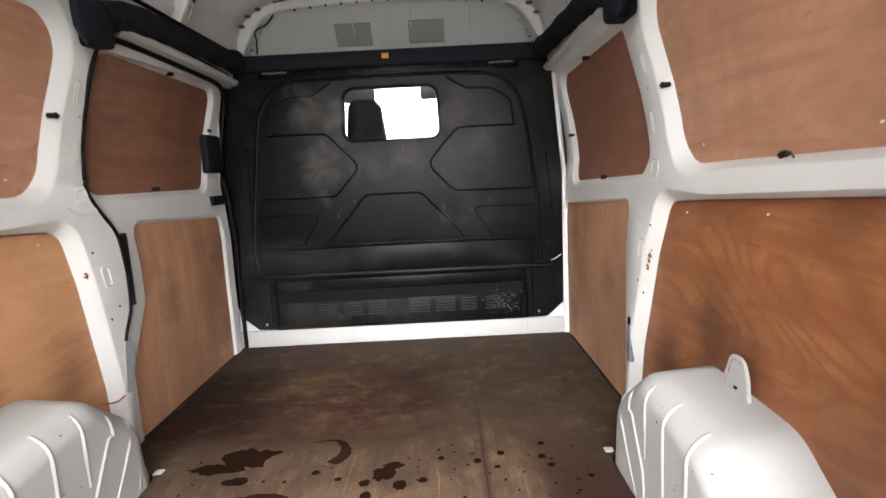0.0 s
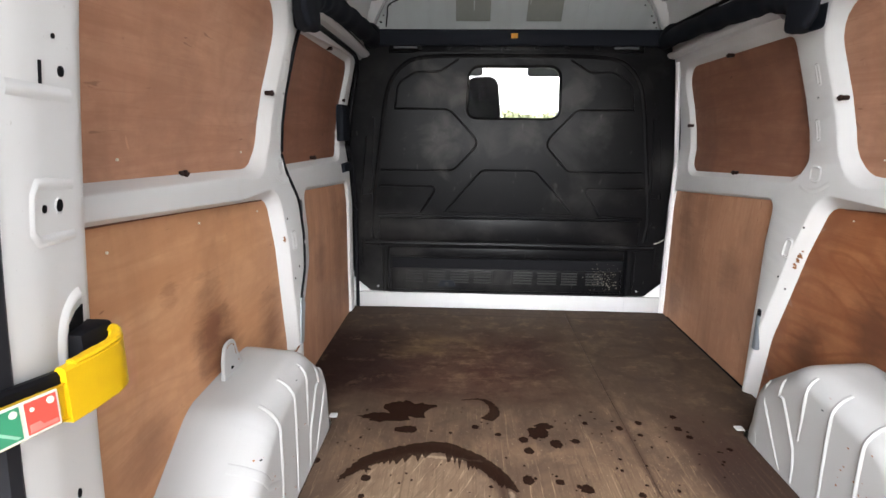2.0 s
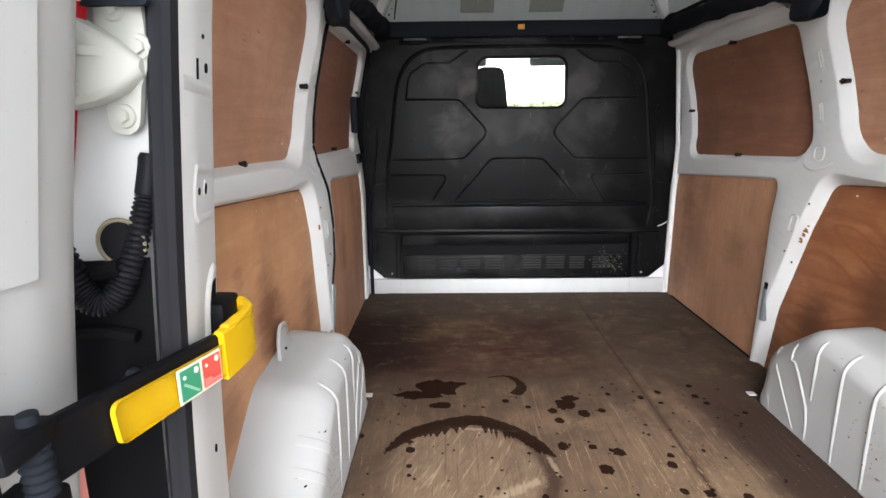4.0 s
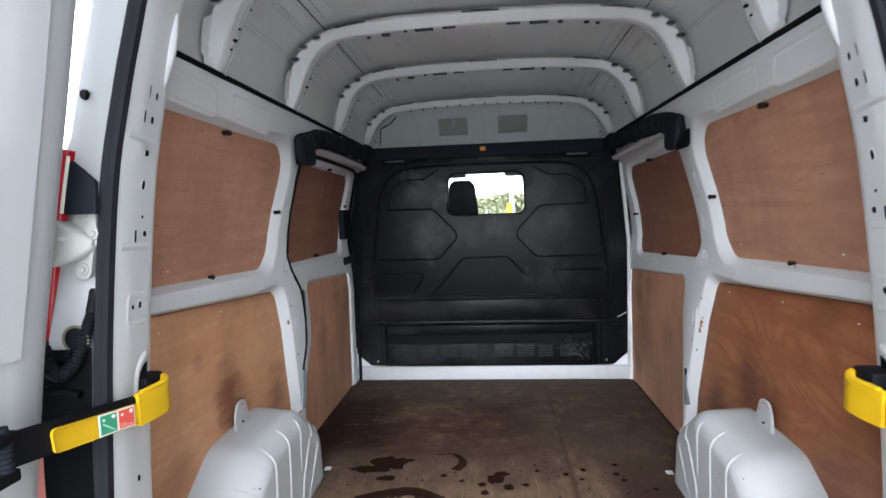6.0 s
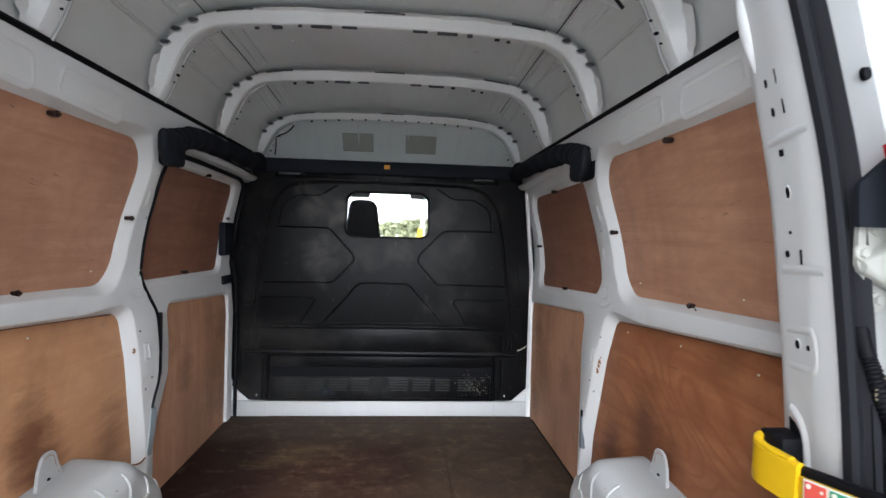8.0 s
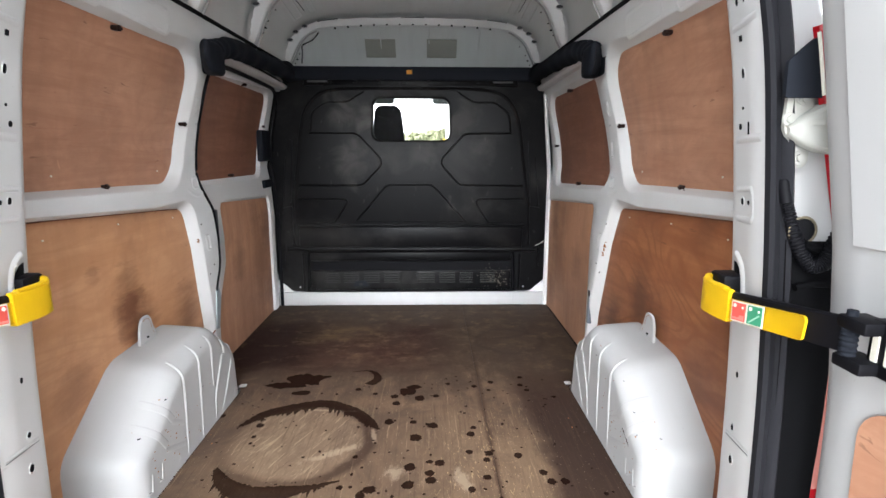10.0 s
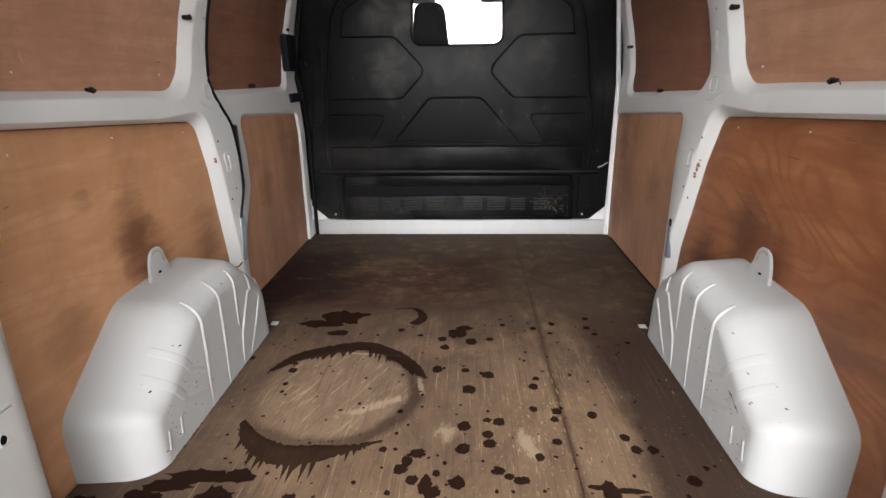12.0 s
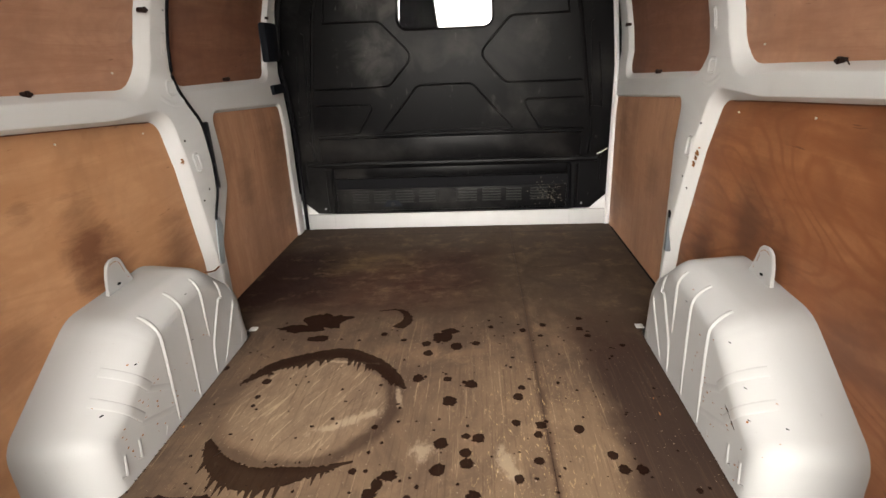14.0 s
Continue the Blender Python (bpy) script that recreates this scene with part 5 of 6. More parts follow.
cable = thing("roof_cable", "thin black cable with a grommet on the roof bow", "cable")
part("cable", bm, RUBBER, cable)
part("grommet", disc(bmesh.new(), (0.395, 0.872, 1.795), (0, 0.5, 1), 0.022, 0.016), RUBBER, cable)
wire = thing("roof_wire", "thin black wire with clips at the front roof bow", "cable")
bm = tube(bmesh.new(), smooth_path([(-0.56, 2.6, 1.68), (-0.60, 2.61, 1.64), (-0.66, 2.61, 1.61), (-0.68, 2.68, 1.58), (-0.69, 2.70, 1.52)], 5), 0.004, 6)
part("cable", bm, RUBBER, wire)

# ---- rear frame: pillars, header, seal ----
INNER = [(0.765, 0.335, -0.05), (0.762, 0.335, 0.2), (0.753, 0.335, 0.5), (0.741, 0.338, 0.72), (0.727, 0.342, 0.904), (0.708, 0.358, 1.147), (0.685, 0.378, 1.327), (0.664, 0.385, 1.43), (0.640, 0.39, 1.53), (0.604, 0.40, 1.65), (0.565, 0.41, 1.73), (0.50, 0.43, 1.80), (0.40, 0.44, 1.825), (0.0, 0.45, 1.84)]
half = smooth_path(INNER, 5)
PATH_IN = [Vector((-p.x, p.y, p.z)) for p in half] + [p.copy() for p in half[::-1][1:]]


def swept(profile, wide=(1.0, 1.0)):
    """Carries a profile of (outward, back) offsets round the rear opening; wide: how far it spreads low down and high up."""
    rows = []
    for i, p in enumerate(PATH_IN):
        t = PATH_IN[min(i + 1, len(PATH_IN) - 1)] - PATH_IN[max(i - 1, 0)]
        t.y = 0
        t.normalize()
        out = Vector((-t.z, 0, t.x))
        k = float(np.interp(p.z, (1.05, 1.22), wide))
        draw = 0.05 * float(np.interp(p.z, (1.2, 1.6), (0, 1)))
        rows.append([p + out * (o * k + draw * min(0, b)) + Vector((0, b, 0)) for o, b in profile])
    return rows


frame_rear = tagged(new("trim_rear_frame"), "white painted steel rear door frame with holes", "door frame", kind="structure")
bm = bmesh.new()
skin(bm, swept([(0.10, 0.10), (0.03, 0.05), (0.006, 0.02), (0.0, 0.006), (-0.002, -0.006), (-0.012, -0.06), (-0.025, -0.125), (-0.022, -0.134), (0.0, -0.138)]))
part("pillar", bm, WHITE, frame_rear)
bm = bmesh.new()
skin(bm, swept([(-0.01, -0.138), (0.0, -0.148), (0.02, -0.153), (0.034, -0.16), (0.050, -0.162), (0.062, -0.15)], (2.1, 1.1)))
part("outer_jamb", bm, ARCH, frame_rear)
bm = bmesh.new()
prof = [(-0.020, -0.128), (-0.031, -0.142), (-0.030, -0.156), (-0.024, -0.162), (-0.019, -0.155), (-0.014, -0.164), (-0.007, -0.170), (0.0, -0.163), (0.0, -0.148), (-0.008, -0.132)]
rows = swept(prof)
for row in rows:
    for k in range(4, 9):
        row[k].x += 0.009
skin(bm, rows, True)
part("seal", bm, SEAL, frame_rear, "thick black rubber door seal")


def on_pillar(z, back):
    """A place on the pillar's face at a height, and back from its inner edge (0 to 1)."""
    x = float(np.interp(z, [p[2] for p in INNER], [p[0] for p in INNER]))
    y = float(np.interp(z, [p[2] for p in INNER], [p[1] for p in INNER]))
    return x - 0.002 - 0.023 * back, y - 0.006 - 0.119 * back


def pillar_frame(s, z, back):
    """Place, backward and upward directions and inward normal on the pillar's face."""
    p = Vector((s * on_pillar(z, back)[0], on_pillar(z, back)[1], z))
    q = Vector((s * on_pillar(z, back + 0.1)[0], on_pillar(z, back + 0.1)[1], z))
    u = Vector((s * on_pillar(z + 0.02, back)[0], on_pillar(z + 0.02, back)[1], z + 0.02))
    a, b = (q - p).normalized(), (u - p).normalized()
    n = a.cross(b).normalized()
    return p, a, b, (n if n.x * s < 0 else -n)


def punched(s, z, back, wide, high, square=False, rim=0.0):
    """A dark hole or slot punched in the pillar, with a slightly raised edge."""
    p, a, b, n = pillar_frame(s, z, back)
    bm = bmesh.new()
    if square:
        loop = [(-1, -1), (1, -1), (1, 1), (-1, 1)]
    else:
        loop = [(math.cos(2 * math.pi * k / 16), math.sin(2 * math.pi * k / 16)) for k in range(16)]
    low = [bm.verts.new(p + a * (wide * x) + b * (high * y) - n * 0.004) for x, y in loop]
    top = [bm.verts.new(p + a * (wide * x) + b * (high * y) + n * 0.0009) for x, y in loop]
    bridge(bm, low, top)
    bm.faces.new(top)
    hole = part("slot" if wide < 0.003 else "hole", bm, DARK, frame_rear)
    if rim:
        rim *= 0.7
        line = [p + a * ((wide + rim) * math.cos(t)) + b * ((high + rim) * math.sin(t)) for t in np.linspace(0, 2 * math.pi, 20, endpoint=False)]
        part("hole_rim", tube(bmesh.new(), line, 0.0011, 6, True), WHITE, hole)


def pillar_line(s, z, z1, b0, b1, n=10):
    return [pillar_frame(s, z + (z1 - z) * f, b0 + (b1 - b0) * f)[0] for f in np.linspace(0, 1, n)]


# punched holes and slots: (height, how far back, half width, half height, square, rim)
HOLES = (
    (1.625, 0.22, 0.0055, 0.0080, False, 0.0), (1.528, 0.28, 0.0055, 0.0063, True, 0.0), (1.334, 0.20, 0.0044, 0.0076, False, 0.0),
    (1.284, 0.26, 0.0044, 0.0077, False, 0.0), (1.215, 0.30, 0.0050, 0.0055, True, 0.0), (1.150, 0.31, 0.0052, 0.0092, False, 0.004),
    (1.085, 0.29, 0.0024, 0.0029, False, 0.0), (1.050, 0.18, 0.0052, 0.0059, False, 0.0), (0.904, 0.26, 0.0059, 0.0071, False, 0.003),
    (0.904, 0.50, 0.0038, 0.0046, False, 0.0), (0.538, 0.30, 0.0038, 0.0063, False, 0.0), (0.414, 0.26, 0.0055, 0.0059, False, 0.004),
    (0.340, 0.30, 0.0071, 0.0084, False, 0.005), (0.150, 0.36, 0.0034, 0.0038, False, 0.0),
    (1.630, 0.44, 0.0013, 0.0109, True, 0.0), (1.430, 0.30, 0.0017, 0.0109, True, 0.0), (1.338, 0.46, 0.0015, 0.0118, True, 0.0),
    (1.287, 0.53, 0.0015, 0.0118, True, 0.0), (1.046, 0.50, 0.0015, 0.0118, True, 0.0),
)
for s in (-1, 1):
    for z, back, wide, high, square, rim in HOLES:
        punched(s, z, back, wide, high, square, rim)
    face = pillar_frame(s, 1.0, 0.4)[3]
    for z, lift in ((1.238, 0.006), (1.024, 0.004), (1.565, 0.012)):
        part("pressing", rib(bmesh.new(), pillar_line(s, z, z + lift, 0.02, 0.96), face, 0.007, 0.0026), WHITE, frame_rear)
    part("pressing", rib(bmesh.new(), pillar_line(s, 0.925, 0.932, 0.02, 0.60, 6) + pillar_line(s, 0.92, 0.882, 0.66, 0.68, 4) + pillar_line(s, 0.87, 0.866, 0.60, 0.02, 6), face, 0.006, 0.0022), WHITE, frame_rear)
    # lap joint low on the pillar
    part("lap_joint", rib(bmesh.new(), pillar_line(s, 0.388, 0.404, 0.0, 0.96), face, 0.004, 0.0022), WHITE, frame_rear)
    line = [p + Vector((0, 0, -0.005)) for p in pillar_line(s, 0.388, 0.404, 0.0, 0.96)]
    part("lap_gap", tube(bmesh.new(), line, 0.0011, 6), GREY, frame_rear)
    # bump in the pillar's inner edge beside the upper rail
    bump = [Vector((s * (on_pillar(z, 0.0)[0] + 0.004), on_pillar(z, 0.0)[1] + 0.004, z)) for z in np.linspace(1.36, 1.52, 14)]
    part("edge_bulge", tube(bmesh.new(), bump, [0.003 + 0.011 * math.sin(math.pi * k / 13) for k in range(14)], 12, flat=1.0), WHITE, frame_rear, sharp=80)
    # lip of the cut-out where the check strap enters
    lip = smooth_path([(0.0, 0.790, 0), (0.12, 0.787, 0), (0.27, 0.772, 0), (0.345, 0.745, 0), (0.36, 0.70, 0)], 6)
    part("cutout_lip", rib(bmesh.new(), [pillar_frame(s, p.y, p.x)[0] for p in lip], face, 0.010, 0.004), WHITE, frame_rear)
    hollow = rounded([(-0.02, 0.68, 0), (0.29, 0.68, 0), (0.29, 0.752, 0.03), (0.10, 0.772, 0.02), (-0.02, 0.776, 0)], 0.02)
    bm = board([Vector((p.x, p.y)) for p in hollow], lambda u, v, d: pillar_frame(s, v, u)[0] + face * (0.0012 - d), 0.0, 0.004)
    part("cutout", bm, DARK, frame_rear, "dark cut-out for the strap")
    part("bump_stop", disc(bmesh.new(), (s * 0.728, 0.212, 1.312), (s * 0.3, -1, 0), 0.010, 0.006), RUBBER, frame_rear, "black rubber plug")

# ---- rear doors, standing open ----
RX = 0.008
frame_rear.location.x = RX
EDGE_Z = (-0.15, 0.25, 0.575, 0.87, 1.12, 1.28, 1.52, 1.80)
EDGE_X = (0.83, 0.818, 0.797, 0.752, 0.704, 0.672, 0.628, 0.585)


def edge_x(z, s):
    """How far out a door's hinge edge stands; the right door hangs a little further in at its foot."""
    return float(np.interp(z, EDGE_Z, EDGE_X)) - (0.022 * float(np.interp(z, (0.2, 0.85), (1, 0))) if s > 0 else 0.0)


for s in (-1, 1):
    name = "door_2" if s < 0 else "door_3"
    door_x = lambda z, s=s: edge_x(z, s)
    door = tagged(new(name), "white rear van door standing open, lined low down with plywood", "door", kind="structure")
    rows = []
    for z in np.linspace(-0.15, 1.80, 40):
        x = door_x(z)
        prof = [(0.10, 0.10), (0.03, 0.125), (0.012, 0.12), (0.0, 0.095), (0.006, 0.05), (0.016, 0.0), (0.02, -0.3), (0.03, -0.72), (0.05, -0.75), (0.12, -0.75), (0.13, -0.3), (0.13, 0.06)]
        rows.append([(s * (x + o), b, z) for o, b in prof])
    bm = bmesh.new()
    vs = skin(bm, rows, True)
    bm.faces.new(vs[0]), bm.faces.new(vs[-1])
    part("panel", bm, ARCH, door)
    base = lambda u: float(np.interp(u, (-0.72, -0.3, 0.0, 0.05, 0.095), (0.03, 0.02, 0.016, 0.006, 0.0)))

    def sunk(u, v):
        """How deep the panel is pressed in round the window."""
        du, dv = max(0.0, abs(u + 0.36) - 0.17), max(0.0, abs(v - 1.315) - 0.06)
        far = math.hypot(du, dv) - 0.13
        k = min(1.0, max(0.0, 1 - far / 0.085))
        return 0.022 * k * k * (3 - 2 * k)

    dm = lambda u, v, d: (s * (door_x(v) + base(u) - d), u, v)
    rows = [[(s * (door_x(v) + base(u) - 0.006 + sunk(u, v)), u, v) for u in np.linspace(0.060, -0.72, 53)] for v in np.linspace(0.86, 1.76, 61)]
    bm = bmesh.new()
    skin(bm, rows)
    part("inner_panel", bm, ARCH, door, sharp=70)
    ply = rounded([(-0.68, -0.08, 0.03), (0.040, -0.08, 0.03), (0.040, 0.605, 0.06), (-0.68, 0.62, 0.05)])
    part("plywood_panel", board(ply, dm, 0.006, -0.004, [(1, 0.1 * k) for k in range(7)]), PLY, door, "red-brown plywood lining board")
    for u in (-0.02, -0.3, -0.6):
        part("screw", disc(bmesh.new(), dm(u, 0.46, 0.0075), (s, 0, 0), 0.005, 0.003), CREAM, door)
    win = rounded([(-0.66, 1.135, 0.13), (-0.066, 1.135, 0.13), (-0.066, 1.485, 0.15), (-0.66, 1.495, 0.13)])
    sunk_map = lambda u, v, d: (s * (door_x(v) + base(u) + 0.016 - d), u, v)
    bm = tube(bmesh.new(), [sunk_map(p.x, p.y, 0.001) for p in win], 0.006, 6, True)
    part("window_blank_seal", bm, RUBBER, door, "black seam round the blanked window")
    part("window_blank", board(offset(win, -0.004), sunk_map, 0.003, -0.01, [(1, 1.15 + 0.05 * k) for k in range(7)]), GREY, door, "grey blanked window")
    part("screw", disc(bmesh.new(), dm(-0.050, 1.135, 0.000), (s, 0, 0), 0.006, 0.016), DARK, door)
    # hinges: a bolted leaf on the body, a finned arm and a block on the door
    for z, hx in ((0.0, 0.014),):
        leaf = rounded([(hx + 0.690, z + 1.108, 0.012), (hx + 0.736, z + 1.110, 0.016), (hx + 0.738, z + 1.01, 0.02), (hx + 0.738, z + 0.974, 0.016), (hx + 0.708, z + 0.974, 0.016), (hx + 0.700, z + 1.02, 0.02), (hx + 0.689, z + 1.042, 0.012)], 0.02)
        hinge = part("hinge", board(leaf, lambda u, v, d: (s * u, 0.184 + d, v), 0.0, 0.008), HINGE, door, "off-white painted steel hinge")
        rows = []
        for f in np.linspace(0, 1, 7):
            x, hi, lo, fore = hx + 0.694 + 0.111 * f, z + 1.046 + 0.056 * math.sin(f * 1.5) ** 0.9, z + 1.030 - 0.032 * math.sin(f * 2.2) ** 0.7, 0.174 - 0.050 * f ** 0.7
            rows.append([(s * x, 0.186, hi), (s * x, fore + 0.006, hi), (s * x, fore, hi - 0.006), (s * x, fore, lo + 0.006), (s * x, fore + 0.006, lo), (s * x, 0.186, lo)])
        bm = bmesh.new()
        vs = skin(bm, rows, True)
        bm.faces.new(vs[0]), bm.faces.new(vs[-1])
        part("hinge_arm", bm, HINGE, hinge)
        rows = [[(s * (hx + x), y, z + 1.050 + dz) for dz in (-0.004, 0.004)] for x, y in ((0.702, 0.180), (0.712, 0.162), (0.730, 0.144), (0.760, 0.128), (0.79, 0.122))]
        fin = bmesh.new()
        for (a, b), (c, d) in zip(rows, rows[1:]):
            w = [fin.verts.new(q) for q in (a, c, d, b)]
            w += [fin.verts.new((q[0], 0.185, q[2])) for q in (a, c, d, b)]
            for face in ((0, 1, 2, 3), (0, 1, 5, 4), (3, 2, 6, 7)):
                fin.faces.new([w[k] for k in face])
        part("hinge_fin", fin, HINGE, hinge)
        part("hinge_block", box(bmesh.new(), s * (hx + 0.800), s * (hx + 0.86), 0.100, 0.160, z + 0.996, z + 1.102, 0.010, 3), HINGE, hinge)
        for bx, bz in ((0.696, 1.057), (0.717, 1.092), (0.721, 0.992)):
            part("hinge_boss", disc(bmesh.new(), (s * (hx + bx), 0.183, z + bz), (0, -1, 0), 0.0125, 0.0035, 20), HINGE, hinge)
            part("hinge_bolt", disc(bmesh.new(), (s * (hx + bx), 0.180, z + bz), (0, -1, 0), 0.0075, 0.006, 6), HINGE, hinge)
    door.location.x = RX

# ---- jamb covers, lamps, cables beside the doors ----
for s in (-1, 1):
    cover = thing("jamb_cover", "black plastic cover inside the rear door jamb", "jamb cover", "jamb covers")
    rows = []
    for k in np.linspace(0, 1, 12):
        row = []
        for dx, y in ((-0.006, 0.176), (0.02, 0.167), (0.06, 0.161), (0.095, 0.162)):
            z = (0.325 - 0.70 * dx) * (1 - k) + 0.848 * k
            x = float(np.interp(z, [p[2] for p in INNER], [p[0] for p in INNER]))
            row.append((s * (x + dx), y - 0.003 * math.sin(math.pi * k), z))
        rows.append(row)
    bm = bmesh.new()
    skin(bm, rows)
    lower = part("lower_cover", bm, COVER, cover)
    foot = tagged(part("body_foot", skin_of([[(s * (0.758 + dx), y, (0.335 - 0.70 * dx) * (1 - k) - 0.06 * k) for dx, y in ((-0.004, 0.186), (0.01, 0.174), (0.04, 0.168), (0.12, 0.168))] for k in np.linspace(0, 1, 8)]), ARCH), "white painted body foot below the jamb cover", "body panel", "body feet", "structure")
    part("body_crease", tube(bmesh.new(), smooth_path([(s * 0.775, 0.170, 0.292), (s * 0.80, 0.165, 0.262), (s * 0.826, 0.163, 0.222)], 6), 0.006, 8), ARCH, foot)
    part("cover_ledge", tube(bmesh.new(), [(s * x, 0.158, z) for x, z in ((0.745, 0.842), (0.775, 0.835), (0.81, 0.838))], 0.010, 10), COVER, lower)
    part("cover_ledge", tube(bmesh.new(), [(s * x, 0.160, z) for x, z in ((0.742, 0.765), (0.775, 0.772), (0.815, 0.770))], 0.007, 8), COVER, lower)
    part("cover_clip", disc(bmesh.new(), (s * 0.752, 0.158, 0.722), (0, -1, 0), 0.008, 0.006), FOAM, lower)
    tri = rounded([(0.690, 1.092, 0.004), (0.765, 1.092, 0.004), (0.735, 1.192, 0.006), (0.712, 1.172, 0.01), (0.688, 1.150, 0.006)], 0.02)
    bm = board(tri, lambda u, v, d: (s * u, 0.170 + d, v), 0.0, 0.008)
    part("upper_cover", bm, FOAM, cover)
    cover.location.x = RX
    lamp = thing("tail_light", "tall red plastic tail light at the body corner", "tail light", "tail lights")
    edge = [(0.822, 0.25), (0.815, 0.36), (0.815, 0.48), (0.814, 0.56), (0.812, 0.66), (0.808, 0.76), (0.790, 0.86), (0.770, 0.96), (0.752, 1.07), (0.733, 1.16), (0.722, 1.205)]
    edge = smooth_path([(x + 0.004, 0, z) for x, z in edge], 4)
    for z0, z1, back, in_x in ((0.2, 0.375, 0.0, 0.0), (0.355, 0.80, 0.0, 0.0), (0.80, 1.075, 0.014, 0.016), (1.06, 1.3, 0.0, 0.0)):
        rows = [[(s * (p.x + in_x + dx), y + back, p.z + dx * 0.3) for dx, y in ((0.0, 0.178), (0.002, 0.166), (0.010, 0.158), (0.03, 0.152), (0.06, 0.156), (0.075, 0.19))] for p in edge if z0 <= p.z <= z1]
        bm = bmesh.new()
        skin(bm, rows)
        lens = part("lens", bm, CLEAR_LENS if 0.3 < z0 < 0.5 else LENS, lamp, "pale pink clear lens" if 0.3 < z0 < 0.5 else "")
    for z0, z1 in ((0.2, 0.785), (1.075, 1.20)):
        line = [(s * (p.x - 0.001), 0.163, p.z) for p in edge if z0 < p.z < z1]
        part("bezel", tube(bmesh.new(), line, 0.0028, 6), CREAM, lens, "pale lens edge")
    lamp.location.x = RX
    hose = thing("cable_conduit", "corrugated black cable conduit between body and door", "cable conduit", "cable conduits")
    path = smooth_path([(s * 0.722, 0.186, 0.923), (s * 0.727, 0.178, 0.898), (s * 0.735, 0.168, 0.858), (s * 0.748, 0.158, 0.822), (s * 0.764, 0.150, 0.806), (s * 0.781, 0.144, 0.820), (s * 0.791, 0.138, 0.858), (s * 0.803, 0.130, 0.903)], 20)
    bm = tube(bmesh.new(), path, [0.0086 + 0.0052 * min(1, i / 95) + 0.0011 * (1 if i % 3 else -1) for i in range(len(path))], 12)
    part("hose", bm, RUBBER, hose, sharp=80)
    end = smooth_path([(s * 0.718, 0.190, 0.955), (s * 0.720, 0.188, 0.938), (s * 0.724, 0.183, 0.913)], 6)
    part("hose_end", tube(bmesh.new(), end, [0.009, 0.0105, 0.0115] + [0.0115] * (len(end) - 3), 12), RUBBER, hose)
    part("grommet_hole", disc(bmesh.new(), (s * 0.748, 0.170, 0.866), (0, -1, 0), 0.024, 0.006, 24), DARK, hose)
    loop = [(s * 0.748 + 0.024 * math.cos(a), 0.167, 0.866 + 0.024 * math.sin(a)) for a in np.linspace(0, 2 * math.pi, 20, endpoint=False)]
    part("grommet_ring", tube(bmesh.new(), loop, 0.0024, 6, True, 1.0, (0, 1, 0)), GROMMET, hose, "dull tan rubber grommet ring")
    hose.location.x = RX

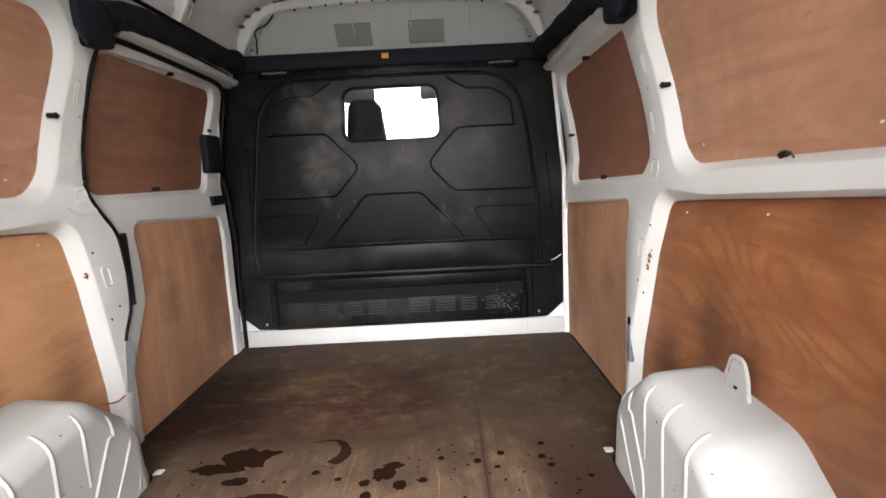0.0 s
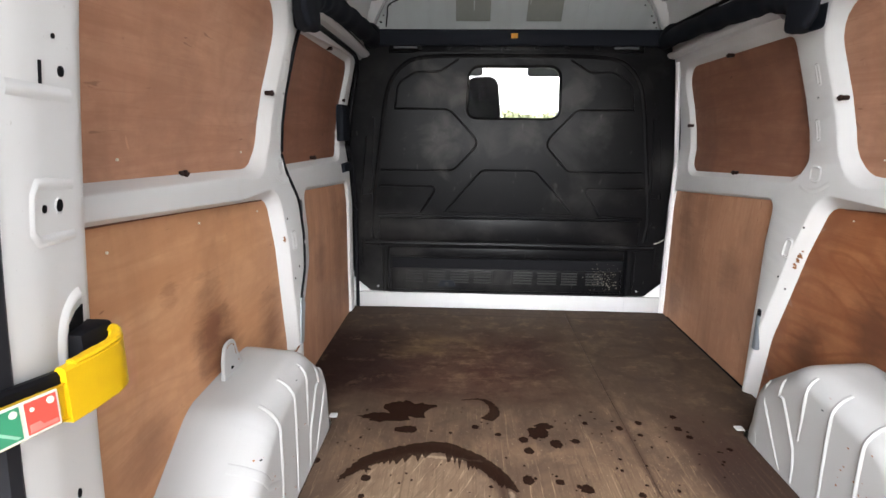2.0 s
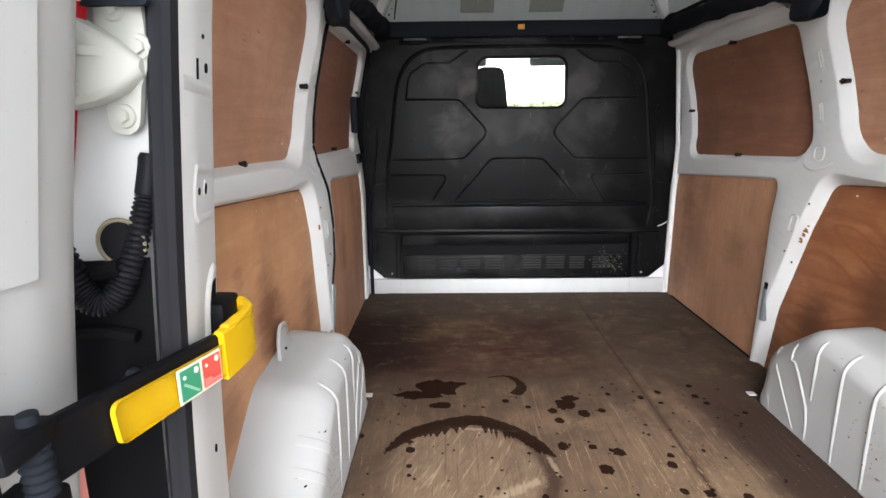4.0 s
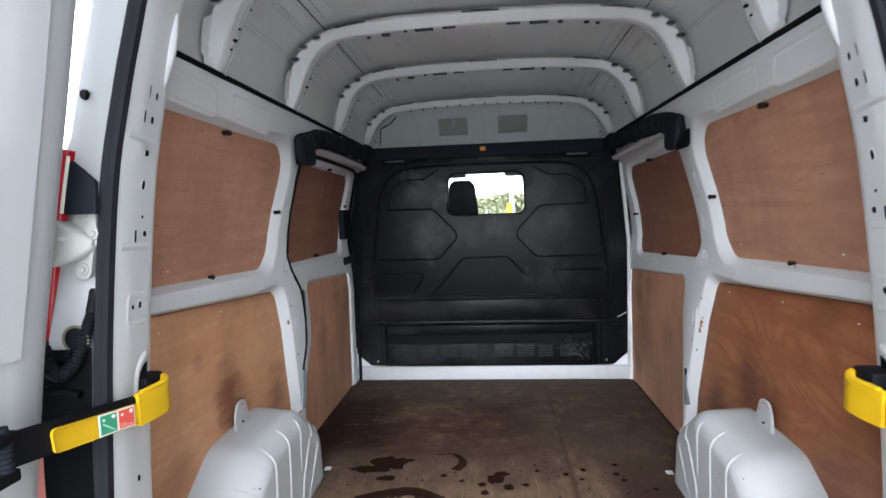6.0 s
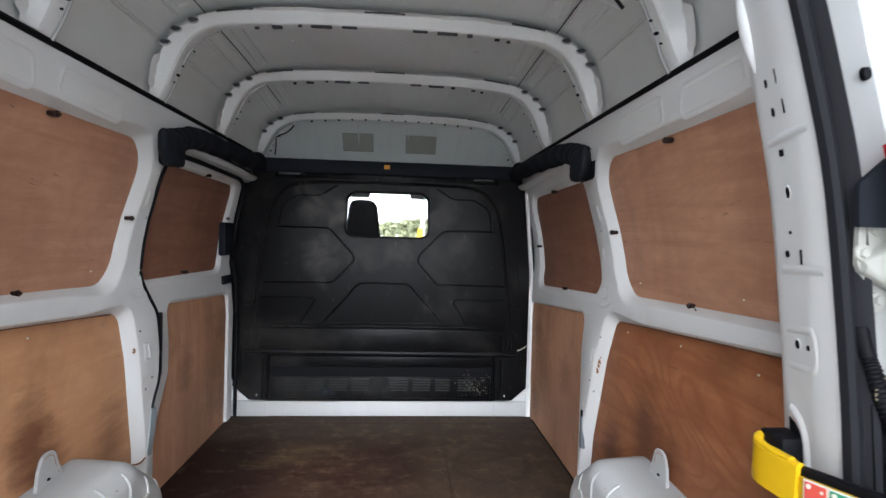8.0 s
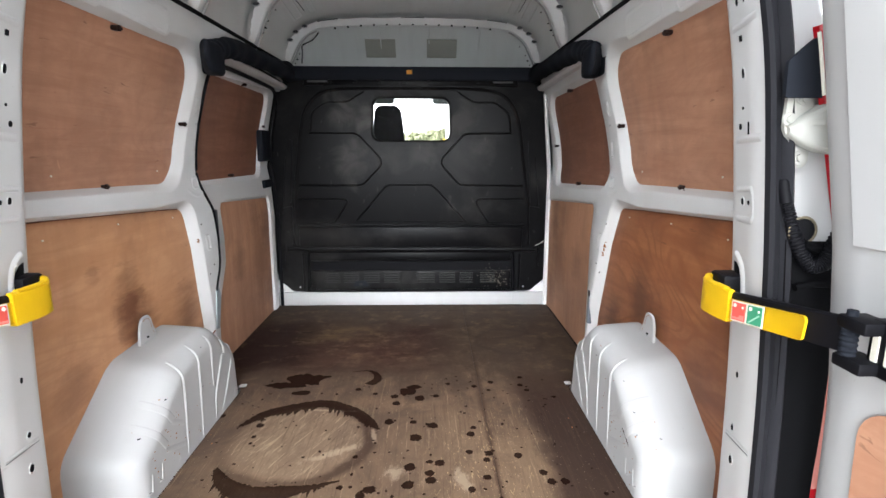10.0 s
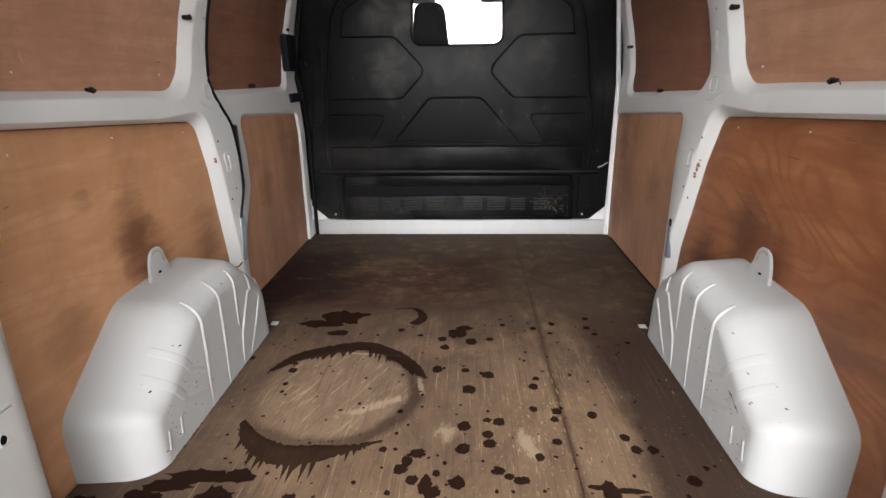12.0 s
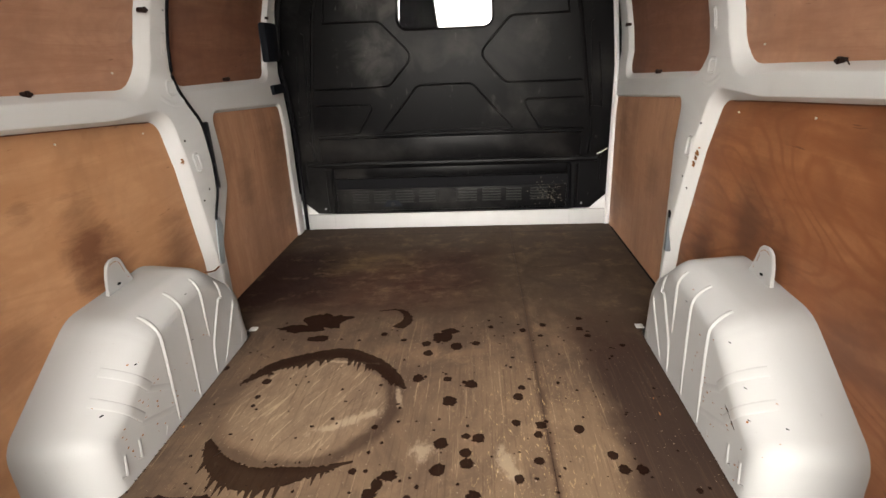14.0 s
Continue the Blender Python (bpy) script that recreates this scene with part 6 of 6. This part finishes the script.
# ---- yellow door check straps ----
for s in (-1, 1):
    strap = thing("door_check_strap", "yellow and black door check strap with a red and green sticker", "door strap", "door check straps")
    line = smooth_path([(s * 0.712, 0.348, 0.718), (s * 0.691, 0.346, 0.716), (s * 0.673, 0.322, 0.714), (s * 0.672, 0.28, 0.713), (s * 0.676, 0.236, 0.714)], 6)

    def ribbon(line, z0, z1, thick):
        bm = bmesh.new()
        rows = []
        for i, p in enumerate(line):
            t = (line[min(i + 1, len(line) - 1)] - line[max(i - 1, 0)]).normalized()
            o = Vector((t.y, -t.x, 0)) * thick / 2
            e = 0.004
            rows.append([p + o + Vector((0, 0, z0)), p + o + Vector((0, 0, z1 - e)), p + o * 0.5 + Vector((0, 0, z1)), p - o * 0.5 + Vector((0, 0, z1)), p - o + Vector((0, 0, z1 - e)), p - o + Vector((0, 0, z0))])
        vs = skin(bm, rows, True)
        bm.faces.new(vs[0]), bm.faces.new(vs[-1])
        return bm

    part("yellow_cover", ribbon(line, -0.034, 0.030, 0.014), YELLOW, strap)
    top = [p + Vector((0, 0, 0.030)) for p in line[2:-2]]
    part("cover_rim", tube(bmesh.new(), top, [0.0078 if (i // 3) % 2 else 0.0068 for i in range(len(top))], 8, flat=0.55), YELLOW, strap)
    f = lambda y: s * (0.6735 + (0.240 - y) * 0.113)
    g = lambda y: 0.710 + (0.240 - y) * 0.124
    bar = [Vector((f(y) + s * 0.009, y, g(y) + 0.002)) for y in (0.25, 0.15, 0.08, 0.0)]
    part("bar", ribbon(bar, -0.027, 0.027, 0.012), RUBBER, strap, "black steel strap bar")
    plate = rounded([(0.252, -0.025, 0.0), (0.060, -0.025, 0.007), (0.056, 0.017, 0.009), (0.252, 0.016, 0.0)], 0.02, 5)
    part("yellow_plate", board(plate, lambda u, v, d: (f(u) - s * d, u, g(u) + v), -0.001, 0.005), YELLOW, strap)

    def label_plate(pts, m, lift, name, on=None):
        """A thin piece of the sticker: corners along the strap (0 to 1) and up it (0 to 1)."""
        bm = bmesh.new()
        loops = []
        for d in (lift - 0.0012, lift):
            loops.append([bm.verts.new((f(0.222 - 0.080 * a) - s * d, 0.222 - 0.080 * a, g(0.222 - 0.080 * a) - 0.024 + 0.040 * b)) for a, b in pts])
        bridge(bm, *loops)
        bm.faces.new(loops[1])
        return part(name, bm, m, on or strap)

    def spot(a, b, r):
        return [(a + r * 0.5 * math.cos(t), b + r * math.sin(t)) for t in np.linspace(0, 2 * math.pi, 14, endpoint=False)]

    quad = lambda a, b, c, d: [(a, c), (b, c), (b, d), (a, d)]
    sticker = label_plate(quad(0, 1, 0, 1), CREAM, 0.0052, "sticker")
    for m, k in ((RED, 0.0), (GREEN, 0.5)):
        label_plate(quad(k + 0.035, k + 0.465, 0.07, 0.93), m, 0.0060, "sticker_panel", sticker)
        label_plate(spot(k + 0.12, 0.78, 0.10), CREAM, 0.0066, "sticker_mark", sticker)
        label_plate(spot(k + 0.38, 0.72, 0.06), CREAM, 0.0066, "sticker_mark", sticker)
    label_plate([(0.06, 0.12), (0.44, 0.12), (0.44, 0.34), (0.30, 0.34), (0.26, 0.22), (0.06, 0.22)], PINK, 0.0066, "sticker_mark", sticker)
    label_plate([(0.57, 0.14), (0.62, 0.12), (0.92, 0.52), (0.89, 0.58)], MINT, 0.0066, "sticker_mark", sticker)
    bm = box(bmesh.new(), s * 0.694, s * 0.765, 0.296, 0.355, 0.700, 0.757, 0.008)
    part("pillar_guide", bm, RUBBER, strap, "black guide in the pillar")
    strap.location = (RX - (0.016 if s < 0 else 0.0), 0, -0.005 if s < 0 else -0.004)
    bm = box(bmesh.new(), s * 0.700, s * 0.745, -0.045, 0.008, 0.692, 0.712, 0.004)
    box(bm, s * 0.700, s * 0.745, -0.045, 0.008, 0.752, 0.772, 0.004)
    box(bm, s * 0.728, s * 0.775, -0.11, -0.02, 0.690, 0.774, 0.005)
    part("hinge_box", bm, RUBBER, strap, "black hinge box on the door")
    bm = tube(bmesh.new(), [(s * 0.712, -0.006, 0.700 + 0.004 * k) for k in range(17)], [0.0125 if k % 2 else 0.0105 for k in range(17)], 12)
    part("hinge_spring", bm, FOAM, strap, "ribbed black sleeve")
    part("hinge_pin", disc(bmesh.new(), (s * 0.712, -0.006, 0.776), (0, 0, 1), 0.008, 0.008), FOAM, strap)
    for y in (-0.035, -0.058):
        part("slot", box(bmesh.new(), s * 0.7265, s * 0.7285, y - 0.006, y + 0.006, 0.712, 0.752, 0.0015, 1), CREAM, strap)

# ---- outer skin that closes the van ----
shell = tagged(new("wall_outer"), "plain white outer van body", "van body", kind="structure")
for s in (-1, 1):
    rows = []
    for y, k in ((0.235, 0.0), (0.38, 0.5), (0.6, 0.85), (1.0, 1.0), (2.0, 1.0), (3.1, 1.0)):
        wide = [(0.93, -0.3), (0.97, 0.4), (0.95, 0.9), (0.915, 1.2), (0.885, 1.4), (0.86, 1.62), (0.80, 1.83), (0.6, 1.92), (0, 1.95)]
        thin = [(0.88, -0.3), (0.885, 0.4), (0.84, 0.9), (0.765, 1.2), (0.73, 1.4), (0.66, 1.66), (0.60, 1.80), (0.45, 1.89), (0, 1.92)]
        rows.append([(s * (a * (1 - k) + b * k), y, z0 * (1 - k) + z1 * k) for (a, z0), (b, z1) in zip(thin, wide)])
    bm = bmesh.new()
    skin(bm, rows)
    part("side_skin", bm, WHITE, shell)
part("underside", box(bmesh.new(), -0.93, 0.93, 0.05, 4.1, -0.32, -0.28), DARK, shell)

# ---- cab seen through the small window ----
cab = tagged(new("wall_cab"), "dark van cab shell with a windscreen opening", "cab", kind="structure")
bm = bmesh.new()
for s in (-1, 1):
    box(bm, s * 0.86, s * 0.90, 2.62, 4.15, -0.28, 0.85)
box(bm, -0.88, 0.88, 2.62, 3.15, 1.40, 1.44)
box(bm, -0.88, 0.88, 4.10, 4.15, -0.28, 0.80)
part("shell", bm, GREY, cab)
bm = box(bmesh.new(), -0.85, 0.85, 3.55, 4.12, 0.50, 0.86, 0.05)
tagged(part("dashboard", bm, CLOTH), "black dashboard below the windscreen", "dashboard")
for x0, x1 in ((-0.36, -0.155), (0.125, 0.36)):
    shape = rounded([(x0, 1.318, 0.02), (x1, 1.318, 0.02), (x1, 1.41, 0.0), (x0, 1.41, 0.0)], 0.03)
    bm = board(shape, lambda u, v, d: (u, 3.19 + d, v), 0.0, 0.018)
    tagged(part("sun_visor", bm, GREY), "grey folded sun visor under the cab roof", "sun visor", "sun visors")
shape = rounded([(-0.08, 1.280, 0.012), (0.07, 1.280, 0.012), (0.122, 1.36, 0.01), (0.125, 1.41, 0.0), (-0.152, 1.41, 0.0), (-0.15, 1.36, 0.01)], 0.03)
bm = board(shape, lambda u, v, d: (u, 3.20 + d, v), 0.0, 0.006)
tagged(part("roof_console", bm, CLOUDY), "pale translucent panel under the cab roof", "roof panel")
seat = thing("cab_seat", "black cloth cab seat with a tall headrest", "seat")
bm = board(rounded([(-0.272, 1.02, 0.06), (-0.058, 1.02, 0.04), (-0.088, 1.272, 0.05), (-0.245, 1.272, 0.05)], 0.02), lambda u, v, d: (u, 2.73 + d, v), 0.0, 0.12)
part("headrest", bm, CLOTH, seat)
bm = box(bmesh.new(), -0.42, 0.08, 2.70, 2.86, 0.30, 1.01, 0.06, 3)
part("backrest", bm, CLOTH, seat)
bm = box(bmesh.new(), -0.42, 0.08, 2.75, 3.25, 0.15, 0.40, 0.06, 3)
part("cushion", bm, CLOTH, seat)
bm = box(bmesh.new(), -0.38, 0.04, 2.78, 3.2, -0.28, 0.15)
part("base", bm, CLOTH, seat)

# ---- outside ----
# ground out of view, added as a reflector below the rear opening
bm = bmesh.new()
bmesh.ops.create_grid(bm, x_segments=8, y_segments=8, size=400, matrix=Matrix.Translation((0, 0, -0.62)))
tagged(part("ground", bm, PALE_GROUND), "unseen pale ground that bounces light into the van", "ground", kind="structure")
bm = box(bmesh.new(), -150, 150, 160, 161, -5, 70)
tagged(part("backdrop", bm, glow("bright_overcast", (1.0, 1.0, 0.97), 0.7)), "plain bright overcast sky", "backdrop", kind="structure")
rng = random.Random(3)


def hedge_top(x):
    return 1.42 + 0.14 * noise.noise(Vector((x * 0.9, 0, 0))) + 0.08 * noise.noise(Vector((x * 4, 3, 0)))


bm = bmesh.new()
skin(bm, [[(-10 + 0.2 * k, 15.25 + dy, hedge_top(-10 + 0.2 * k) * top - 0.62 * (1 - top)) for k in range(101)] for dy, top in ((0.0, 0.0), (0.05, 0.5), (0.1, 0.93), (1.3, 0.93), (1.4, 0.0))])
for k in range(22000):
    x, y = rng.uniform(-7, 7), rng.uniform(15.0, 15.4) if k % 3 else rng.uniform(15.0, 16.6)
    top = hedge_top(x) + rng.uniform(-0.05, 0.07)
    z = top - (top + 0.3) * (rng.random() if k % 3 else 0.06 * rng.random())
    m = Matrix.Translation((x, y, z)) @ Euler((rng.uniform(0, 6), rng.uniform(0, 6), rng.uniform(0, 6))).to_matrix().to_4x4() @ Matrix.Diagonal((rng.uniform(0.05, 0.11), rng.uniform(0.035, 0.07), 1, 1))
    vs = [bm.verts.new(m @ Vector(p)) for p in ((-1, 0, 0), (0, -1, 0), (1, 0, 0), (0, 1, 0))]
    bm.faces.new(vs)
tagged(part("hedge", bm, LEAF), "bright green hedge beyond the cab", "hedge", kind="stuff")
fence = thing("fence", "pale post fence before the hedge", "fence")
for k in range(30):
    x = -3.2 + 0.22 * k
    part("post", box(bmesh.new(), x, x + 0.045, 14.5, 14.55, -0.62, 0.98 + 0.12 * math.sin(k * 2.3), 0.01, 1), POST, fence)
pole = thing("telegraph_pole", "pale wooden pole with a yellow plate beyond the hedge", "pole")
part("shaft", tube(bmesh.new(), [(0.62, 14.2, -0.62), (0.62, 14.2, 3.0), (0.62, 14.2, 7.5)], [0.075, 0.07, 0.055], 14), POST, pole)
part("plate", box(bmesh.new(), 0.47, 0.63, 14.09, 14.12, 0.95, 1.25, 0.01, 1), YELLOW, pole, "yellow warning plate")

# ---- damp marks on the deck ----
# drops: where they fell and how wide
DROPS_FAR = [(-0.045, 1.276, 0.015), (-0.035, 1.216, 0.016), (-0.127, 1.302, 0.010), (0.057, 1.257, 0.020), (0.125, 1.278, 0.013), (-0.203, 1.343, 0.012), (-0.418, 1.312, 0.017), (0.178, 1.388, 0.010), (0.290, 1.364, 0.011), (0.366, 1.401, 0.011), (0.348, 1.326, 0.009), (0.501, 1.447, 0.011), (0.490, 1.372, 0.012), (0.510, 1.323, 0.010), (0.611, 1.260, 0.009), (-0.693, 1.131, 0.013), (-0.526, 1.058, 0.014), (-0.524, 0.980, 0.008), (-0.521, 0.939, 0.006)]
DROPS_MID = [(-0.054, 1.073, 0.017), (0.037, 1.070, 0.013), (0.032, 1.096, 0.005), (0.111, 1.044, 0.018), (0.090, 1.053, 0.008), (0.049, 0.963, 0.020), (0.035, 0.790, 0.018), (0.099, 0.817, 0.011), (0.131, 0.810, 0.016), (0.099, 0.757, 0.015), (0.102, 0.721, 0.017), (0.033, 0.699, 0.018), (-0.148, 0.850, 0.009), (-0.146, 0.755, 0.005), (0.259, 1.026, 0.010), (0.246, 0.982, 0.014), (0.233, 0.870, 0.011), (0.298, 0.862, 0.013), (0.286, 0.825, 0.011), (0.394, 0.847, 0.014), (0.278, 0.732, 0.013), (0.226, 0.674, 0.012), (0.459, 0.754, 0.014), (0.474, 0.707, 0.014), (0.516, 0.707, 0.013), (0.578, 0.601, 0.016), (0.623, 0.646, 0.007)]
DROPS_NEAR = [(-0.173, 0.691, 0.010), (-0.141, 0.693, 0.006), (-0.031, 0.611, 0.009), (0.020, 0.581, 0.019), (-0.089, 0.587, 0.014), (-0.142, 0.546, 0.007), (-0.223, 0.448, 0.007), (-0.141, 0.437, 0.009), (0.002, 0.439, 0.006), (0.048, 0.451, 0.008), (0.131, 0.453, 0.015), (0.197, 0.519, 0.008), (-0.281, 0.484, 0.019), (-0.227, 0.482, 0.015), (0.234, 0.533, 0.008), (0.281, 0.507, 0.019), (0.449, 0.534, 0.019), (0.551, 0.502, 0.013), (0.526, 0.451, 0.014), (0.511, 0.420, 0.013), (0.382, 0.430, 0.021)]
# pools and splashes, each of a few overlapping rounds: (x, y, half width, half depth)
POOLS_REAR = [
    [(-0.377, 0.475, 0.027, 0.020), (-0.364, 0.510, 0.020, 0.026)],
    [(-0.084, 0.678, 0.022, 0.016), (-0.108, 0.650, 0.012, 0.020), (-0.122, 0.622, 0.018, 0.016)],
    [(-0.055, 0.570, 0.014, 0.030), (-0.040, 0.552, 0.022, 0.018)],
    [(-0.030, 0.462, 0.024, 0.022), (-0.060, 0.445, 0.026, 0.020)],
    [(-0.215, 0.478, 0.023, 0.016)],
    [(0.120, 0.624, 0.016, 0.014), (0.144, 0.605, 0.012, 0.010), (0.172, 0.592, 0.018, 0.013)],
    [(0.209, 0.484, 0.019, 0.022), (0.207, 0.435, 0.020, 0.018), (0.245, 0.425, 0.026, 0.018)],
    [(0.375, 0.560, 0.020, 0.032), (0.420, 0.567, 0.034, 0.008), (0.345, 0.577, 0.020, 0.008)],
    [(0.487, 0.509, 0.028, 0.017)],
]
POOLS_SIDE = [
    [(-0.52, 1.385, 0.075, 0.028), (-0.445, 1.44, 0.080, 0.062)],
    [(0.008, 1.319, 0.030, 0.038), (0.035, 1.360, 0.030, 0.018)],
    [(-0.44, 1.315, 0.040, 0.018)],
    [(-0.596, 0.583, 0.085, 0.022), (-0.510, 0.588, 0.045, 0.018), (-0.67, 0.555, 0.06, 0.020)],
    [(-0.543, 0.518, 0.042, 0.032)],
    [(-0.470, 0.440, 0.055, 0.030), (-0.53, 0.460, 0.05, 0.024)],
    [(-0.700, 0.505, 0.045, 0.032), (-0.690, 0.445, 0.050, 0.030), (-0.80, 0.45, 0.10, 0.06)],
    [(-0.64, 0.36, 0.16, 0.04)],
    [(0.66, 0.42, 0.12, 0.08)],
]


def splash(bm, x, y, rx, ry, rng, ragged):
    """A flat irregular film of water on the deck."""
    seed, n = rng.uniform(0, 99), 40
    pts = []
    for k in range(n):
        a = 2 * math.pi * k / n
        f = 1 + ragged * noise.noise(Vector((1.6 * math.cos(a), 1.6 * math.sin(a), seed))) + 0.4 * ragged * noise.noise(Vector((5 * math.cos(a), 5 * math.sin(a), seed)))
        f += 0.12 * ragged * noise.noise(Vector((16 * math.cos(a), 16 * math.sin(a), seed)))
        f += rng.uniform(0.05, 0.28) if ragged < 0.5 and rng.random() < 0.3 else 0
        pts.append(bm.verts.new((x + rx * f * math.cos(a), y + ry * f * math.sin(a), 0.0006)))
    c = bm.verts.new((x, y, 0.0011))
    for k in range(n):
        bm.faces.new((c, pts[k], pts[(k + 1) % n]))
    return bm


def streak(outer, inner, drip, seed):
    """A curved streak of water between two edges, with short runs on its inner side."""
    bm = bmesh.new()
    a, b = smooth_path([(*p, 0) for p in outer], 14), smooth_path([(*p, 0) for p in inner], 14)
    rows = []
    for k, (p, q) in enumerate(zip(a, b)):
        t = k / (len(a) - 1)
        side = (q - p).normalized() if (q - p).length > 1e-4 else Vector((0, -1, 0))
        jag = drip * 1.6 * max(0, noise.noise(Vector((k * 0.95, seed, 0)))) ** 1.3 * math.sin(math.pi * t) ** 0.6
        lo = q + Vector((0, -jag, 0)) + side * 0.008 * noise.noise(Vector((k * 0.9, seed, 3)))
        hi = p - side * 0.009 * noise.noise(Vector((k * 0.6, seed, 9)))
        rows.append([(lo.x, lo.y, 0.0005), ((lo.x + hi.x) / 2, (lo.y + hi.y) / 2, 0.001), (hi.x, hi.y, 0.0005)])
    skin(bm, rows)
    return bm


STREAKS = [
    ([(-0.61, 1.045), (-0.553, 1.153), (-0.457, 1.212), (-0.316, 1.249), (-0.188, 1.183), (-0.113, 1.095), (-0.082, 1.02)], [(-0.603, 1.042), (-0.525, 1.112), (-0.445, 1.150), (-0.315, 1.190), (-0.215, 1.135), (-0.145, 1.065), (-0.090, 1.018)], 0.16, 1),
    ([(-0.580, 0.803), (-0.528, 0.752), (-0.482, 0.722), (-0.420, 0.701), (-0.343, 0.704), (-0.268, 0.706), (-0.180, 0.728)], [(-0.589, 0.785), (-0.555, 0.715), (-0.505, 0.662), (-0.432, 0.628), (-0.333, 0.642), (-0.257, 0.682), (-0.176, 0.724)], 0.12, 2),
    ([(-0.254, 1.523), (-0.182, 1.536), (-0.135, 1.508), (-0.112, 1.44), (-0.140, 1.385), (-0.180, 1.395)], [(-0.252, 1.519), (-0.185, 1.526), (-0.155, 1.490), (-0.150, 1.45), (-0.165, 1.420), (-0.182, 1.402)], 0.0, 7),
]
rng = random.Random(21)
for x, y, r in DROPS_FAR + DROPS_MID + DROPS_NEAR:
    part("water_spot", splash(bmesh.new(), x, y, r, r * rng.uniform(0.95, 1.2), rng, 0.22), DAMP, floor)
for pool in POOLS_REAR + POOLS_SIDE:
    bm = bmesh.new()
    for x, y, rx, ry in pool:
        splash(bm, x, y, rx, ry, rng, 0.38)
    part("water_pool", bm, DAMP, floor, "dark damp pool")
for outer, inner, drip, seed in STREAKS:
    part("water_streak", streak(outer, inner, drip, seed), DAMP_SOFT, floor, "dark curved water streak")
bm = bmesh.new()
for k in range(300):
    r = rng.uniform(0.0012, 0.0055)
    splash(bm, rng.uniform(-0.65, 0.66), 0.32 + 1.15 * rng.random() ** 1.7, r, r * rng.uniform(0.7, 1.3), rng, 0.45)
part("water_speck", bm, DAMP, floor, "tiny dark specks")["kind"] = "stuff"
